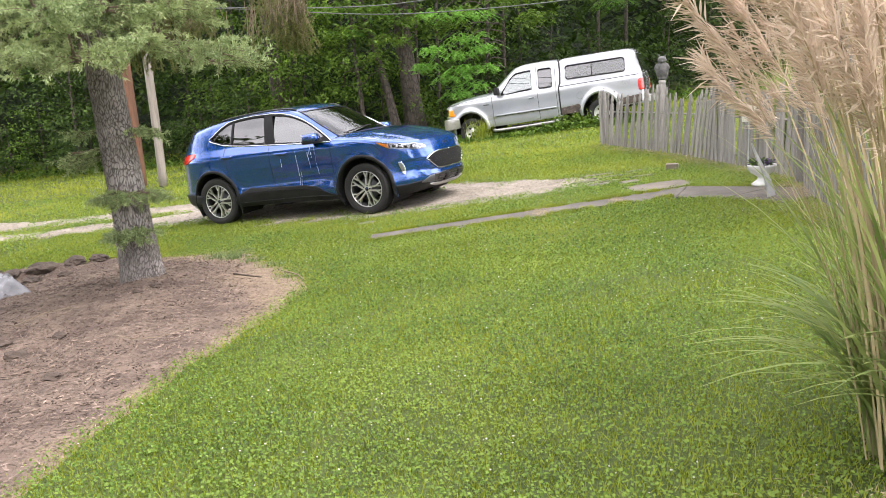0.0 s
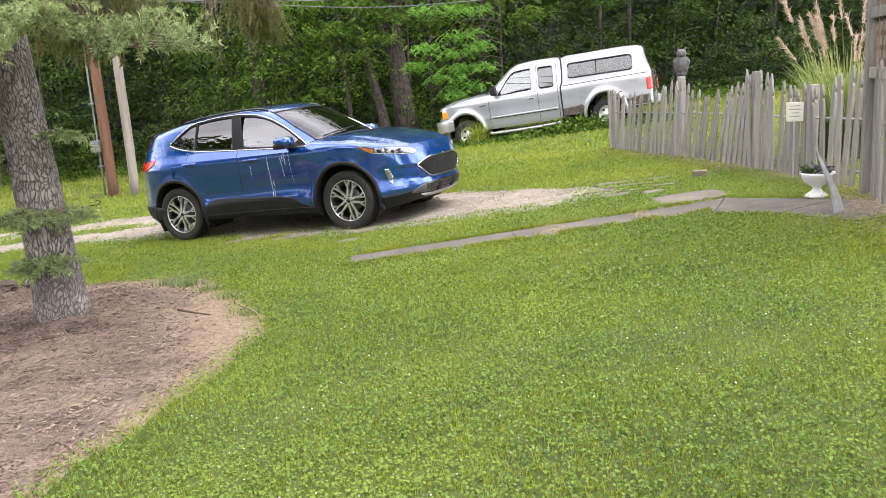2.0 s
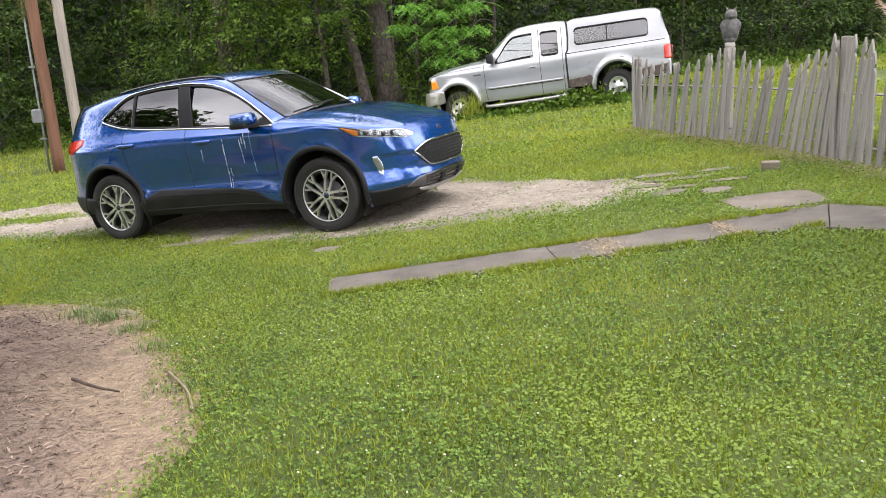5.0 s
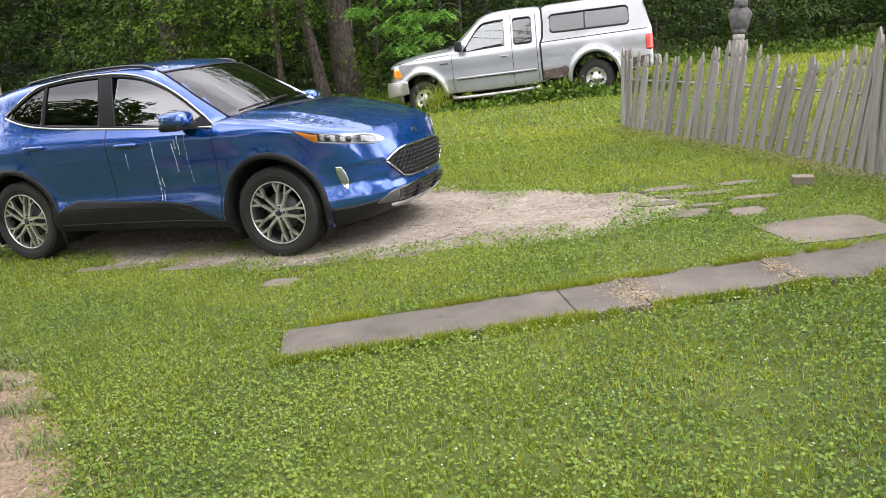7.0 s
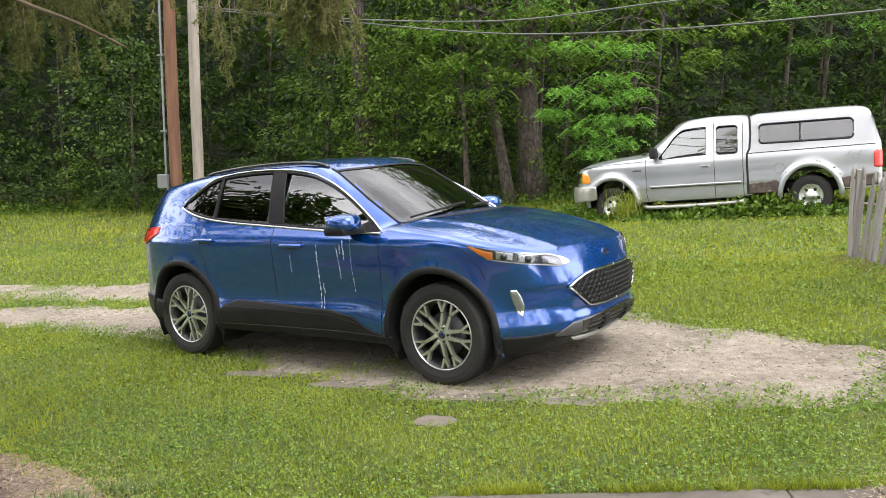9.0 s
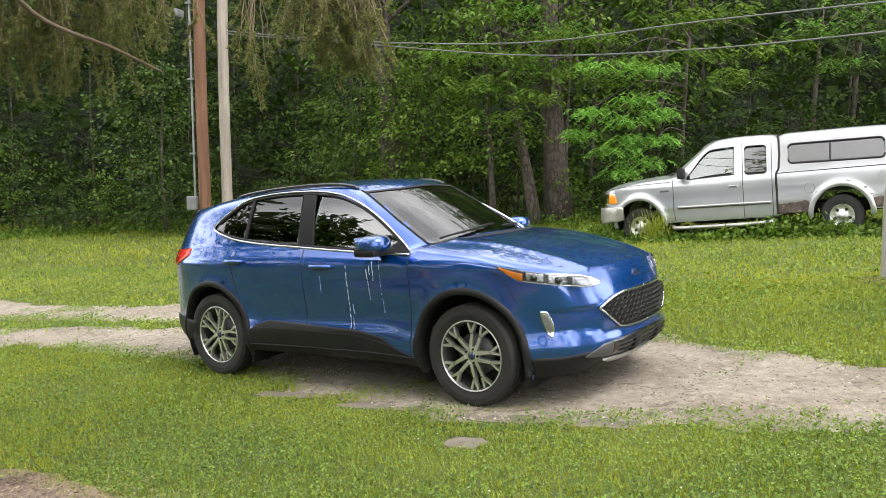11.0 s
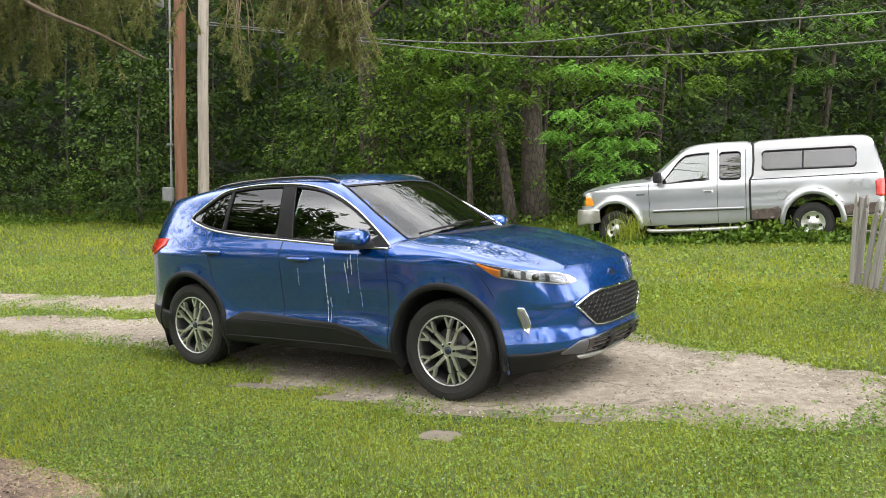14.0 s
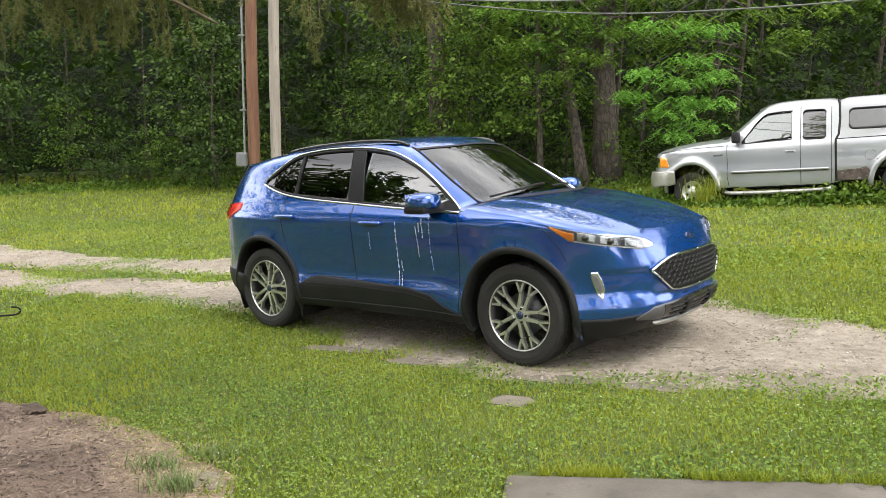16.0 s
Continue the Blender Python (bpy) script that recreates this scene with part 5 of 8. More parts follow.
# bird droppings run down the front door
rd = np.random.default_rng(4)
for x0, z0, z1, w in ((0.262, 1.005, 0.49, 0.0055), (0.30, 0.70, 0.62, 0.004), (0.53, 1.03, 0.88, 0.005), (0.47, 0.98, 0.74, 0.004), (0.60, 1.04, 0.64, 0.002), (-0.02, 0.92, 0.78, 0.003), (0.50, 1.0, 0.93, 0.006), (0.285, 0.60, 0.48, 0.004)):
    n = 40
    z = np.linspace(z0, z1, n)
    wob = x0 + np.cumsum(rd.normal(0, 0.0012, n))
    ww = w * np.clip(rd.uniform(-0.35, 1.3, n), 0.05, 1.2)
    u = S.ux(wob)
    p, nn = S.wall(u, z), S.wall_normal(u, z)
    a, b = p + nn * 0.0025, p + nn * 0.0025
    a[:, 0] -= ww
    b[:, 0] += ww
    v = np.concatenate([a, b]) * np.array([1, -1, 1])
    mesh_of("dropping_streak", v, np.array([(k, k + 1, k + 1 + n, k + n) for k in range(n - 1)]), M["dropping"], False, suv, "white bird-dropping streak")


# ---- the silver pickup with a cap over its bed ----
tk_side = table((0.25, 0.12), (0.36, 0.045), (0.46, 0.012), (0.60, 0.006), (0.66, 0.0), (0.80, 0.004), (0.95, 0.002), (1.06, 0.010), (1.11, 0.028), (1.16, 0.05), (1.30, 0.085), (1.50, 0.14), (1.64, 0.185), (1.74, 0.24), (1.85, 0.34), (2.1, 0.6))
tk_nose = table((0.2, 0.25), (0.38, 0.10), (0.45, 0.04), (0.60, 0.03), (0.75, 0.05), (0.9, 0.06), (1.0, 0.08), (1.08, 0.14), (1.2, 0.3))
tk_tail = table((0.2, 0.1), (0.45, 0.03), (0.8, 0.012), (1.1, 0.015), (1.2, 0.035), (1.6, 0.15), (1.8, 0.22))
tk_roof = table((-3.1, 0.8), (-2.93, 1.02), (-2.91, 1.13), (-2.83, 1.44), (-2.75, 1.68), (-2.68, 1.755), (-2.52, 1.795), (-2.0, 1.815), (-1.4, 1.82), (-0.95, 1.825), (-0.84, 1.81), (-0.78, 1.79), (-0.72, 1.81), (-0.6, 1.835), (-0.1, 1.85), (0.3, 1.835), (0.5, 1.80),
                (0.660, 1.73), (0.900, 1.565), (1.100, 1.425), (1.260, 1.312), (1.340, 1.275), (1.600, 1.255), (1.981, 1.22), (2.303, 1.165), (2.487, 1.11), (2.588, 1.05), (2.643, 0.95), (2.809, 0.5))


def tk_top(x, y):
    q = (y / 0.75) ** 2
    xe = x + (0.16 - 0.08 * smooth(1.2, 1.5, x)) * q * smooth(-0.2, 0.5, x)
    hood = smooth(1.2, 1.4, xe)
    return tk_roof(xe) - (0.035 * q + 0.015 * q * q) * (1 - hood) - 0.035 * q * q * hood


def tk_flank(x, z):
    d = tk_side(z)
    for wx in (-1.763, 1.763):
        rr = np.hypot(x - wx, z - 0.40)
        d = d - 0.030 * np.exp(-((rr - 0.47) / 0.07) ** 2)
    return d


TK = Shell([(2.643, 0), (2.634, 0.35), (2.588, 0.65), (2.478, 0.84), (2.312, 0.935), (2.073, 0.97), (1.500, 0.985), (0.500, 0.99), (-0.6, 0.99), (-1.8, 0.99), (-2.5, 0.987), (-2.80, 0.972), (-2.875, 0.935), (-2.905, 0.86), (-2.915, 0.4), (-2.915, 0)],
           tk_flank, lambda y, z: tk_nose(z), lambda y, z: tk_tail(z), lambda x: 0.40 + 0.04 * smooth(-0.6, -0.9, x) + 0.08 * smooth(2.0, 2.3, x), tk_top, 480)
TK.belt = 1.125
TURN = 13.0
TRUCK = frame_of((3.79, 19.644, 0.265), (0.80, 21.422, -0.130), -0.90, 0.345)
TRUCK = TRUCK @ Matrix.Translation((-0.2, 0.99, 0)) @ pose(0, 0, 0, 0, 0, TURN) @ Matrix.Diagonal((0.938, 1, 1, 1)) @ Matrix.Translation((0.2, -0.99, 0))
truck = thing("pickup_truck", TRUCK, "silver extended-cab pickup with a white bed cap parked on the lawn", "pickup truck")
suv_parent, suv, S = suv, truck, TK
TW = (-1.763, 1.763)
T_SILL = table((-0.1, 1.175), (0.3, 1.16), (0.9, 1.14))
T_HEAD = table((-0.1, 1.632), (0.05, 1.64), (0.34, 1.628), (0.44, 1.60), (0.56, 1.50), (0.70, 1.33), (0.84, 1.168), (0.95, 1.05))


def rounded(x0, x1, z0, z1, z0b, z1b, r, n=30):
    """Lower and upper lines of a window with rounded corners; b-values at x1."""
    xs = x0 + (x1 - x0) * (1 - np.cos(np.linspace(0, np.pi, n))) / 2
    e = np.minimum(xs - x0, x1 - xs)
    cut = np.where(e < r, r - np.sqrt(np.maximum(r * r - (r - e) ** 2, 0)), 0)
    k = (xs - x0) / (x1 - x0)
    return xs, z0 + (z0b - z0) * k + cut, z1 + (z1b - z1) * k - cut


PANES = {"door_window": (None, M["glass_front"]), "rear_window": (rounded(-0.575, -0.205, 1.145, 1.625, 1.15, 1.635, 0.06), M["glass_tint"]),
         "cap_window": (rounded(-2.47, -0.945, 1.245, 1.575, 1.275, 1.60, 0.07), M["cap_glass"])}
xs = np.linspace(-0.025, 0.83, 30)
PANES["door_window"] = ((xs, T_SILL(xs), np.maximum(T_HEAD(xs), T_SILL(xs) + 0.003)), M["glass_front"])
TWS_BASE, TWS_TOP = table((0, 1.27), (0.4, 1.23), (0.7, 1.12), (0.9, 1.0)), table((0, 0.66), (0.4, 0.62), (0.7, 0.52), (0.9, 0.4))


def tws_side(x):
    return np.interp(x, [0.5, 0.8, 1.15], [0.66, 0.73, 0.80])


def tk_open(c, w):
    x, y, z = c[:, 0], c[:, 1], c[:, 2]
    hole = np.zeros(len(x), bool)
    for (px, lo, hi), _ in PANES.values():
        hole |= w & (x > px[0]) & (x < px[-1]) & (z > np.interp(x, px, lo)) & (z < np.interp(x, px, hi))
    for wx in TW:
        hole |= w & (np.hypot(x - wx, z - 0.385) < 0.455) & (y > 0.5)
    return hole | (~w & (x < TWS_BASE(y) - 0.01) & (x > TWS_TOP(y) + 0.01) & (y < tws_side(x) - 0.02))


def tk_panel(x, z, w):
    k = np.zeros(len(x), int)                                             # cab
    k[(x < -0.745) & (z < 1.128)] = 1                                     # bed
    k[(x < -0.80) & (z >= 1.12)] = 2                                      # cap
    k[w & (x > -0.165) & (x < 1.09)] = 3                                  # front door
    k[w & (x > -0.66) & (x <= -0.165)] = 4                                # rear door
    k[~w & (x > 1.27)] = 5                                                # bonnet
    return k


for code, nm, mt in ((0, "cab", "truck_silver"), (1, "bed", "truck_silver"), (2, "bed_cap", "truck_white"), (3, "front_door", "truck_silver"), (4, "rear_door", "truck_silver"), (5, "bonnet", "truck_silver")):
    v, f = S.skin(lambda c, w: ~tk_open(c, w) & (tk_panel(c[:, 0], c[:, 2], w) == code))
    groups = (f[:len(f) // 2], f[len(f) // 2:]) if code in (3, 4) else (f,)
    for ff in groups:
        used = np.unique(ff)
        back = np.zeros(len(v), int)
        back[used] = np.arange(len(used))
        mesh_of(nm, v[used], back[ff], M[mt], True, truck, "white fibreglass bed cap" if code == 2 else "")
for nm, ((px, lo, hi), mt) in PANES.items():
    a, b = [(float(S.ux(x)), float(z)) for x, z in zip(px, lo)], [(float(S.ux(x)), float(z)) for x, z in zip(px, hi)]
    on_side(nm, a, b, -0.008, 0.004, mt, "", 44, 12)
    for ln in (a, b):
        line_on(ln, 0.016 if nm == "cap_window" else 0.011, "window_seal", M["black"], off=-0.002, n=60)
line_on(xz((-1.62, 1.27), (-1.63, 1.57)), 0.012, "window_divider", M["black"], off=0.0)
for pts in ([(1.095, 1.16), (1.09, 0.8), (1.10, 0.6), (1.07, 0.42)], [(-0.165, 1.70), (-0.165, 1.1), (-0.165, 0.41)], [(-0.665, 1.66), (-0.665, 1.1), (-0.66, 0.42)]):
    line_on(xz(*pts), 0.006, "shut_line", M["black"], off=-0.002)
line_on(xz((-0.735, 0.44), (-0.735, 1.12), (-0.78, 1.2), (-0.80, 1.45), (-0.79, 1.70), (-0.77, 1.77)), 0.022, "cab_gap", M["black"], off=-0.010)
line_on(xz((-0.75, 1.125), (-1.8, 1.125), (-2.8, 1.125)), 0.010, "cap_seam", M["black"], off=-0.003)
line_on(xz((1.02, 0.665), (0.4, 0.662), (-0.62, 0.655)), 0.021, "side_moulding", M["truck_silver"], off=0.004)
line_on(xz((1.02, 0.640), (0.4, 0.637), (-0.62, 0.630)), 0.006, "side_moulding", M["rubber"], off=0.010)
line_on(xz((2.35, 1.07), (1.8, 1.115), (1.15, 1.125)), 0.004, "shut_line", M["black"], off=0.0)
on_side("rusty_patch", xz((-0.75, 0.44), (-1.0, 0.44), (-1.27, 0.43)), xz((-0.75, 0.61), (-0.95, 0.625), (-1.1, 0.63), (-1.2, 0.655), (-1.25, 0.62)), 0.004, 0.006, M["rust"], "rusted dark lower bed panel", 30, 10)
on_side("rusty_patch", xz((-2.30, 0.46), (-2.6, 0.46), (-2.82, 0.47)), xz((-2.26, 0.62), (-2.5, 0.64), (-2.82, 0.66)), 0.004, 0.006, M["rust"], "rusted dark lower bed panel", 24, 8)
rr_ = np.random.default_rng(9)
for k in range(26):
    a = math.radians(rr_.uniform(20, 165))
    q = rr_.uniform(0.47, 0.56)
    x, z, w = -1.763 + q * math.cos(a), 0.385 + q * math.sin(a), rr_.uniform(0.008, 0.03)
    mesh_of("paint_chip", *S.patch(xz((x - w, z - w * 0.3), (x + w, z - w * 0.2)), xz((x - w * 0.8, z + w * 0.4), (x + w * 0.7, z + w * 0.3)), 0.003, 0.003, 1, 5, 4), M["rust"], True, truck)
for wx in TW:
    for sd in (-1, 1):
        th = np.radians(np.linspace(-6, 186, 60))
        rings = []
        for rr, off in ((0.452, -0.05), (0.452, 0.008), (0.462, 0.020), (0.50, 0.022), (0.53, 0.012), (0.54, -0.002)):
            x, z = wx + rr * np.cos(th), np.maximum(0.385 + rr * np.sin(th), 0.36)
            rings.append((S.wall(S.ux(x), z) + S.wall_normal(S.ux(x), z) * off) * np.array([1, sd, 1]))
        R = np.stack(rings, 1)
        i, j = np.meshgrid(np.arange(59), np.arange(5), indexing="ij")
        a = (i * 6 + j).ravel()
        mesh_of("wheel_arch_flare", R.reshape(-1, 3), np.stack([a, a + 1, a + 7, a + 6], 1), M["truck_silver"], True, truck)
        th = np.radians(np.linspace(-10, 190, 24))
        v = np.concatenate([np.stack([wx + 0.48 * np.cos(th), np.full(24, sd * y), 0.40 + 0.48 * np.sin(th)], 1) for y in (0.3, 0.94)])
        mesh_of("wheel_housing", v, np.array([(k, k + 1, k + 25, k + 24) for k in range(23)]), M["black"], True, truck)
part("chassis", box_bm(5.0, 0.95, 0.2, (-0.1, 0, 0.5), 0.03), M["black"], truck)
part("chassis", box_bm(1.9, 1.75, 0.1, (0.15, 0, 0.45), 0.03), M["black"], truck)
part("chassis", box_bm(0.55, 1.7, 0.12, (-1.0, 0, 0.5), 0.03), M["black"], truck)


def truck_wheel(x, side):
    hub = Soup().add(*lathe([(0.0, 0.03), (0.18, 0.03), (0.18, -0.02), (0.0, -0.02)], 30)).out("wheel", M["black"], truck, "dark brake hub")
    hub.matrix_local = pose(x, side * 0.82, 0.345, 0, 20 * x, 0 if side < 0 else 180) @ Matrix.Diagonal((0.91, 0.95, 0.91, 1))
    if "truck_wheel" not in MESHES:
        prof = [(0.205, -0.09), (0.23, -0.115), (0.29, -0.13), (0.345, -0.125), (0.372, -0.105), (0.382, -0.07), (0.383, 0.07), (0.372, 0.105), (0.29, 0.12), (0.205, 0.10)]
        t = tyre_mesh("tyre", prof, 0.383, 0.12).out("tyre", M["rubber"], None, soft=False)
        dish = Soup().add(*lathe([(0.214, 0.08), (0.205, 0.0), (0.200, -0.06), (0.208, -0.10), (0.218, -0.104), (0.220, -0.09)], 48))
        dish.add(*lathe([(0.0, -0.10), (0.045, -0.10), (0.052, -0.088), (0.07, -0.070), (0.13, -0.056), (0.17, -0.066), (0.205, -0.082)], 48))
        d = dish.out("rim", M["alloy"], None)
        slots = []
        for k in range(5):
            c = polar(0.135, k * 72 + 20)
            v, f = lathe([(0.0, -0.074), (0.9, -0.072), (1.0, -0.058)], 16)
            dirv = c / np.linalg.norm(c)
            w = np.stack([c[0] + 0.038 * v[:, 0] * dirv[0] - 0.030 * v[:, 2] * dirv[1], v[:, 1], c[1] + 0.038 * v[:, 0] * dirv[1] + 0.030 * v[:, 2] * dirv[0]], 1)
            slots.append(mesh_of("rim_slot", w, f, M["gloss_black"]))
        MESHES["truck_wheel"] = [t, d] + slots
        for o in MESHES["truck_wheel"]:
            o.parent = hub
    else:
        for o in MESHES["truck_wheel"]:
            c = new(o.name.split(".")[0], o.data)
            c.parent = hub


for wx in TW:
    for sd in (1, -1):
        truck_wheel(wx, sd)
# bumpers, lamps, grille
across("front_bumper", [(0, 0.45), (0.6, 0.45), (0.95, 0.46), (1.32, 0.50)], [(0, 0.73), (0.6, 0.735), (0.95, 0.74), (1.32, 0.735)], 0.075, 0.08, M["bumper_grey"], "dull chrome front bumper", 60, 10)
across("grille", yz((0, 0.80), (0.3, 0.80), (0.55, 0.80)), yz((0, 1.0), (0.3, 1.0), (0.55, 0.99)), 0.012, 0.02, M["gloss_black"], "dark front grille", 30, 8)
for sd in (-1, 1):
    lamp = mesh_of("headlight", *S.patch(yz((0.6, 0.80), (0.75, 0.80), (0.86, 0.80)) + [(float(S.ux(2.19)), 0.80)], yz((0.6, 1.0), (0.75, 1.0), (0.86, 0.995)) + [(float(S.ux(2.24)), 0.99)], 0.010, 0.02, sd, 24, 8), M["lens"], True, truck, "clear headlamp")
    mesh_of("reflector", *S.patch(yz((0.62, 0.81), (0.75, 0.81), (0.86, 0.81)), yz((0.62, 0.99), (0.75, 0.99), (0.86, 0.985)), 0.004, 0.02, sd, 16, 6), M["chrome"], True, lamp)
    mesh_of("side_marker", *S.patch(xz((2.36, 0.81), (2.27, 0.805), (2.18, 0.81)), xz((2.36, 0.985), (2.29, 0.985), (2.23, 0.975)), 0.013, 0.01, sd, 14, 6), M["amber"], True, lamp, "amber side marker")
    mesh_of("tail_light", *S.patch(xz((-2.76, 0.76), (-2.83, 0.745), (-2.90, 0.75)), xz((-2.76, 1.0), (-2.83, 1.03), (-2.90, 1.02)), 0.012, 0.02, sd, 16, 10), M["red_lens"], True, truck, "red tail light")
    Soup().tube(spline([(1.14, sd * 0.90, 0.33), (1.05, sd * 0.97, 0.30), (0.3, sd * 0.985, 0.295), (-0.55, sd * 0.975, 0.31), (-0.64, sd * 0.92, 0.345)], 8), 0.035, 8).out("step_bar", M["bumper_grey"], truck, "chrome step bar")
    c = S.wall(float(S.ux(0.0)), 0.97)
    h = mesh_of("door_handle", *S.patch(xz((0.085, 0.938), (-0.085, 0.938)), xz((0.085, 0.985), (-0.085, 0.985)), 0.010, 0.012, sd, 10, 6), M["truck_silver"], True, truck)
    mesh_of("handle_recess", *S.patch(xz((0.06, 0.95), (-0.06, 0.95)), xz((0.06, 0.972), (-0.06, 0.972)), 0.012, 0.004, sd, 8, 4), M["satin_grey"], True, h)
    mesh_of("fender_badge", *S.patch(xz((1.34, 0.955), (1.17, 0.955)), xz((1.34, 0.985), (1.17, 0.985)), 0.006, 0.004, sd, 8, 4), M["satin_grey"], True, truck)
    mir = part("door_mirror", box_bm(0.13, 0.22, 0.19, (0.90, sd * 1.10, 1.255), 0.04), M["black"], truck, "black door mirror")
    part("mirror_arm", box_bm(0.08, 0.16, 0.06, (0.90, sd * 0.97, 1.20), 0.015), M["black"], mir)
    a = np.linspace(0, 2 * np.pi, 24)
    u_, z_ = S.ux(-1.27 + 0.085 * np.cos(a)), 0.84 + 0.085 * np.sin(a)
    p = S.wall(u_, z_) + S.wall_normal(u_, z_) * 0.001
    Soup().tube(p * np.array([1, sd, 1]), 0.003, 5, False).out("fuel_door", M["satin_grey"], truck)
    for x0 in (0.15, -0.42):
        seat = part("seat", box_bm(0.5, 0.6, 0.2, (x0, sd * 0.42, 0.85), 0.05), M["seat"], truck)
        part("backrest", box_bm(0.16, 0.6, 0.6, (x0 - 0.25, sd * 0.42, 1.18), 0.05), M["seat"], seat)
top_patch("windscreen", TWS_BASE, TWS_TOP, lambda x: tws_side(x), -0.004, M["glass_front"], "windscreen glass")
top_patch("cap_rear_window", lambda y: -2.765 + 0 * y, lambda y: -2.885 + 0 * y, lambda x: np.interp(x, [-2.885, -2.765], [0.80, 0.68]), 0.004, M["gloss_black"], "dark rear window of the cap", 30, 12)
top_patch("cowl", lambda y: TWS_BASE(y) + 0.10, lambda y: TWS_BASE(y) + 0.0, lambda x: tws_side(x), 0.002, M["black"], "", 40, 4)
part("dashboard", box_bm(0.4, 1.5, 0.3, (0.9, 0, 1.05), 0.06), M["trim_dark"], truck)
part("cabin_floor", box_bm(2.0, 1.6, 0.06, (0.1, 0, 0.62), 0.01), M["trim_dark"], truck)
part("bed_floor", box_bm(2.1, 1.6, 0.06, (-1.85, 0, 0.8), 0.01), M["trim_dark"], truck)
part("rear_bumper", box_bm(0.12, 1.78, 0.18, (-2.97, 0, 0.53), 0.03), M["bumper_grey"], truck, "dull chrome rear bumper")
# faded off-road lettering on the bedside
fc = bpy.data.curves.new("bed_lettering", "FONT")
fc.body, fc.size, fc.extrude, fc.shear, fc.align_x = "4x4", 0.17, 0.002, 0.35, "CENTER"
tmp = new("bed_lettering", fc)
dg = bpy.context.evaluated_depsgraph_get()
me = bpy.data.meshes.new_from_object(tmp.evaluated_get(dg))
bpy.data.objects.remove(tmp)
me.materials.clear()
me.materials.append(M["letter_grey"])
lt = new("bed_lettering", me)
lt.parent = truck
lt["label"] = "faded grey 4x4 lettering"
lt.matrix_local = Matrix(((-1, 0, 0, -2.43), (0, 0, 1, 0.993), (0, 1, 0, 0.925), (0, 0, 0, 1)))
suv, S = suv_parent, SUV

# ---- leaves ----
def leaf_quads(p, d, length, width, r):
    """Folded leaf quads at points p with directions d; returns verts and faces."""
    n = len(p)
    d = d / (np.linalg.norm(d, axis=1)[:, None] + 1e-9)
    up = r.normal(0, 0.5, (n, 3)) + np.array([0, 0, 1.0])
    s = np.cross(d, up)
    s /= np.linalg.norm(s, axis=1)[:, None] + 1e-9
    nn = np.cross(s, d)
    L, W = length * r.uniform(0.7, 1.25, n)[:, None], width * r.uniform(0.75, 1.2, n)[:, None]
    v = np.stack([p, p + d * L * 0.45 + s * W / 2 - nn * W * 0.12, p + d * L - nn * L * 0.15, p + d * L * 0.45 - s * W / 2 - nn * W * 0.12], 1)
    return v.reshape(-1, 3), np.arange(4 * n).reshape(n, 4)


def sprays(r, centres, outward, n_each, reach, size, flat=0.17, droop=0.4):
    """Leaf points in fans round spray centres."""
    k = len(centres)
    c = np.repeat(centres, n_each, 0)
    o = np.repeat(outward, n_each, 0)
    rad = reach * np.sqrt(r.uniform(0, 1, (k * n_each, 1))) * r.uniform(0.5, 1.2, (k * n_each, 1))
    th = r.uniform(0, 2 * np.pi, (k * n_each, 1))
    off = np.concatenate([np.cos(th) * rad, np.sin(th) * rad, r.normal(0, flat, (k * n_each, 1)) * reach], 1)
    off[:, 2] -= droop * (rad[:, 0] ** 2) / reach
    p = c + off
    d = off * np.array([1, 1, 0.3]) / reach + 0.6 * o + r.normal(0, 0.45, p.shape)
    d[:, 2] -= 0.25
    return p, d


def trunk_soup(soup, base, top, r0, r1, bend, r, n=14, sides=10):
    t = np.linspace(0, 1, n)[:, None]
    p = np.array(base) + (np.array(top) - np.array(base)) * t
    p[:, :2] += bend * np.sin(np.pi * t * 1.3) * np.array([[math.cos(bend * 40), math.sin(bend * 40)]])
    rad = r0 + (r1 - r0) * t[:, 0] + 0.35 * r0 * np.exp(-t[:, 0] * 16)
    soup.tube(p, rad * r.uniform(0.93, 1.07, n), sides)
    return p


def front_biased(r, n):
    """Directions round a trunk, most of them towards the lawn."""
    return np.where(r.uniform(0, 1, n) < 0.62, r.normal(-np.pi / 2, 0.85, n), r.uniform(0, 2 * np.pi, n))


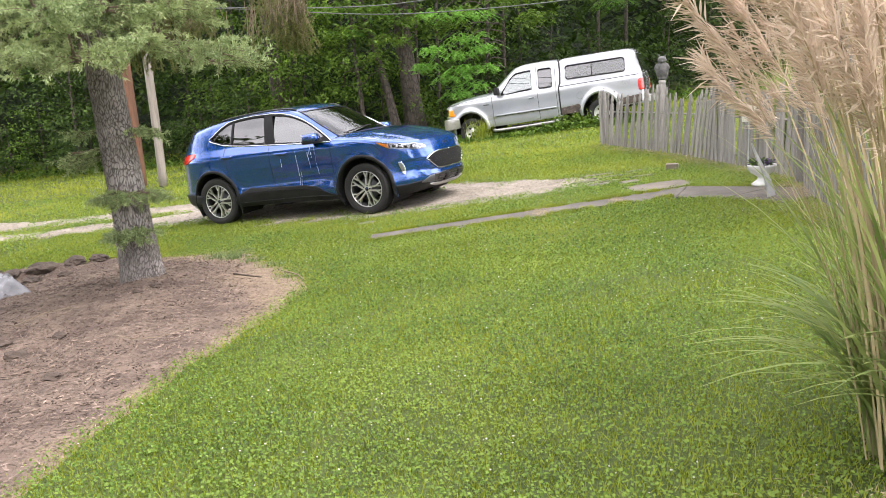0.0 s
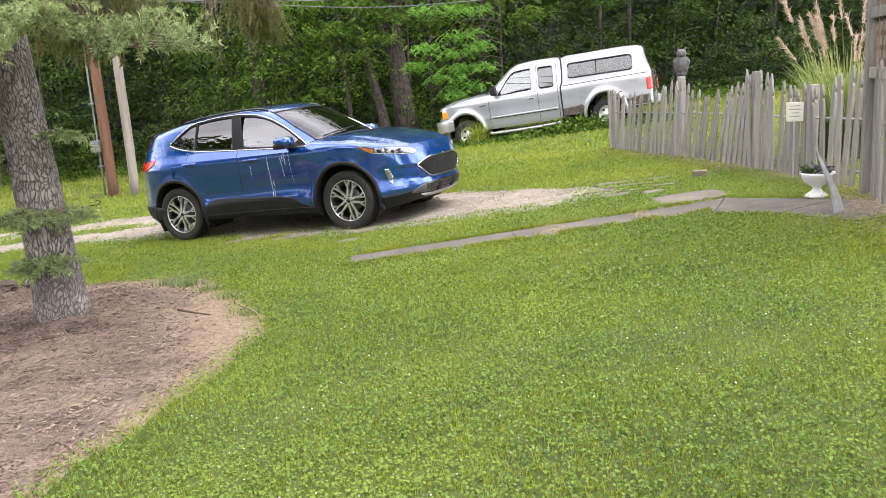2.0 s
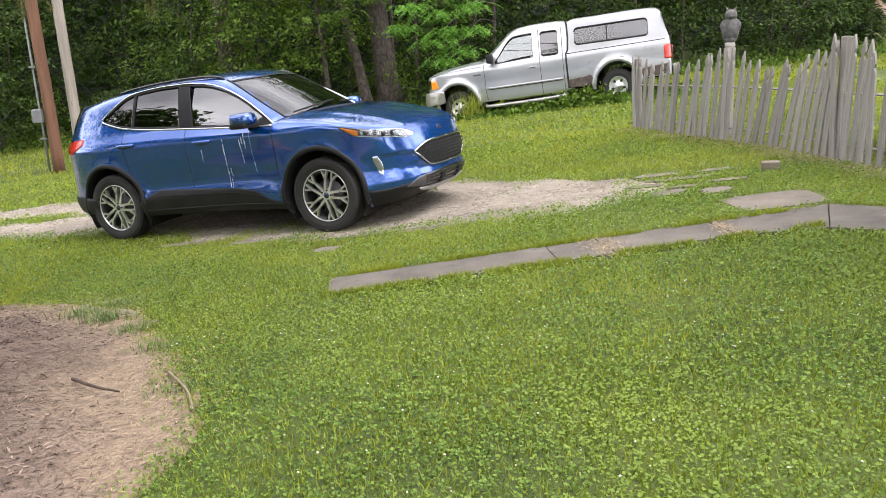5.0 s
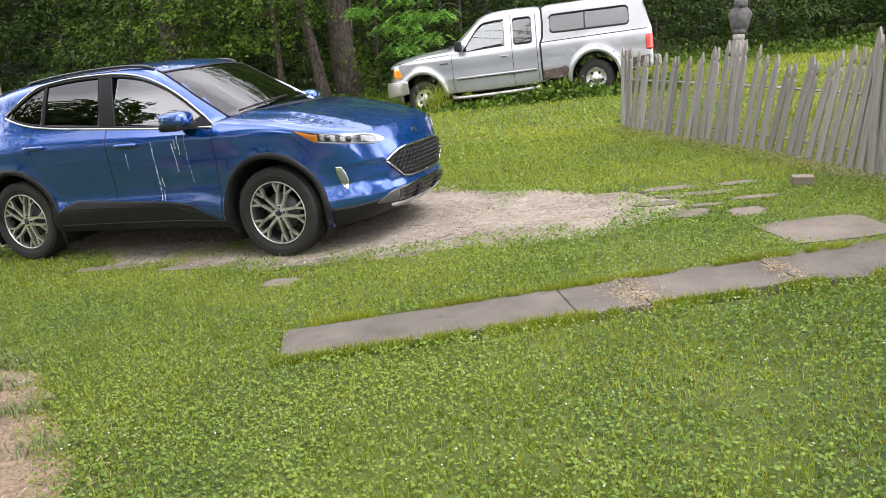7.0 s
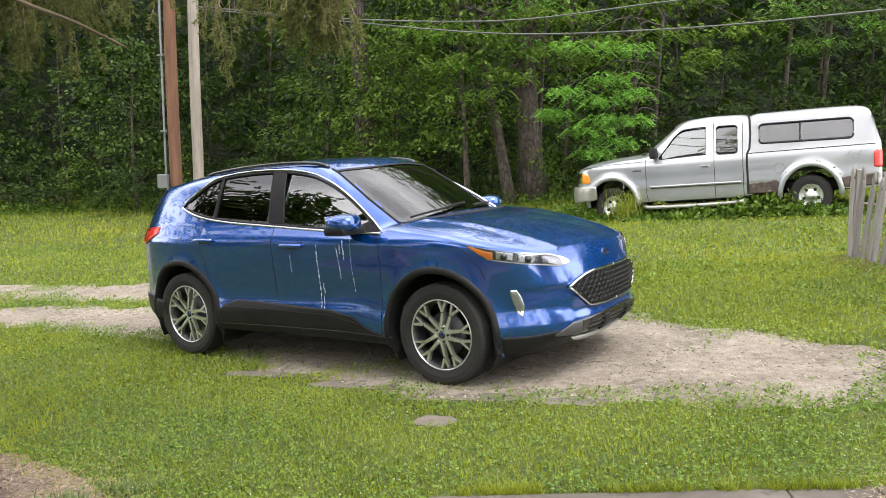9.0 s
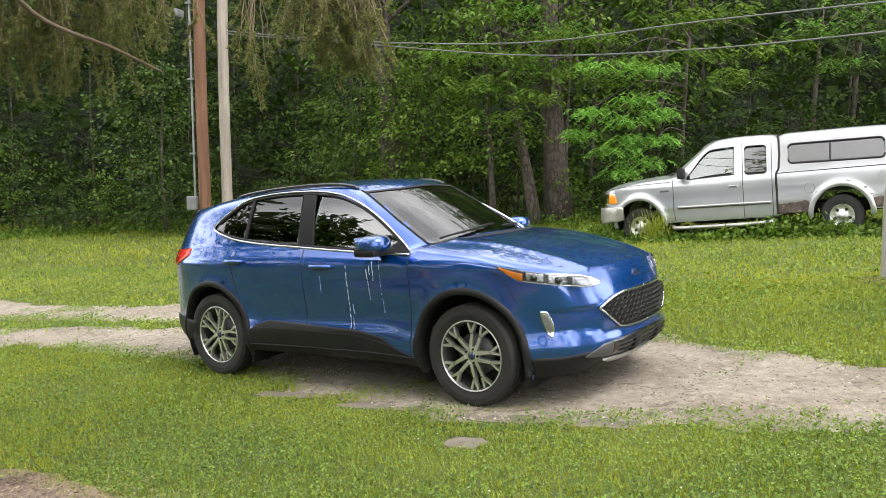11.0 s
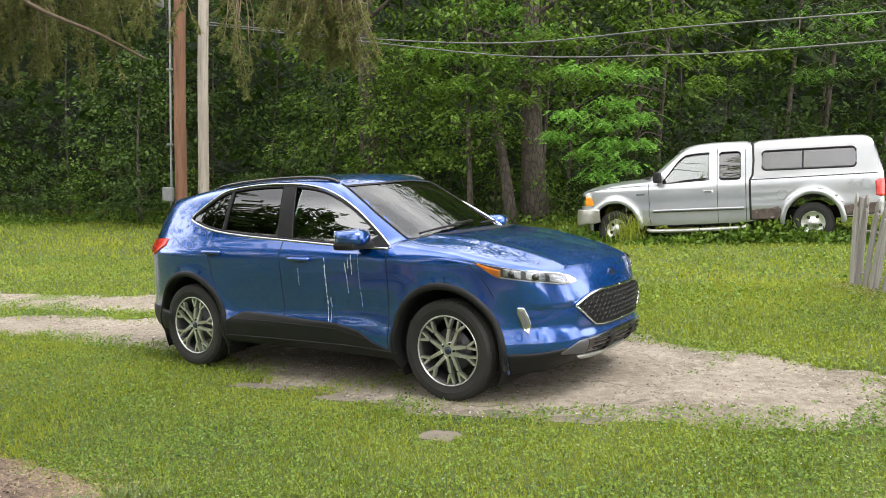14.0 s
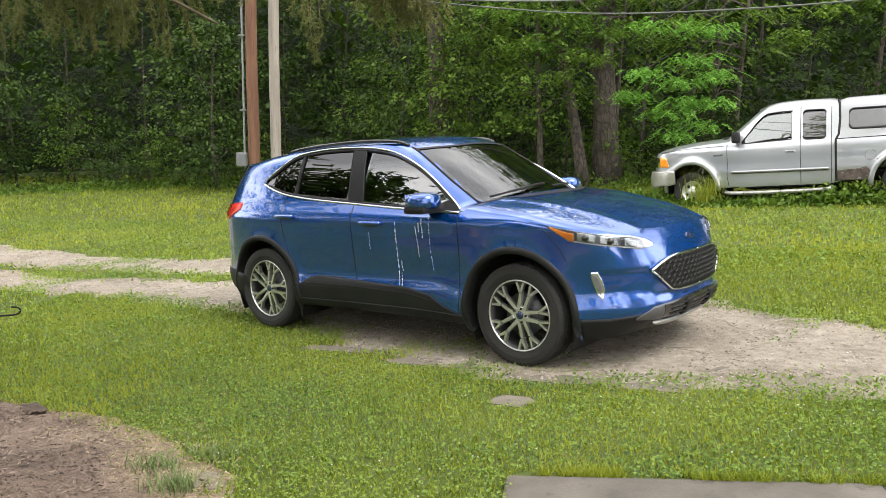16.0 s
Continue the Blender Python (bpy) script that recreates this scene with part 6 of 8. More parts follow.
def woods_tree(x, y, h, spread, n_sprays, n_each, leaf, label, seed, trunk_r=0.2, low=1.2, leaf_len=0.13, lean=(0, 0), reach=0.75, stem=1.0, name="tree", top_share=0.3):
    r = np.random.default_rng(seed)
    z = float(land(x, y)) - 0.1
    t = thing(name, pose(x, y, z), label, "tree" if name == "tree" else "shrub", "trees at the wood's edge" if name == "tree" else "undergrowth shrubs")
    s = Soup()
    spine = trunk_soup(s, (0, 0, 0), (lean[0], lean[1], h * stem), trunk_r, trunk_r * 0.35, 0.02 * h, r)
    az, zz = front_biased(r, n_sprays), low + (min(h, 8.5) - low) * r.uniform(0, 1, n_sprays) ** 0.9
    hi = r.uniform(0, 1, n_sprays) < top_share
    zz = np.where(hi & (h > 8.5), r.uniform(min(8, h - 0.5), h, n_sprays), zz)
    prof = np.sin(np.pi * np.clip((zz - low * 0.6) / (h * 1.08 - low * 0.6), 0.08, 0.95)) ** 0.5
    rad = spread * prof * r.uniform(0.35, 1.05, n_sprays)
    ax = np.interp(zz, spine[:, 2], spine[:, 0]), np.interp(zz, spine[:, 2], spine[:, 1])
    cen = np.stack([ax[0] + np.cos(az) * rad, ax[1] + np.sin(az) * rad, zz], 1)
    for k in range(0, n_sprays, max(1, n_sprays // 10)):
        i = int(np.argmin(np.abs(spine[:, 2] - max(0.3, zz[k] - 0.45 * rad[k]))))
        mid = (spine[i] + cen[k]) / 2 + np.array([0, 0, 0.12 * rad[k]])
        s.tube(spline([spine[i], mid, cen[k]], 3), np.linspace(trunk_r * 0.26, 0.012, 7), 5, False)
    s.out("trunk", M["bark"], t)
    out = np.stack([np.cos(az), np.sin(az), 0 * az], 1)
    p, d = sprays(r, cen, out, n_each, reach, leaf_len, 0.4 if leaf_len > 0.3 else 0.17)
    v, f = leaf_quads(p, d, leaf_len, leaf_len * 0.55, r)
    mesh_of("crown", v, f, leaf, False, t)
    return t


def wood_edge(x):
    """y of the wood's front along x."""
    return np.interp(x, [-45, -26, -18.4, -15, -8, -2.3, 3, 8, 14, 24, 50], [22, 26, 29.6, 31.3, 29.2, 26.6, 25.2, 25.5, 25.5, 24, 20])



# added sheet behind the trees; its near-black green stands in for the wood's shade
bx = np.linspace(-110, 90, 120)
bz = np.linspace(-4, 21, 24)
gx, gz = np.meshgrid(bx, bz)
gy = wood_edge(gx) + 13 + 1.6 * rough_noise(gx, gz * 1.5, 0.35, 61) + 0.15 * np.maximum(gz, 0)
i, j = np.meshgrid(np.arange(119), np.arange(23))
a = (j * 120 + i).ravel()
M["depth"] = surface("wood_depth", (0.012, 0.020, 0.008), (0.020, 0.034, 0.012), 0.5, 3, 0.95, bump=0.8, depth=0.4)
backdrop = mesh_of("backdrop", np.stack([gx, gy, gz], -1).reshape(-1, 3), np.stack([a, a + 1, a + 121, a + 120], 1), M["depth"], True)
tagged(backdrop, "dark backdrop sheet behind the trees, coloured to stand in for the wood's shade", "woods", kind="structure")


r0 = np.random.default_rng(5)
k = 0
for x in np.arange(-36, 28, 2.3):                       # rank of tall trees along the edge
    k += 1
    xx = x + r0.uniform(-0.7, 0.7)
    # towards both ends of the rank the dark leaf colour stands in for shade
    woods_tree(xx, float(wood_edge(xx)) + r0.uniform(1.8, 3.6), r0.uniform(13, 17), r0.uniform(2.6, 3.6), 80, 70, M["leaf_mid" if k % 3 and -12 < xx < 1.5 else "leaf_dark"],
               "tall broadleaf tree with dense green foliage", 100 + k, r0.uniform(0.03, 0.055), 0.5, 0.17, (r0.uniform(-0.6, 0.6), 0), top_share=0.42)
for x in np.arange(-32, 24, 1.25):                      # undergrowth that skirts the lawn
    k += 1
    xx = x + r0.uniform(-0.5, 0.5)
    # most shrubs, and all right of x = 2, take the dark leaf colour
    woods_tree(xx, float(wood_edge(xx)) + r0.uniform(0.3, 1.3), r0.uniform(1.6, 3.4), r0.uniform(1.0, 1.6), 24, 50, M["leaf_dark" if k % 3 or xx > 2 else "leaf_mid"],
               "dense dark green undergrowth shrub at the wood's edge", 300 + k, 0.035, 0.12, 0.115, reach=0.5, name="shrub")
# trees that stand out: grey trunks and a bright locust over the pickup
woods_tree(-0.98, 26.2, 13, 2.6, 70, 40, M["leaf_mid"], "tall tree with a thick furrowed grey-brown trunk", 901, 0.30, 3.2, 0.16, (-0.5, 0.2))
woods_tree(-1.50, 25.75, 9, 1.6, 26, 30, M["leaf_mid"], "slim leaning tree with a grey-brown trunk", 902, 0.14, 3.4, 0.15, (-2.2, 0.1))
woods_tree(-2.48, 25.15, 6, 1.3, 46, 40, M["leaf_mid"], "small crooked tree with pale green leaves", 903, 0.075, 1.7, 0.13, (-0.35, -0.2), reach=0.5)
woods_tree(-5.25, 26.6, 14, 2.4, 60, 40, M["leaf_dark"], "tall tree with a dark thick trunk among vines", 904, 0.27, 5.6, 0.17, (-0.9, 0))
woods_tree(-5.0, 26.6, 5, 1.5, 60, 40, M["leaf_mid"], "young broadleaf tree with pale leaves at the wood's edge", 905, 0.05, 0.9, 0.13, (0.2, -0.3), reach=0.55)
woods_tree(-4.6, 26.9, 4.4, 1.5, 60, 40, M["leaf_mid"], "leafy young tree wound with vines", 907, 0.05, 0.5, 0.13, (0.2, -0.3), reach=0.55)
woods_tree(-6.6, 27.4, 4.2, 1.6, 60, 40, M["leaf_dark"], "leafy dark young tree wound with vines", 908, 0.05, 0.4, 0.13, (0.2, -0.3), reach=0.55)
woods_tree(-13.5, 29.6, 5.5, 2.0, 80, 40, M["leaf_dark"], "broad dark shrub-like tree at the wood's edge", 906, 0.06, 0.4, 0.15, (0, 0), reach=0.6)


def locust(x, y, boughs, label, seed, n_fronds, leaf="leaf_bright", size=1.0):
    """A tree whose boughs carry pinnate fronds of small paired leaflets."""
    r = np.random.default_rng(seed)
    z = float(land(x, y))
    t = thing("tree", pose(x, y, z - 0.1), label, "tree", "trees at the wood's edge")
    s = Soup()
    trunk_soup(s, (0, 0, 0), (0.2, 0.1, 8), 0.06, 0.03, 0.1, r)
    P, D = [], []
    for bx, by, bz, reach in boughs:
        tip = np.array([bx - x, by - y, bz - z])
        root = np.array([0.05, 0.02, max(1.5, tip[2] + 0.6)])
        s.tube(spline([root, (root + tip) / 2 + np.array([0, 0, 0.35]), tip], 6), np.linspace(0.022, 0.006, 13), 6, False)
        for _ in range(n_fronds):
            c = tip + np.clip(r.normal(0, 1, 3), -1.8, 1.8) * np.array([reach, reach * 0.8, reach * 0.22])
            a = r.uniform(0, 2 * np.pi)
            d = np.array([math.cos(a), math.sin(a) - 0.35, -0.12 - 0.3 * r.random()])
            d /= np.linalg.norm(d)
            sd = np.cross(d, [0, 0, 1])
            sd /= np.linalg.norm(sd)
            ln = r.uniform(0.22, 0.36)
            for q in np.linspace(0.12, 1, 9):
                for sg in (-1, 1):
                    P.append(c + d * ln * q + np.array([0, 0, -0.10 * q * q]))
                    D.append(sg * sd + 0.45 * d + np.array([0, 0, -0.15]))
    s.out("trunk", M["bark"], t)
    v, f = leaf_quads(np.array(P), np.array(D), 0.062 * size, 0.034 * size, r)
    mesh_of("crown", v, f, M[leaf], False, t)


locust(1.9, 26.0, [(-0.50, 23.4, 1.78, 0.20), (0.33, 23.35, 2.03, 0.26), (1.13, 23.3, 2.2, 0.22), (0.25, 23.35, 1.45, 0.26), (0.85, 23.3, 1.2, 0.24), (0.42, 23.35, 0.98, 0.20), (1.15, 23.3, 1.68, 0.22), (-0.25, 23.4, 2.25, 0.24), (0.68, 23.4, 2.5, 0.26), (0.6, 23.3, 1.65, 0.2), (0.9, 23.5, 3.1, 0.3), (0.0, 23.6, 3.2, 0.34)],
       "locust tree with bright green pinnate foliage hanging low", 31, 46)
locust(-0.2, 27.2, [(-2.6, 24.8, 2.9, 0.4), (-1.8, 24.9, 3.4, 0.45), (-3.2, 25.0, 3.6, 0.45), (-1.0, 24.9, 4.2, 0.45), (-2.3, 24.9, 4.6, 0.5)], "locust tree with fresh green pinnate foliage", 32, 40)
locust(5.8, 26.5, [(4.6, 24.6, 4.0, 0.45), (5.4, 24.6, 4.5, 0.5), (6.3, 24.5, 3.8, 0.4), (7.6, 24.3, 4.2, 0.5), (5.0, 24.7, 3.3, 0.25)], "locust tree with green foliage above the pickup", 33, 40)

for k, (label, seed, spots) in enumerate((("tree with mid-green pinnate leaves before grey trunks", 41, [(-1.45, 24.2, 2.6), (-0.75, 24.3, 3.1), (-0.2, 24.3, 3.9), (-2.0, 24.2, 3.5), (-1.1, 24.3, 3.9), (-2.8, 24.0, 2.9), (-3.2, 23.9, 3.6), (-2.2, 24.1, 2.2)]),
                                          ("leafy tree with layered mid-green foliage by the pickup", 42, [(0.8, 24.2, 3.3), (0.1, 24.2, 2.9), (1.9, 24.1, 3.5), (2.6, 24.0, 3.0), (3.5, 23.9, 3.6), (1.4, 24.2, 4.2), (2.4, 24.1, 4.3)]),
                                          ("leafy tree with layered foliage above the pickup's cap", 43, [(4.3, 23.7, 3.9), (4.8, 23.6, 3.2), (5.5, 23.4, 3.8), (5.0, 23.8, 4.6), (6.3, 23.3, 3.5), (6.8, 23.4, 4.3)]))):
    locust(spots[0][0] + 0.6, 26.4, [(x, y, z, 0.42) for x, y, z in spots], label, seed, 42, "leaf_mid" if k < 2 else "leaf_dark", 1.25)

# deep wood leaves; the dark leaf colour stands in for shade between the trees
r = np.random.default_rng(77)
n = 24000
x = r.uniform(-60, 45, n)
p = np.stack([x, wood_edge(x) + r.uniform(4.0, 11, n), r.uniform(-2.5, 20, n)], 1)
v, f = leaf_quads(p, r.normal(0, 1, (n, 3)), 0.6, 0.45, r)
tagged(mesh_of("deep_wood", v, f, M["leaf_dark"]), "dense foliage of the deep wood behind, its shade put into the dark leaf colour", "woods", kind="stuff")
# low weeds and vines along the edge and round the pickup
n = 20000
x = r.uniform(-30, 20, n)
y = wood_edge(x) - 0.3 + np.abs(r.normal(0, 0.7, n)) * r.choice([-1, 1], n)
p = np.stack([x, y, land(x, y) + np.abs(r.normal(0, 0.13, n)) + 0.02], 1)
v1, f1 = leaf_quads(p, r.normal(0, 1, (n, 3)) + np.array([0, 0, 0.4]), 0.11, 0.07, r)
n2 = 9000
t = r.uniform(-3.3, 3.2, n2)
side = np.abs(r.normal(0, 0.22, n2)) + 0.82
side = np.where(r.uniform(0, 1, n2) < 0.25, r.uniform(-0.6, 0.8, n2), side)
tx, ty = Vector(TRUCK.col[0][:2]).normalized(), Vector(TRUCK.col[1][:2]).normalized()
px, py = TRUCK.translation.x + t * tx.x + side * ty.x, TRUCK.translation.y + t * tx.y + side * ty.y
tall = 0.05 + 0.09 * np.exp(-((t + 0.9) / 0.9) ** 2) + 0.05 * np.exp(-((t - 2.6) / 0.5) ** 2)
p = np.stack([px, py, land(px, py) + np.abs(r.normal(0, 1, n2)) * tall], 1)
v2, f2 = leaf_quads(p, r.normal(0, 1, (n2, 3)) + np.array([0, 0, 0.4]), 0.10, 0.065, r)
tagged(mesh_of("edge_weeds", np.concatenate([v1, v2]), np.concatenate([f1, f2 + len(v1)]), M["leaf_mid"]), "low leafy weeds along the wood's edge and under the pickup", "weeds", kind="stuff")
# trees on the far side of the garden, seen mirrored in glass and paint
for k, x in enumerate(np.arange(-26, 30, 5.5)):
    woods_tree(x + r0.uniform(-1, 1), -13 + r0.uniform(-2, 2), r0.uniform(8, 11), 3.4, 70, 24, M["leaf_dark"], "broadleaf tree behind the garden", 500 + k, 0.2, 1.5, 0.34, reach=0.95)


for k, (x, y, h) in enumerate(((-13.5, 4.2, 7.8), (-15, 8.2, 9.2), (-16, 0.5, 8.2), (-17, -3, 9), (-12.5, -6, 8), (-20, 6.5, 10.0), (-17.5, 11.5, 10.5), (11.5, 1.0, 12))):
    woods_tree(x, y, h, 3.6, 100, 60, M["leaf_dark"], "broadleaf tree beside the garden", 540 + k, 0.2, 1.5, 0.30, reach=1.0, top_share=0.5)


# ---- grasses ----
def ribbons(base, lean, length, width, bend, r, seg=6):
    """Arching blades as tapered ribbons; all arrays have one row a blade."""
    n = len(base)
    t = np.linspace(0, 1, seg + 1)[None, :, None]
    h = np.stack([np.cos(lean), np.sin(lean), 0 * lean], 1)[:, None, :]
    L = length[:, None, None]
    B = bend[:, None, None]
    out = L * (0.18 * t + B * t ** 2.2)
    up = L * (t - 0.55 * B * t ** 3)
    c = base[:, None, :] + h * out + np.array([0, 0, 1.0]) * up
    s = np.stack([-np.sin(lean), np.cos(lean), 0 * lean], 1)[:, None, :]
    w = width[:, None, None] * (1 - t ** 2.5) * 0.5 + 0.0004
    v = np.stack([c - s * w, c + s * w], 2).reshape(-1, 3)
    k = (seg + 1) * 2
    b = (np.arange(n) * k)[:, None] + (np.arange(seg) * 2)[None, :]
    b = b.ravel()
    return v, np.stack([b, b + 1, b + 3, b + 2], 1), c


def plume_grass(x, y, n_blade, n_stalk, height, radius, label, seed, tilt=0.0):
    r = np.random.default_rng(seed)
    z = float(land(x, y))
    t = thing("ornamental_grass", pose(x, y, z), label, "ornamental grass", "plumed grasses")
    a = r.uniform(0, 2 * np.pi, n_blade)
    q = radius * np.sqrt(r.uniform(0, 1, n_blade)) * 0.5
    base = np.stack([q * np.cos(a), q * np.sin(a), 0 * a], 1)
    v, f, _ = ribbons(base, a + r.normal(0, 0.5, n_blade), height * np.where(np.arange(n_blade) % 5 < 3, r.uniform(0.24, 0.45, n_blade), r.uniform(0.40, 0.75, n_blade)), r.uniform(0.015, 0.027, n_blade), np.where(np.arange(n_blade) % 5 < 3, r.uniform(0.35, 0.85, n_blade), r.uniform(0.05, 0.38, n_blade)), r, 10)
    mesh_of("blades", v, f, M["reed"], True, t)
    a = r.uniform(0, 2 * np.pi, n_stalk)
    q = radius * np.sqrt(r.uniform(0, 1, n_stalk)) * 0.6
    base = np.stack([q * np.cos(a), q * np.sin(a), 0 * a], 1)
    ang = a + r.normal(0, 0.4, n_stalk)
    ln = height * r.uniform(0.72, 1.08, n_stalk)
    bend = r.uniform(0.02, 0.22, n_stalk)
    v, f, c = ribbons(base, ang, ln, np.full(n_stalk, 0.009), bend, r, 8)
    mesh_of("stalks", v, f, M["stalk"], True, t, "dry tan stalks")
    P, D = [], []
    for k in range(n_stalk):
        tip, dirn = c[k, -1], c[k, -1] - c[k, -2]
        dirn = dirn / np.linalg.norm(dirn)
        m = 150
        q = r.uniform(0, 1, m)
        pos = tip - dirn * (0.34 * (1 - q))[:, None] + r.normal(0, 0.004, (m, 3))
        swing = np.array([math.cos(ang[k]), math.sin(ang[k]), 0])
        d = dirn * 0.9 + swing * 0.5 + r.normal(0, 0.42, (m, 3))
        P.append(pos)
        D.append(d)
    v, f = leaf_quads(np.concatenate(P), np.concatenate(D), 0.085, 0.0062, r)
    mesh_of("plumes", v, f, M["plume"], False, t, "feathery pinkish-tan seed plumes")
    return t


plume_grass(1.80, 2.42, 430, 165, 1.95, 0.5, "tall clump of ornamental grass with feathery tan plumes", 51)
plume_grass(5.0, 11.2, 1500, 34, 1.95, 0.62, "clump of ornamental grass behind the picket fence", 52)

# grass tuft that hides the pickup's front wheel
pw = TRUCK @ Vector((1.52, 1.12, 0.0))
n = 190
r = np.random.default_rng(58)
a = r.uniform(0, 2 * np.pi, n)
bx, by = pw.x + r.normal(0, 0.12, n), pw.y + r.normal(0, 0.06, n)
v, f, _ = ribbons(np.stack([bx, by, land(bx, by)], 1), a, r.uniform(0.25, 0.80, n), np.full(n, 0.009), r.uniform(0.05, 0.5, n), r)
tagged(mesh_of("grass_tuft", v, f, M["grass_blade"], True), "tall green grass tuft before the pickup's wheel", "grass tuft", kind="stuff")

# ---- spruce ----
SX, SY = -2.77, 7.43
spruce = thing("spruce", pose(SX, SY, float(land(SX, SY))), "tall spruce with a grey scaly trunk and drooping boughs", "tree")
r = np.random.default_rng(21)
zz = np.linspace(-0.1, 9, 120)
th = np.linspace(0, 2 * np.pi, 48, endpoint=False)
lean_x, lean_y = -0.075, 0.045
rad = (0.176 - 0.012 * zz + 0.075 * np.exp(-np.maximum(zz, 0) * 3.4))[:, None] * (1 + 0.05 * np.cos(5 * th + 1)[None, :] * np.exp(-np.maximum(zz, 0) * 2)[:, None])
tt, hh = np.meshgrid(th, zz)
rad = rad * (1 + 0.035 * rough_noise(tt * 5, hh * 9, 1.0, 71) + 0.02 * rough_noise(tt * 14, hh * 22, 1.0, 72))
v = np.stack([lean_x * hh + rad * np.cos(tt), lean_y * hh + rad * np.sin(tt), hh], -1).reshape(-1, 3)
i, j = np.meshgrid(np.arange(48), np.arange(119))
a0, a1 = (j * 48 + i).ravel(), (j * 48 + (i + 1) % 48).ravel()
mesh_of("trunk", v, np.stack([a0, a1, a1 + 48, a0 + 48], 1), M["spruce_bark"], True, spruce, "grey scaly spruce trunk")


def needles(p0, p1, r, per_m, size):
    """Needle triangles along twig pieces p0 to p1."""
    ln = np.linalg.norm(p1 - p0, axis=1)
    cnt = np.maximum(3, (ln * per_m).astype(int))
    idx = np.repeat(np.arange(len(p0)), cnt)
    t = r.uniform(0, 1, len(idx))[:, None]
    p = p0[idx] * (1 - t) + p1[idx] * t
    d = (p1 - p0)[idx] / ln[idx][:, None]
    out = r.normal(0, 1, (len(idx), 3))
    out -= (out * d).sum(1)[:, None] * d
    out /= np.linalg.norm(out, axis=1)[:, None] + 1e-9
    dirn = 0.75 * d + out
    s = np.cross(dirn, r.normal(0, 1, dirn.shape))
    s /= np.linalg.norm(s, axis=1)[:, None] + 1e-9
    w = size * 0.17
    v = np.stack([p - s * w, p + s * w, p + dirn * size * r.uniform(0.7, 1.2, (len(p), 1))], 1)
    return v.reshape(-1, 3), np.arange(3 * len(p)).reshape(-1, 3)


def bough(az, h0, length, rise, droop, weep, n_twig, r, seg0, seg1, bare, n_hang=3):
    """One spruce bough: a sagging limb, side twigs in a flat fan, twiglets that hang by weep."""
    t = np.linspace(0, 1, 12)[:, None]
    h = np.array([math.cos(az), math.sin(az), 0])
    limb = h * length * t + np.array([0, 0, 1.0]) * (h0 + rise * t - droop * np.sin(t * 2.2) * t + 0.28 * droop * t ** 4)
    limb += np.array([lean_x * h0, lean_y * h0, 0])
    side = np.array([-h[1], h[0], 0])
    low_z = 0.0 if h0 < 1.8 else 3.2 if -0.5 < (az + np.pi) % (2 * np.pi) - np.pi < 2.6 else 2.08
    wood = Soup().tube(limb, np.linspace(0.034, 0.007, 12), 6, False)
    for k in range(n_twig):
        q = r.uniform(0.22, 1.0)
        b = np.array([np.interp(q, t[:, 0], limb[:, c]) for c in range(3)])
        sg = r.choice([-1, 1])
        ln = (0.30 + 0.55 * (1 - q)) * r.uniform(0.6, 1.2) * min(1.0, 0.04 + length / 1.5)
        d = h * 0.75 + side * sg * r.uniform(0.35, 1.0) + np.array([0, 0, r.normal(-0.08, 0.14) - 0.35 * weep])
        d /= np.linalg.norm(d)
        e = b + d * ln + np.array([0, 0, -0.10 * ln - 0.25 * weep * ln])
        mid = (b + e) / 2 + np.array([0, 0, 0.05 * ln])
        wood.tube(np.array([b, mid, e]), [0.0045, 0.0035, 0.002], 4, False)
        if r.uniform() > bare * 0.6:
            seg0 += [mid, (b + mid) / 2]
            seg1 += [e, mid]
        for _ in range(n_hang):
            w = r.uniform(0.15, 1)
            s0 = b * (1 - w) + e * w
            hang = r.uniform(0.07, 0.20) * (1 + 1.9 * weep)
            dd = d * 0.5 + side * r.normal(0, 0.45) + h * r.normal(0.1, 0.3) + np.array([0, 0, -0.15 - 1.7 * weep * r.uniform(0.5, 1)])
            dd /= np.linalg.norm(dd)
            s1 = s0 + dd * hang
            s1[2] = max(s1[2], low_z + r.uniform(0, 0.25))
            wood.tube(np.array([s0, s1]), [0.0024, 0.0014], 3, False)
            if r.uniform() > bare:
                seg0.append(s0 + (s1 - s0) * 0.25)
                seg1.append(s1)
            elif r.uniform() < 0.5:
                seg0.append(s0 + (s1 - s0) * 0.75)
                seg1.append(s1)
    wood.out("bough", M["twig"], spruce)


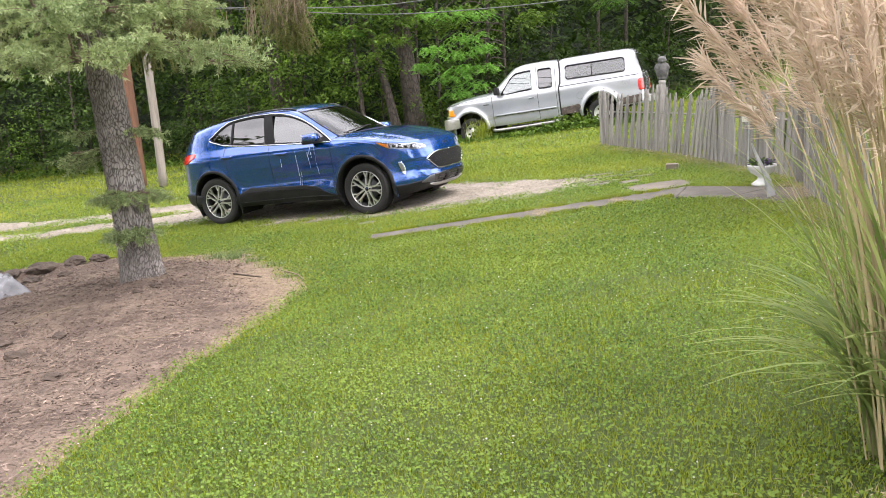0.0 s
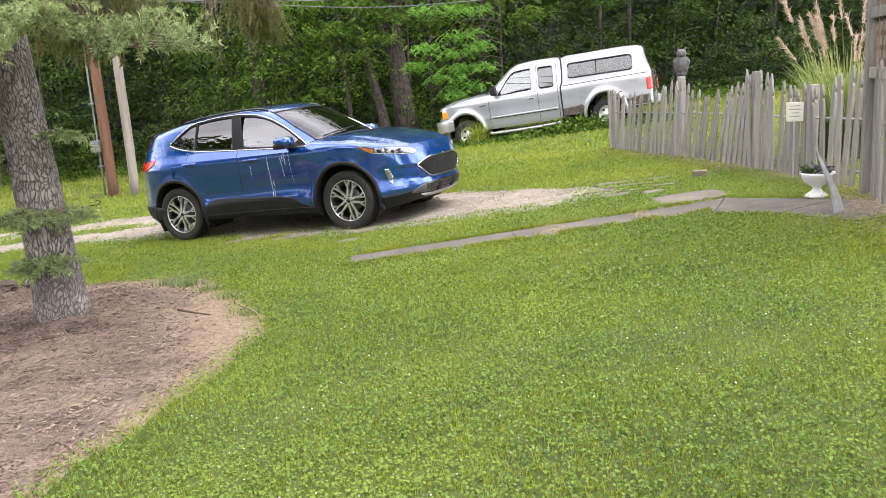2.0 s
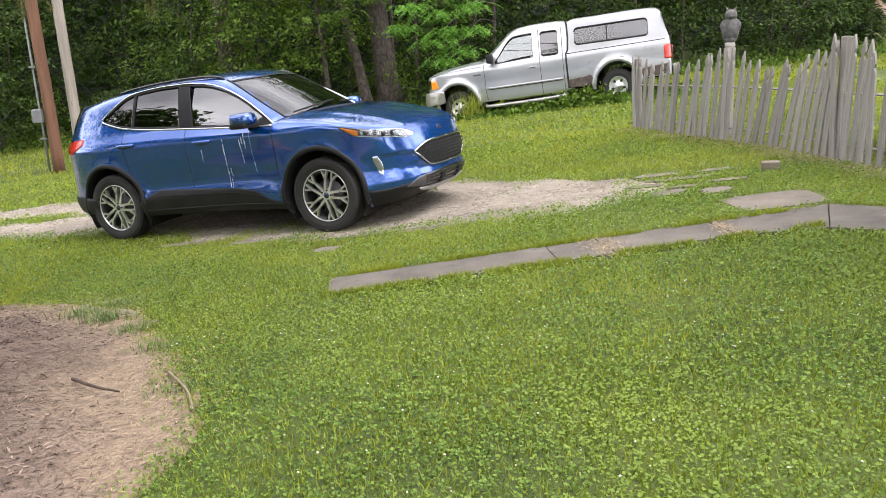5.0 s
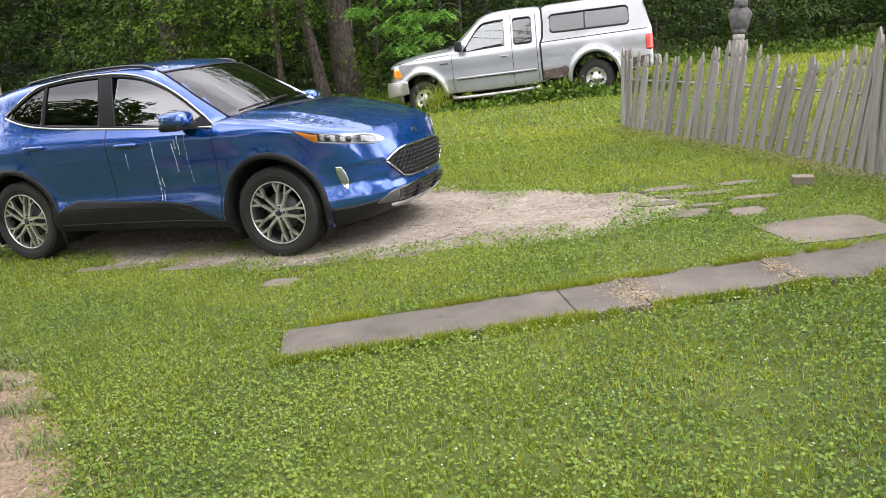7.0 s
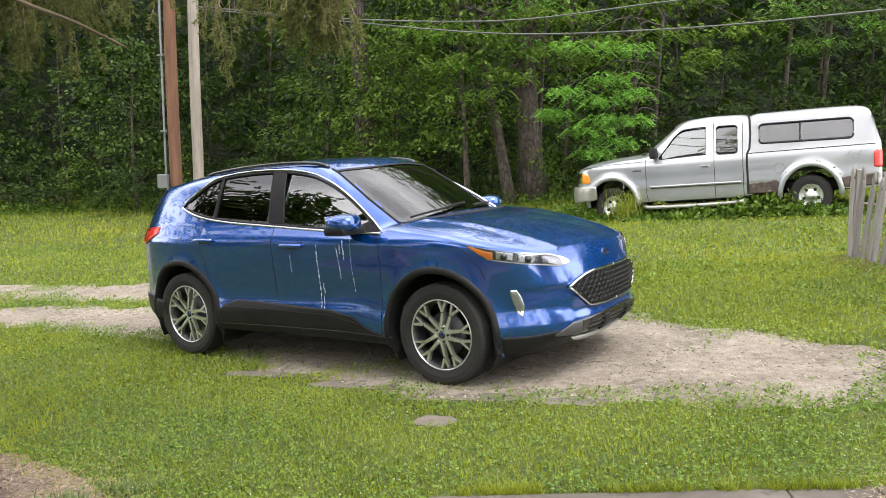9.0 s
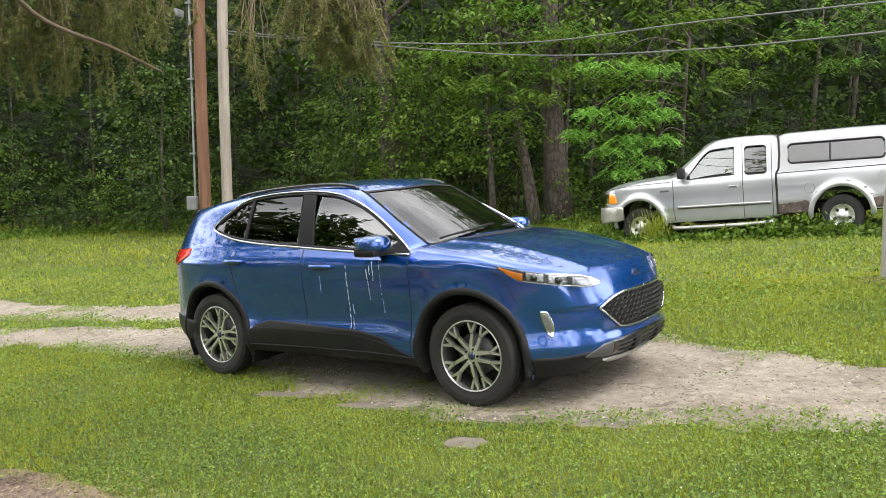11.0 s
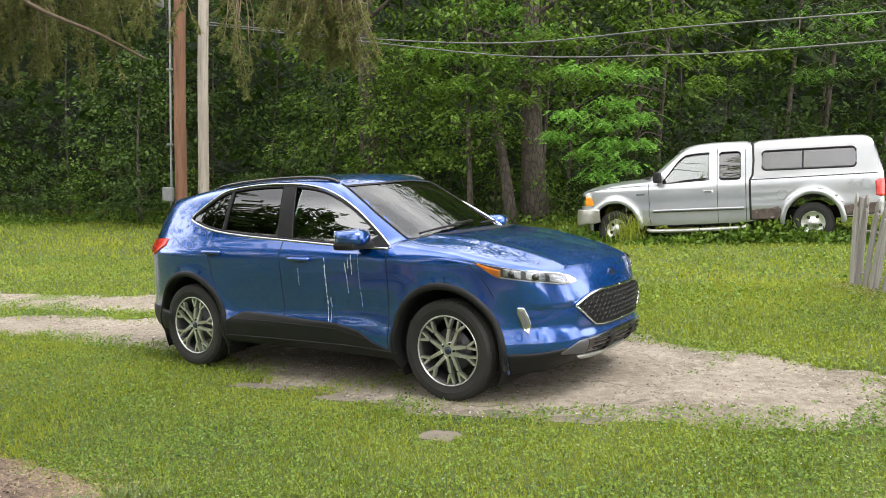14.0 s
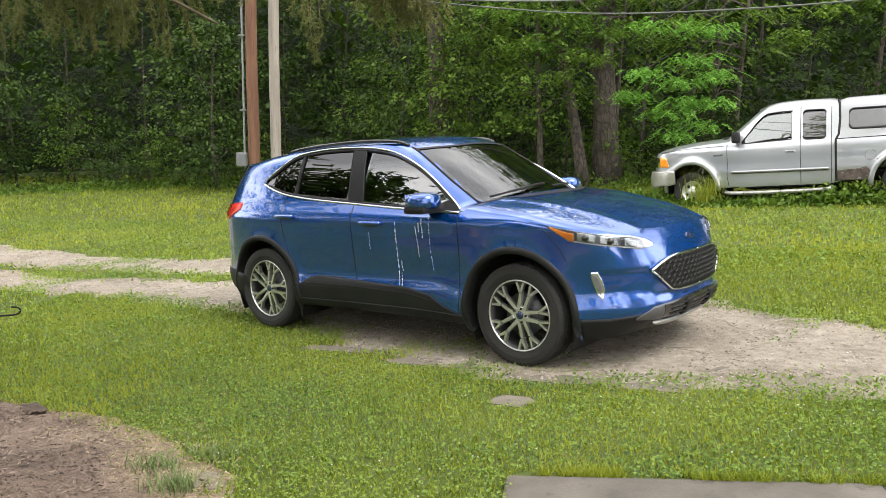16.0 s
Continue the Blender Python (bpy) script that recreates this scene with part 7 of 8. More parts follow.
s0, s1 = [], []
for k in range(14):                                     # full crown, spread all round
    az = k * 2.399 + r.uniform(-0.3, 0.3)
    h0 = 3.75 + 0.18 * k + r.uniform(-0.1, 0.1)
    bough(az, h0, r.uniform(1.9, 2.6), r.uniform(-0.1, 0.15), r.uniform(0.4, 0.7), 0.10, 18, r, s0, s1, 0.12)
CX, CY, CZ = SX, SY, float(land(SX, SY))
for az, h0, ln, tip in ((-0.56, 2.40, 2.45, 1.70), (-0.90, 2.5, 2.3, 1.82), (-1.25, 2.4, 2.5, 1.74), (-1.55, 2.5, 2.6, 1.74), (-1.85, 2.45, 2.4, 1.70), (-2.15, 2.5, 2.6, 1.72), (-2.45, 2.45, 2.6, 1.66), (-2.75, 2.5, 2.7, 1.64), (-3.05, 2.5, 2.6, 1.64),
                        (-0.75, 2.9, 2.3, 2.15), (-1.05, 2.95, 2.2, 2.15), (-1.35, 3.0, 2.6, 2.1), (-1.65, 2.95, 2.3, 2.15), (-2.0, 3.0, 2.6, 2.05), (-2.3, 3.0, 2.4, 2.15), (-2.6, 2.95, 2.6, 2.05), (-2.9, 3.0, 2.6, 2.1), (-0.35, 3.05, 2.6, 2.72), (-0.1, 3.1, 2.5, 2.75), (3.2, 2.8, 2.6, 2.0)):
    bough(az, h0 - CZ + 0.10, ln * 0.74, 0.0, (h0 - tip) / 0.53, 0.0, 40, r, s0, s1, 0.05, 5)
for az, h0, ln, rs, dr in ((0.95, 3.75, 3.3, 0, 0.5), (1.3, 3.8, 3.2, 0, 0.5), (1.6, 3.8, 3.1, 0, 0.5), (1.9, 3.8, 3.2, 0, 0.5), (2.3, 3.8, 2.9, 0, 0.5)):
    bough(az, h0, ln, rs, dr, 0.1, 16, r, s0, s1, 0.4)
w0, w1 = [], []


def curtain(a, b, tops, lows, n, deep, r, green=0.6):
    """Hanging spruce twigs below a limb from a to b: bare brown stems above, needled sprigs below."""
    wood = Soup()
    for k in range(n):
        q = r.uniform(0, 1)
        x, y = a[0] + (b[0] - a[0]) * q + r.normal(0, deep), a[1] + (b[1] - a[1]) * q + r.normal(0, deep)
        zt = tops + r.uniform(-0.1, 0.2)
        zb = lows[0] + (lows[1] - lows[0]) * q + abs(r.normal(0, 0.26))
        if zb > zt - 0.15:
            continue
        m = 7
        t = np.linspace(0, 1, m)
        sway = r.normal(0, 0.09, 2)
        stem = np.stack([x + sway[0] * t ** 2 + r.normal(0, 0.007, m), y + sway[1] * t ** 2 + r.normal(0, 0.007, m), zt + (zb - zt) * t], 1)
        wood.tube(stem, np.linspace(0.0045, 0.002, m), 4, False)
        bare_to = r.uniform(0.05, 0.55) if r.uniform() < green else r.uniform(0.55, 0.85)
        ln = zt - zb
        for q2 in np.arange(bare_to * 0.5, 1.0, 0.045 / ln):
            p = np.array([np.interp(q2, t, stem[:, c]) for c in range(3)])
            an = r.uniform(0, 2 * np.pi)
            d = np.array([math.cos(an) * 0.6, math.sin(an) * 0.6, -0.9])
            e = p + d * r.uniform(0.035, 0.10) * (1.15 - 0.5 * q2)
            wood.tube(np.array([p, e]), [0.0016, 0.001], 3, False)
            if q2 > bare_to:
                w0.append(p)
                w1.append(e)
        w0.append(stem[-2])
        w1.append(stem[-1])
    v = wood.out("hanging_twig", M["twig_tan"], spruce, "bare tan hanging twigs")
    v["kind"] = "stuff"


M["twig_tan"] = surface("dry_spruce_twig", (0.17, 0.13, 0.085), (0.26, 0.205, 0.135), 5, 60, 0.9, isl=0.2, bump=0)
for a, b, tops, lows, n, deep, green in (((-1.98, 10.42), (-1.60, 10.55), 2.45, (1.84, 1.70), 70, 0.05, 0.62), ((-1.75, 10.52), (-1.57, 10.58), 2.45, (1.85, 1.64), 34, 0.04, 0.6), ((-2.24, 10.30), (-2.16, 10.34), 2.4, (1.56, 1.66), 11, 0.03, 0.45), ((-2.86, 10.02), (-2.55, 10.2), 2.4, (1.98, 1.80), 34, 0.05, 0.6),
                                         ((-3.6, 10.35), (-2.95, 10.65), 2.7, (1.75, 1.95), 60, 0.12, 0.8), ((-4.1, 10.2), (-3.3, 10.5), 2.8, (1.65, 1.6), 60, 0.15, 0.85), ((-2.3, 10.7), (-1.9, 10.8), 2.6, (2.1, 2.0), 24, 0.06, 0.7)):
    curtain((a[0] - CX, a[1] - CY), (b[0] - CX, b[1] - CY), tops - CZ, (lows[0] - CZ, lows[1] - CZ), n, deep, r, green)
Soup().tube(spline([(-0.25, 0.15, 2.95 - CZ), (-0.52, 1.2, 2.70 - CZ), (-0.50, 1.9, 2.42 - CZ), (-0.44, 2.37, 2.05 - CZ), (-0.11, 2.59, 1.88 - CZ), (0.10, 2.73, 1.76 - CZ)], 6), np.linspace(0.024, 0.006, 31), 7).out("bough", M["twig"], spruce, "dead bare bough")
for az, h0, ln in ((-1.1, 1.06, 0.30), (-1.6, 1.08, 0.30), (-0.5, 1.05, 0.34), (-2.0, 1.04, 0.26), (-1.3, 0.70, 0.28), (-1.0, 0.72, 0.24), (-1.8, 0.71, 0.22), (3.3, 1.45, 0.42), (-2.9, 1.38, 0.40), (2.9, 1.62, 0.36), (0.1, 1.62, 0.34)):   # sprigs on the bare trunk
    bough(az, h0, ln, 0.0, 0.04, 0.0, 9, r, s0, s1, 0.0)
uz = r.uniform(5.2, 14.5, 260)                          # the upper crown, far above
ua = r.uniform(0, 2 * np.pi, 260)
uq = (14.9 - uz) * 0.30 * np.sqrt(r.uniform(0.05, 1, 260))
uc = np.stack([lean_x * uz + uq * np.cos(ua), lean_y * uz + uq * np.sin(ua), uz - 0.25 * uq], 1)
up_, ud = sprays(r, uc, np.stack([np.cos(ua), np.sin(ua), -0.3 + 0 * ua], 1), 16, 0.34, 0.2)
v, f = leaf_quads(up_, ud, 0.26, 0.055, r)
mesh_of("upper_crown", v, f, M["needle"], False, spruce, "dense green upper crown")
v, f = needles(np.array(s0), np.array(s1), r, 250, 0.034)
vw, fw = needles(np.array(w0), np.array(w1), r, 520, 0.021)
mesh_of("needles", v, f, M["needle"], False, spruce, "grey-green spruce needles")
mesh_of("hanging_needles", vw, fw, M["needle_old"], False, spruce, "olive needles on the hanging twigs")


# ---- the lawn's blades, clover and blossoms ----
def scatter(x0, x1, y0, y1, per_m2, r):
    n = int((x1 - x0) * (y1 - y0) * per_m2)
    x, y = r.uniform(x0, x1, n), r.uniform(y0, y1, n)
    ok = (np.maximum(bed_mask(x, y) - np.abs(r.normal(0, 0.10, n)) + 0.03 - 0.10 * np.maximum(rough_noise(x, y, 4.5, 97), 0), drive_mask(x, y) - r.normal(0.02, 0.13, n)) < 0) & (walk_mask(x, y) < r.normal(-0.004, 0.014, n))
    for cx, cy, rx, ry in SLABS:
        ok &= ((x - cx) / (rx * 1.12)) ** 2 + ((y - cy) / (ry * 1.12)) ** 2 > r.normal(1.0, 0.18, n)
    return x[ok], y[ok]


def blades(x, y, h, w, r):
    n = len(x)
    a, l = r.uniform(0, 2 * np.pi, n), r.uniform(0.1, 1.0, n)
    hh = h * r.uniform(0.5, 1.25, n)
    b = np.stack([x, y, land(x, y) - 0.004], 1)
    s = np.stack([np.cos(a), np.sin(a), 0 * a], 1) * (w * r.uniform(0.7, 1.3, n) / 2)[:, None]
    a2 = r.uniform(0, 2 * np.pi, n)
    tip = b + np.stack([np.cos(a2) * l * hh, np.sin(a2) * l * hh, hh], 1)
    return np.stack([b - s, b + s, tip], 1).reshape(-1, 3)


r = np.random.default_rng(91)
parts = []
for x0, x1, y0, y1, dens, h, w in ((-2.2, 3.4, 1.3, 6.5, 4400, 0.035, 0.0055), (-3.6, 4.2, 6.5, 11.5, 3200, 0.042, 0.0068), (-7, -3.6, 9.5, 14.5, 2600, 0.046, 0.009), (-3.6, 4.2, 11.5, 16, 1900, 0.05, 0.010),
                                   (-16, -7, 10, 22, 420, 0.06, 0.018), (-7, 8, 14.5, 26, 480, 0.06, 0.018), (4.2, 10, 6, 15, 220, 0.07, 0.02), (-32, -7, 22, 36, 130, 0.08, 0.035), (-7, 20, 20, 27, 150, 0.08, 0.03), (-16, -7, 2, 10, 60, 0.06, 0.02)):
    x, y = scatter(x0, x1, y0, y1, dens, r)
    parts.append(blades(x, y, h, w, r))
q = r.uniform(0, 1, 16000)                              # longer fringe along the walk's edges
side = r.uniform(0, 1, 16000) < 0.5
x = -0.83 + 3.45 * q
y = np.where(side, 8.925 - 0.035 * np.abs(r.normal(0, 1, 16000)) + 0.012, 9.43 + 0.02 * q + 0.035 * np.abs(r.normal(0, 1, 16000)))
tuft = rough_noise(x, y, 5, 95) + 0.5 * rough_noise(x, y, 14, 96) > -0.15
parts.append(blades(x[tuft], y[tuft], 0.055, 0.007, r))
v = np.concatenate(parts)
tagged(mesh_of("lawn_grass", v, np.arange(len(v)).reshape(-1, 3), M["grass_blade"]), "short mown green grass mixed with clover", "grass", kind="stuff")
parts = []
for x0, x1, y0, y1, dens, size in ((-2.2, 3.4, 1.3, 6.5, 4200, 0.0150), (-3.6, 4.2, 6.5, 11.5, 3000, 0.018), (-7, 4.2, 11.5, 16, 700, 0.026), (-7, -3.6, 9.5, 11.5, 1400, 0.020), (-16, -7, 10, 22, 170, 0.045), (-7, 8, 14.5, 26, 130, 0.05)):
    x, y = scatter(x0, x1, y0, y1, dens, r)
    keep = rough_noise(x, y, 1.4, 81) + r.uniform(-0.6, 0.6, len(x)) > -0.38
    x, y = x[keep], y[keep]
    n = len(x)
    p = np.stack([x, y, land(x, y) + r.uniform(0.012, 0.040, n)], 1)
    d = np.stack([r.normal(0, 1, n), r.normal(0, 1, n), r.normal(0.1, 0.25, n)], 1)
    vv, ff = leaf_quads(p, d, size, size * 0.95, r)
    parts.append((vv, ff))
off = np.cumsum([0] + [len(a) for a, _ in parts])
tagged(mesh_of("clover", np.concatenate([a for a, _ in parts]), np.concatenate([b + o for (_, b), o in zip(parts, off)]), M["clover"]), "patches of white clover leaves in the lawn", "clover", kind="stuff")
OCT = np.array([(1, 0, 0), (0, 1, 0), (-1, 0, 0), (0, -1, 0), (0, 0, 1), (0, 0, -1)], float)
OCTF = np.array([(0, 1, 4), (1, 2, 4), (2, 3, 4), (3, 0, 4), (1, 0, 5), (2, 1, 5), (3, 2, 5), (0, 3, 5)])


def pebbles(x, y, z, size, flat, r):
    n = len(x)
    s = size * r.uniform(0.5, 1.4, n)
    k = r.uniform(0.7, 1.3, (n, 6, 1))
    a = r.uniform(0, 2 * np.pi, n)
    o = OCT[None] * k * s[:, None, None] * np.array([1, 1, flat])
    c, q = np.cos(a)[:, None], np.sin(a)[:, None]
    o = np.stack([o[..., 0] * c - o[..., 1] * q, o[..., 0] * q + o[..., 1] * c, o[..., 2]], -1)
    v = np.stack([x, y, z], 1)[:, None, :] + o
    return v.reshape(-1, 3), (np.arange(n)[:, None, None] * 6 + OCTF[None]).reshape(-1, 3)


x, y = scatter(-3.6, 4.2, 1.5, 11.5, 30, r)
k = rough_noise(x, y, 0.8, 83) > -0.1
x, y = x[k], y[k]
x2, y2 = scatter(-14, 8, 11.5, 24, 16, r)
x, y = np.concatenate([x, x2]), np.concatenate([y, y2])
v, f = pebbles(x, y, land(x, y) + r.uniform(0.03, 0.05, len(x)), 0.0048, 0.8, r)
tagged(mesh_of("clover_blossom", v, f, M["blossom"]), "small white clover blossoms dotted over the lawn", "blossom", kind="stuff")

# gravel stones and weeds in the drive
n = 30000
x, y = r.uniform(-12, 2.2, n), r.uniform(10.4, 18.5, n)
k = drive_mask(x, y) > 0.0
x, y = x[k], y[k]
M["stone"] = surface("gravel_stone", (0.22, 0.19, 0.15), (0.40, 0.36, 0.30), 4, 60, 0.9, isl=0.5, bump=0.2)
v, f = pebbles(x, y, land(x, y) + 0.005, 0.011, 0.55, r)
tagged(mesh_of("gravel_stones", v, f, M["stone"]), "loose pale gravel stones on the driveway", "gravel", kind="stuff")
n = 120000
x, y = r.uniform(-9, 3.2, n), r.uniform(9.5, 17, n)
d = drive_mask(x, y)
clump = rough_noise(x, y, 2.2, 87) + 0.5 * rough_noise(x, y, 7, 88)
k = (d > -0.2) & (clump > -0.12 + 1.0 * np.clip(d, 0, 0.5) + 0.25 * np.clip(d - 0.5, 0, 1))
x, y = x[k], y[k]
n = len(x)
p = np.stack([x, y, land(x, y) + r.uniform(0.0, 0.04, n)], 1)
v, f = leaf_quads(p, np.stack([r.normal(0, 1, n), r.normal(0, 1, n), np.abs(r.normal(0.4, 0.4, n))], 1), 0.030, 0.016, r)
tagged(mesh_of("drive_weeds", v, f, M["clover"]), "green weeds creeping over the gravel and slabs", "weeds", kind="stuff")
# bark chips on the bed, dead straw along its rim and along the fence
n = 46000
x, y = r.uniform(-6.5, -1.0, n), r.uniform(2.0, 10.6, n)
k = bed_mask(x, y) > 0.02 + 0.62 * rim_reach(x, y) * r.uniform(0.6, 1.3, n)
x, y = x[k], y[k]
n = len(x)
p = np.stack([x, y, bed_height(x, y) + r.uniform(0.002, 0.016, n)], 1)
v, f = leaf_quads(p, np.stack([r.normal(0, 1, n), r.normal(0, 1, n), r.normal(0, 0.18, n)], 1), 0.045, 0.009, r)
tagged(mesh_of("bark_chips", v, f, M["mulch_chip"]), "shredded brown bark chips", "mulch", kind="stuff")
fx, fy = [], []
for line, m in ((FENCE, 14000), (NEAR_FENCE, 6000)):
    q = r.uniform(0, len(line) - 1.001, m)
    fx.append(np.interp(q, np.arange(len(line)), line[:, 0]) + r.normal(-0.06, 0.13, m))
    fy.append(np.interp(q, np.arange(len(line)), line[:, 1]) + r.normal(0, 0.05, m))
m = 3600
x, y = r.uniform(-6.5, -0.9, m), r.uniform(2.0, 10.8, m)
d = bed_mask(x, y)
k = (d > -0.04) & (d < 0.10)
fx.append(x[k])
fy.append(y[k])
for cx, cy, sx, sy, m in ((1.19, 9.18, 0.075, 0.2, 900), (2.06, 9.2, 0.045, 0.2, 600), (3.3, 7.3, 0.35, 0.4, 700), (1.35, 2.0, 0.22, 0.16, 900), (-2.8, 9.45, 0.28, 0.22, 1500), (-3.5, 9.75, 0.35, 0.14, 900), (-2.4, 9.15, 0.16, 0.14, 500), (-1.55, 7.7, 0.2, 0.4, 500), (-1.25, 6.9, 0.12, 0.3, 300), (3.45, 8.0, 0.25, 0.5, 300)):
    fx.append(r.normal(cx, sx, m))
    fy.append(r.normal(cy, sy, m))
x, y = np.concatenate(fx), np.concatenate(fy)
n = len(x)
p = np.stack([x, y, land(x, y) + r.uniform(0.012, 0.03, n)], 1)
v, f = leaf_quads(p, np.stack([r.normal(0, 1, n), r.normal(0, 1, n), r.normal(0.15, 0.25, n)], 1), 0.036, 0.0032, r)
tagged(mesh_of("dead_straw", v, f, M["straw"]), "dry straw-coloured dead grass", "straw", kind="stuff")


# grass tufts on the bare soil at the bed's end
r = np.random.default_rng(59)
for k, (cx, cy, n, hh) in enumerate(((-2.66, 9.36, 150, 0.10), (-2.40, 9.12, 190, 0.10), (-2.42, 9.55, 170, 0.09), (-2.05, 8.75, 120, 0.08), (-1.72, 8.25, 110, 0.07), (-1.38, 7.45, 90, 0.06))):
    a = r.uniform(0, 2 * np.pi, n)
    bx, by = cx + r.normal(0, 0.085, n), cy + r.normal(0, 0.05, n)
    v, f, _ = ribbons(np.stack([bx, by, np.maximum(land(bx, by), bed_height(bx, by)) - 0.005], 1), a, hh * r.uniform(0.5, 1.2, n), np.full(n, 0.005), r.uniform(0.1, 0.7, n), r, 4)
    tagged(mesh_of("grass_tuft", v, f, M["tuft"], True), "small blue-green grass tuft on bare soil", "grass tuft", "grass tufts on the bed's rim", "stuff")
for k, (cx, cy, sz) in enumerate(((-2.30, 9.27, 0.045), (-2.22, 9.18, 0.035), (-2.33, 9.16, 0.03), (-1.98, 8.92, 0.03))):
    bm = bmesh.new()
    bmesh.ops.create_icosphere(bm, subdivisions=2, radius=sz)
    for q in bm.verts:
        q.co = Vector((q.co.x * 1.5, q.co.y, q.co.z * 0.45)) * (1 + 0.25 * noise.noise(q.co * 30 + Vector((k, 0, 0))))
    ob = part("stone", bm, M["brick"], None, soft=True)
    ob.matrix_world = pose(cx, cy, float(np.maximum(land(cx, cy), bed_height(np.array(cx), np.array(cy)))) + sz * 0.1, 0, 0, 40 * k)
    tagged(ob, "small flat tan stone half sunk in bare soil", "stone", "stones on the bed's rim")


# ---- garden things ----
def blob_mesh(name, lumps, material, label, category, at, turn=0.0, seg=18):
    """One plain figure made of fused ellipsoids (centre, radii, tilt degrees about y)."""
    bm = bmesh.new()
    for c, rad, tilt in lumps:
        m = Matrix.Translation(c) @ pose(0, 0, 0, 0, tilt, 0) @ Matrix.Diagonal((*rad, 1))
        bmesh.ops.create_uvsphere(bm, u_segments=seg, v_segments=seg * 2 // 3, radius=1, matrix=m)
    tmp = part(name, bm, material, None, soft=True)
    mod = tmp.modifiers.new("fuse", "REMESH")
    mod.mode, mod.voxel_size, mod.use_smooth_shade = "VOXEL", 0.011, True
    me = bpy.data.meshes.new_from_object(tmp.evaluated_get(bpy.context.evaluated_depsgraph_get()))
    bpy.data.objects.remove(tmp)
    ob = new(name, me)
    ob.matrix_world = Matrix.Translation(at) @ pose(0, 0, 0, 0, 0, turn)
    return tagged(ob, label, category)


def on_land(x, y, dz=0.0):
    return (x, y, float(land(x, y)) + dz)


OX, OY, OZ = 3.70, 13.67, 1.04
M["pale_knob"] = surface("chipped_cap", (0.30, 0.285, 0.26), (0.42, 0.40, 0.37), 14, 60, 0.9, bump=0.5, c3=(0.16, 0.15, 0.14))
owl_post = part("fence_post", box_bm(0.11, 0.11, OZ - float(land(OX, OY)) + 0.1, (0, 0, (OZ - float(land(OX, OY)) + 0.1) / 2 - 0.1), 0.01), M["grey_wood"], None)
owl_post.location = on_land(OX, OY)
part("post_cap", box_bm(0.11, 0.11, 0.07, (0, 0, OZ - float(land(OX, OY)) + 0.032), 0.03), M["pale_knob"], owl_post, "pale chipped post cap")
tagged(owl_post, "weathered grey wooden post behind the fence", "post")
blob_mesh("owl_statue", [((0, 0, 0.035), (0.075, 0.07, 0.045), 0), ((0, 0, 0.15), (0.105, 0.09, 0.13), 0), ((0, 0, 0.20), (0.125, 0.08, 0.095), 0), ((0, -0.005, 0.325), (0.074, 0.072, 0.066), 0), ((-0.045, 0, 0.385), (0.016, 0.014, 0.04), -15),
                         ((0.045, 0, 0.385), (0.016, 0.014, 0.04), 15), ((0, -0.075, 0.305), (0.012, 0.02, 0.02), 0), ((0.07, 0.0, 0.13), (0.03, 0.06, 0.12), 8), ((-0.07, 0.0, 0.13), (0.03, 0.06, 0.12), -8)],
          M["owl"], "grey plastic owl decoy perched on a fence post", "owl statue", (OX, OY, OZ + 0.055), -15)

sign = thing("garden_sign", pose(*on_land(3.83, 10.0), 0, 0, -18), "small cream garden sign on a thin stake by the fence", "sign")
part("stake", box_bm(0.018, 0.018, 0.66, (0, 0.012, 0.31), 0.003), M["galv"], sign)
plate_ob = part("sign_plate", box_bm(0.165, 0.012, 0.20, (0, 0, 0.72), 0.012), M["sign"], sign, "cream sign plate")
for k, w in enumerate((0.10, 0.12, 0.08, 0.11)):
    part("text_bar", box_bm(w, 0.003, 0.008, (0, -0.0075, 0.78 - 0.036 * k)), M["letter_grey"], plate_ob)

urn = thing("planter_urn", pose(*on_land(3.57, 8.86)) @ Matrix.Diagonal((0.88, 0.88, 0.9, 1)), "white plastic pedestal planter with dark petunias", "planter")
Soup().add(*[(lambda v, f: (v[:, [0, 2, 1]], f))(*lathe([(0.0, 0.0), (0.115, 0.0), (0.115, 0.02), (0.085, 0.04), (0.045, 0.075), (0.042, 0.10), (0.08, 0.125), (0.135, 0.16), (0.155, 0.215), (0.172, 0.235), (0.172, 0.255), (0.15, 0.25), (0.14, 0.215), (0.0, 0.21)], 40))][0]).out("urn", M["white_plastic"], urn)
ru = np.random.default_rng(8)
n = 240
a, q = ru.uniform(0, 2 * np.pi, n), 0.14 * np.sqrt(ru.uniform(0, 1, n))
v, f = leaf_quads(np.stack([q * np.cos(a), q * np.sin(a), 0.22 + ru.uniform(0, 0.09, n)], 1), np.stack([np.cos(a), np.sin(a), ru.uniform(0, 1, n)], 1), 0.05, 0.035, ru)
tagged(mesh_of("leaves", v[:640], f[:160], M["leaf_dark"], False, urn), kind="stuff")
tagged(mesh_of("petals", v[640:], f[160:] - 640, M["petal"], False, urn, "dark purple petunias"), kind="stuff")

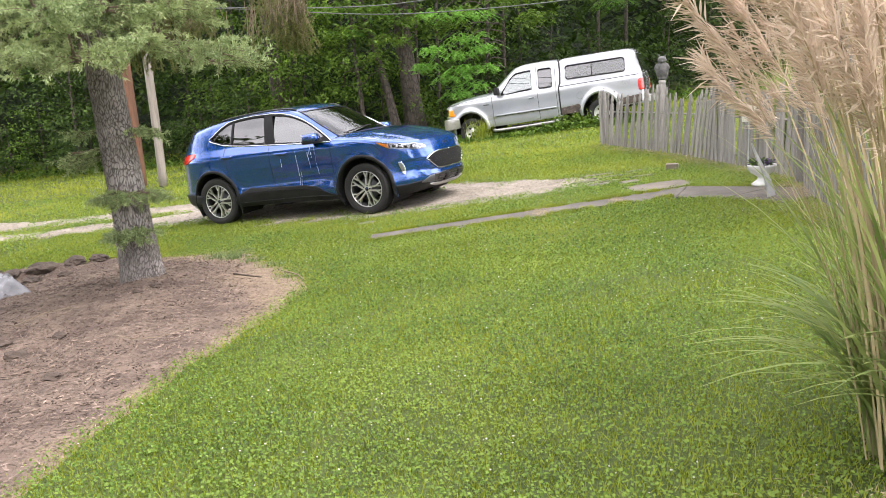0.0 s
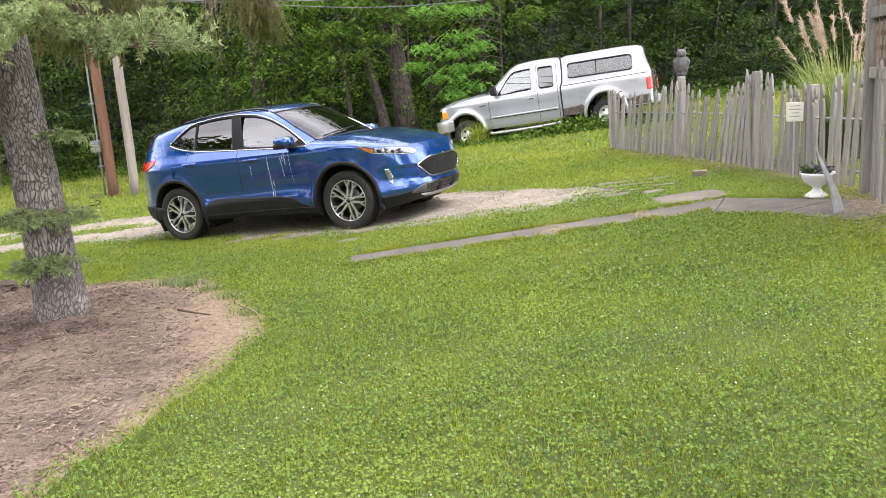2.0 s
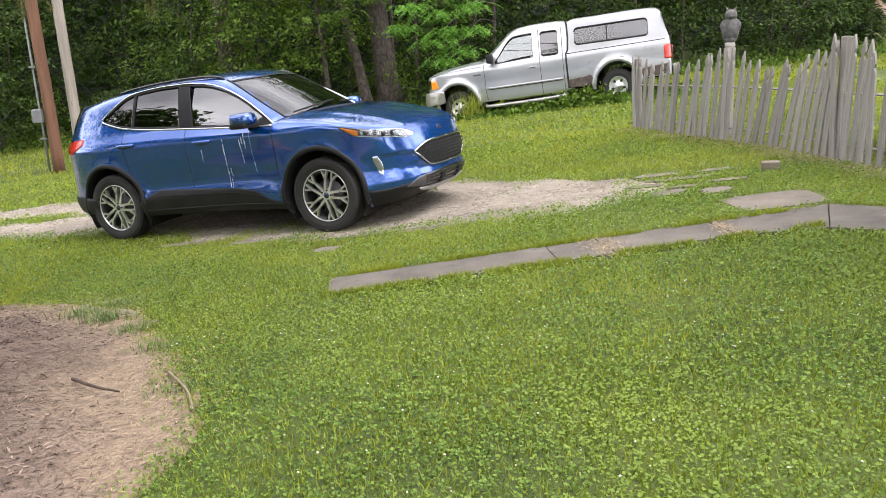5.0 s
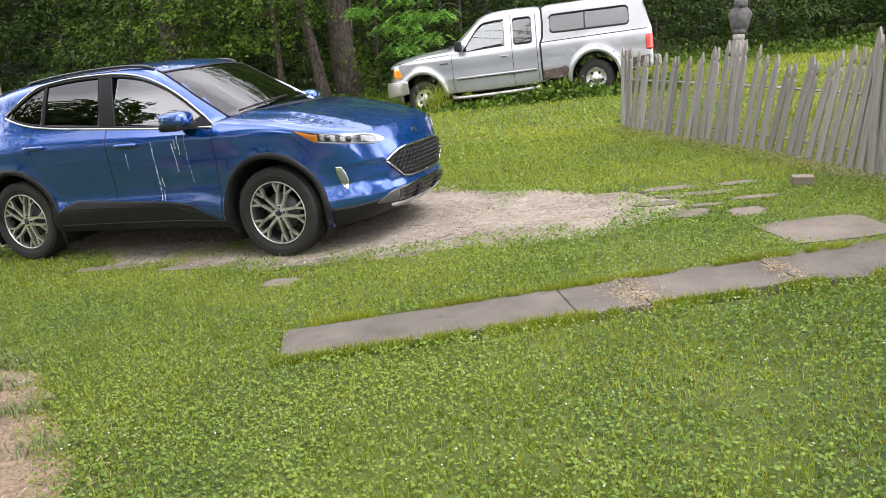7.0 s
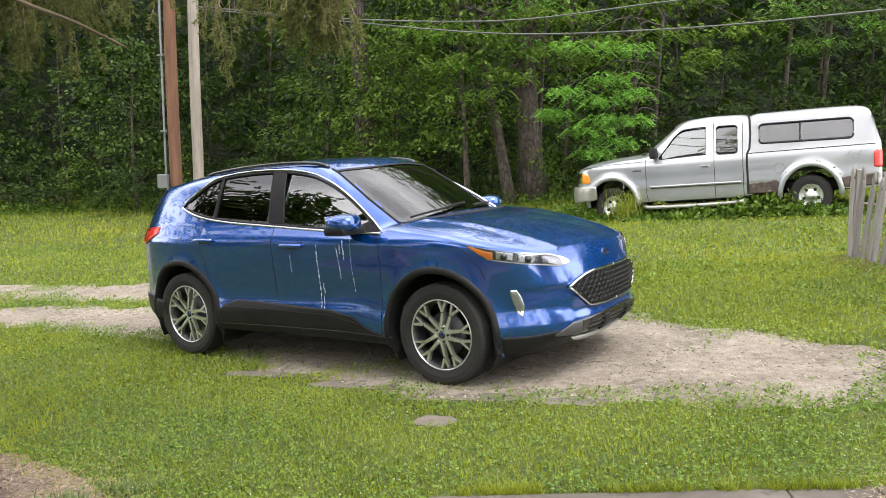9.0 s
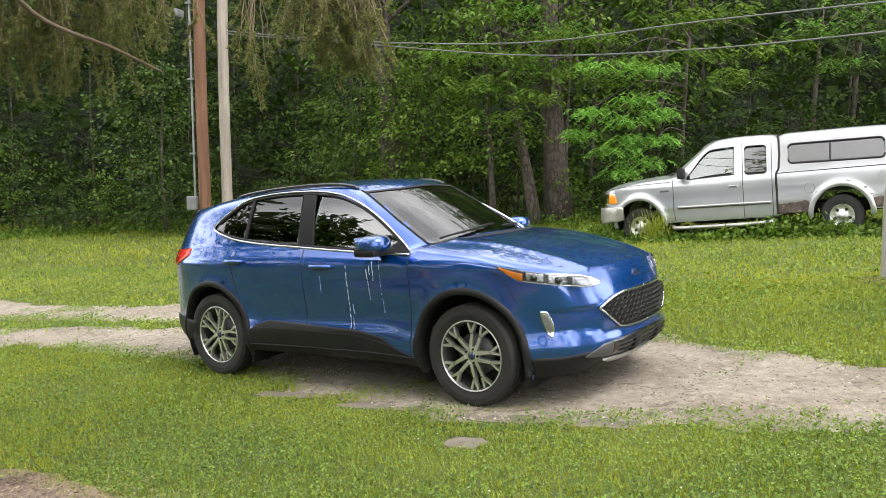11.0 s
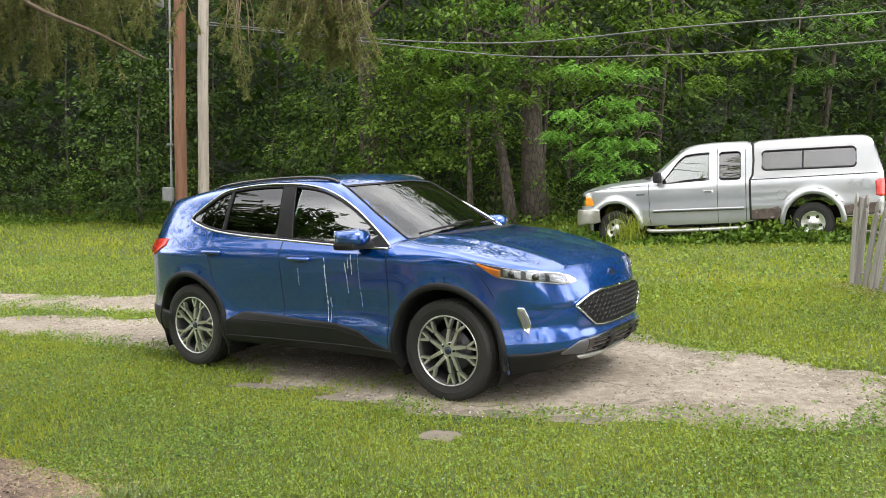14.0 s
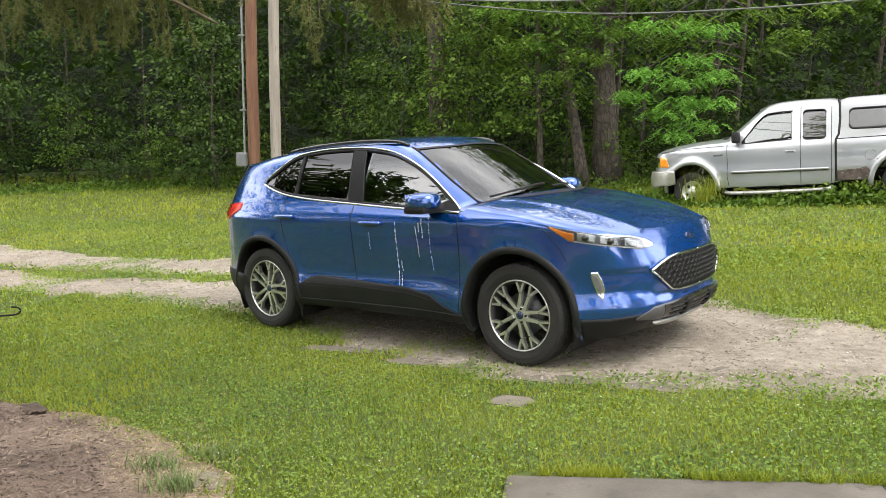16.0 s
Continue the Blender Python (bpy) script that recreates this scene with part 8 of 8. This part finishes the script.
bent = thing("downspout_piece", pose(*on_land(3.30, 7.85)), "white plastic downspout piece leaning beside the planter", "downspout")
t = np.linspace(0, 1, 14)
c = np.stack([-0.17 * t + 0.015 * np.sin(t * 5), 0.05 * t, 0.03 + 0.52 * t], 1)
w = 0.038 * (1 - 0.88 * t)
v = np.concatenate([c + np.stack([w * k, 0 * t, 0.25 * w * k], 1) + np.array([0, d, 0]) for d in (0, 0.02) for k in (-1, -0.4, 0.4, 1)])
m = len(t)
fs = [(i + j * m, i + 1 + j * m, i + 1 + (j + 1) * m, i + (j + 1) * m) for j in range(3) for i in range(m - 1)] + [(i + (4 + j) * m, i + (5 + j) * m, i + 1 + (5 + j) * m, i + 1 + (4 + j) * m) for j in range(3) for i in range(m - 1)]
fs += [(i, i + 4 * m, i + 1 + 4 * m, i + 1) for i in range(m - 1)] + [(i + 3 * m, i + 1 + 3 * m, i + 1 + 7 * m, i + 7 * m) for i in range(m - 1)]
mesh_of("spout", v, fs, M["spout"], True, bent)

block = part("paving_block", box_bm(0.165, 0.10, 0.10, (0, 0, 0.04), 0.008), M["brick"], None)
block.matrix_world = pose(*on_land(3.22, 11.2), 3, -2, -18)
tagged(block, "small tan concrete block lying by the fence", "block")

# tall lattice screen behind the near fence
screen = thing("lattice_screen", pose(*on_land(3.86, 8.55), 0, 0, -104), "tall weathered wooden lattice screen beside the gate", "trellis")
for x in (0.0, 1.15, 2.3):
    part("post", box_bm(0.10, 0.10, 3.0, (x, 0, 1.45), 0.008), M["grey_wood"], screen)
for z in (1.06, 1.55, 1.95, 2.35, 2.85):
    part("rail", box_bm(2.3, 0.07, 0.09, (1.15, 0.0, z), 0.006), M["grey_wood"], screen)
M["lattice_brown"] = surface("lattice_brown", (0.125, 0.088, 0.065), (0.19, 0.14, 0.105), 3, 30, 0.9, bump=0.5, depth=0.003, c3=(0.07, 0.055, 0.045), obj=0.25)
lat = [bpy.data.meshes.new("lattice_slat") for _ in range(2)]
for me, dims in zip(lat, ((2.25, 0.010, 0.042), (0.042, 0.010, 1.76))):
    bm = box_bm(*dims, (0, 0, 0), 0.002)
    bm.to_mesh(me)
    bm.free()
    me.materials.append(M["lattice_brown"])
for k in range(15):
    ob = new("lattice_slat", lat[0])
    ob.parent = screen
    ob.location = (1.15, 0.006, 1.15 + 0.115 * k)
for k in range(20):
    ob = new("lattice_slat", lat[1])
    ob.parent = screen
    ob.location = (0.10 + 0.112 * k, -0.006, 1.95)

# lying fawn ornament and crumpled sheet beyond the mulch
blob_mesh("fawn_statue", [((0, 0, 0.14), (0.34, 0.15, 0.14), 0), ((-0.22, 0, 0.15), (0.17, 0.15, 0.15), 0), ((0.24, 0, 0.20), (0.13, 0.10, 0.15), -25), ((0.30, 0, 0.36), (0.065, 0.06, 0.17), 18), ((0.345, 0, 0.50), (0.075, 0.06, 0.065), 0),
                          ((0.25, 0.0, 0.49), (0.085, 0.04, 0.04), -8), ((0.38, 0.06, 0.59), (0.022, 0.03, 0.075), 12), ((0.38, -0.06, 0.59), (0.022, 0.03, 0.075), 12), ((0.2, -0.14, 0.05), (0.2, 0.05, 0.05), 0), ((-0.1, -0.15, 0.06), (0.2, 0.06, 0.06), 0)],
          M["fawn"], "tan lying fawn lawn ornament beyond the mulch bed", "deer statue", on_land(-6.15, 9.15), 38)
gx, gy = np.meshgrid(np.linspace(-0.75, 0.75, 64), np.linspace(-0.45, 0.45, 42))
hz = 0.06 + 0.26 * (0.5 - np.abs(rough_noise(gx, gy, 3.6, 15))) + 0.12 * (0.5 - np.abs(rough_noise(gx, gy, 9, 16)))
wx = gx + 0.08 * rough_noise(gx, gy, 3, 17)
edge = np.clip(np.minimum(0.75 - np.abs(gx), 0.45 - np.abs(gy)) / 0.12, 0, 1)
v = np.stack([wx, gy + 0.06 * rough_noise(gx, gy, 4, 18), 0.02 + hz * edge + 0.03 * (1 - edge)], -1).reshape(-1, 3)
i, j = np.meshgrid(np.arange(63), np.arange(41))
a = (j * 64 + i).ravel()
top_f = np.stack([a, a + 1, a + 65, a + 64], 1)
sheet_ob = mesh_of("plastic_sheet", np.concatenate([v, v - np.array([0, 0, 0.006])]), np.concatenate([top_f, top_f[:, ::-1] + len(v)]), M["sheet"], False)
sheet_ob.matrix_world = pose(*on_land(-5.35, 8.35, 0.06), 0, 0, 48)
tagged(sheet_ob, "crumpled grey plastic sheet lying on the mulch", "plastic sheet")


def clod(x, y, size, seed, flat=0.6):
    r = np.random.default_rng(seed)
    bm = bmesh.new()
    bmesh.ops.create_icosphere(bm, subdivisions=3, radius=1)
    for q in bm.verts:
        k = 1 + 0.35 * noise.noise(q.co * 1.7 + Vector((seed, 0, 0))) + 0.22 * noise.noise(q.co * 4.5 + Vector((0, seed, 0)))
        q.co = Vector((q.co.x * size * 1.4 * k, q.co.y * size * k, q.co.z * size * flat * k))
    ob = part("soil_clod", bm, M["soil_lump"], None)
    ob.matrix_world = pose(x, y, float(bed_height(np.array(x), np.array(y))) + size * 0.15, 0, 0, r.uniform(0, 180))
    return tagged(ob, "dark crumbly soil clod on the mulch bed", "soil clod", "soil clods")


M["soil_lump"] = surface("dark_soil", (0.055, 0.040, 0.030), (0.095, 0.070, 0.052), 12, 60, 0.97, bump=1.0, depth=0.012)
rl = np.random.default_rng(63)
x, y = rl.uniform(-6.6, -1.2, 16000), rl.uniform(2.0, 10.4, 16000)
k = (bed_mask(x, y) > 0.22 + 0.75 * rim_reach(x, y)) & (rough_noise(x, y, 2.1, 64) + 0.6 * rough_noise(x, y, 6, 65) > 0.18)
x, y = x[k], y[k]
v, f = pebbles(x, y, bed_height(x, y) + 0.002, 0.0075, 0.7, rl)
tagged(mesh_of("soil_crumbs", v, f, M["soil_lump"]), "dark crumbled soil lumps strewn over the mulch", "soil", kind="stuff")
for k, (x, y, s) in enumerate([(-2.48, 6.93, 0.05), (-2.6, 6.8, 0.035), (-4.35, 9.95, 0.10), (-4.7, 10.05, 0.13), (-5.05, 9.9, 0.15), (-5.4, 9.75, 0.12), (-4.05, 10.1, 0.07), (-4.9, 9.3, 0.10), (-4.55, 9.45, 0.08), (-3.3, 5.7, 0.10), (-3.0, 5.5, 0.08),
                               (-3.55, 6.0, 0.07), (-2.85, 5.85, 0.05), (-4.2, 6.9, 0.09), (-3.6, 4.9, 0.09), (-2.35, 4.75, 0.05), (-2.7, 4.5, 0.06), (-3.9, 6.4, 0.06), (-2.1, 5.2, 0.03), (-5.7, 9.9, 0.1)]):
    clod(x, y, s, 40 + k, 0.5)


M["root"] = surface("pale_root", (0.20, 0.155, 0.10), (0.27, 0.21, 0.14), 9, 60, 0.9, bump=0)


def twig_on_bed(pts, r, material, label, name="stick"):
    p = spline([(x, y, float(bed_height(np.array(x), np.array(y))) + dz) for x, y, dz in pts], 8)
    return tagged(Soup().tube(p, np.linspace(r, r * 0.5, len(p)), 6).out(name, material), label, "stick", "sticks on the mulch")


twig_on_bed([(-1.98, 7.62, 0.03), (-1.80, 7.48, 0.035), (-1.66, 7.42, 0.03)], 0.010, M["soil_lump"], "dark broken bark stick lying on the bare soil")
twig_on_bed([(-2.32, 5.62, 0.02), (-2.1, 5.45, 0.03), (-1.9, 5.5, 0.025), (-1.72, 5.72, 0.03), (-1.66, 5.82, 0.02)], 0.0028, M["root"], "thin pale root loop on the mulch")
twig_on_bed([(-3.4, 6.2, 0.03), (-3.2, 6.35, 0.05), (-3.05, 6.5, 0.03)], 0.0045, M["root"], "thin pale stick on the mulch")
twig_on_bed([(-1.5, 7.7, 0.02), (-1.3, 7.35, 0.03), (-1.2, 7.1, 0.02)], 0.009, M["root"], "thin pale root on the bare soil")

# plant-hanger stake behind the spruce
hook = thing("plant_hanger", pose(*on_land(-3.36, 8.74)), "thin black metal plant-hanger stake with an empty hook", "plant hanger")
hz = 0.33 - float(land(-3.36, 8.74))
Soup().tube(spline([(0, 0, -0.15), (0.0, 0.0, 0.4 * hz), (0.0, 0.0, hz - 0.05), (0.02, 0.01, hz), (0.10, 0.05, hz + 0.008), (0.20, 0.10, hz + 0.005), (0.30, 0.155, hz + 0.008)], 8), 0.0042, 8).out("rod", M["black"], hook)
Soup().tube(spline([(0.30, 0.155, hz + 0.008), (0.322, 0.166, hz + 0.014), (0.330, 0.17, hz + 0.030), (0.318, 0.164, hz + 0.043), (0.295, 0.152, hz + 0.046)], 6), 0.0042, 8).out("hook", M["black"], hook)
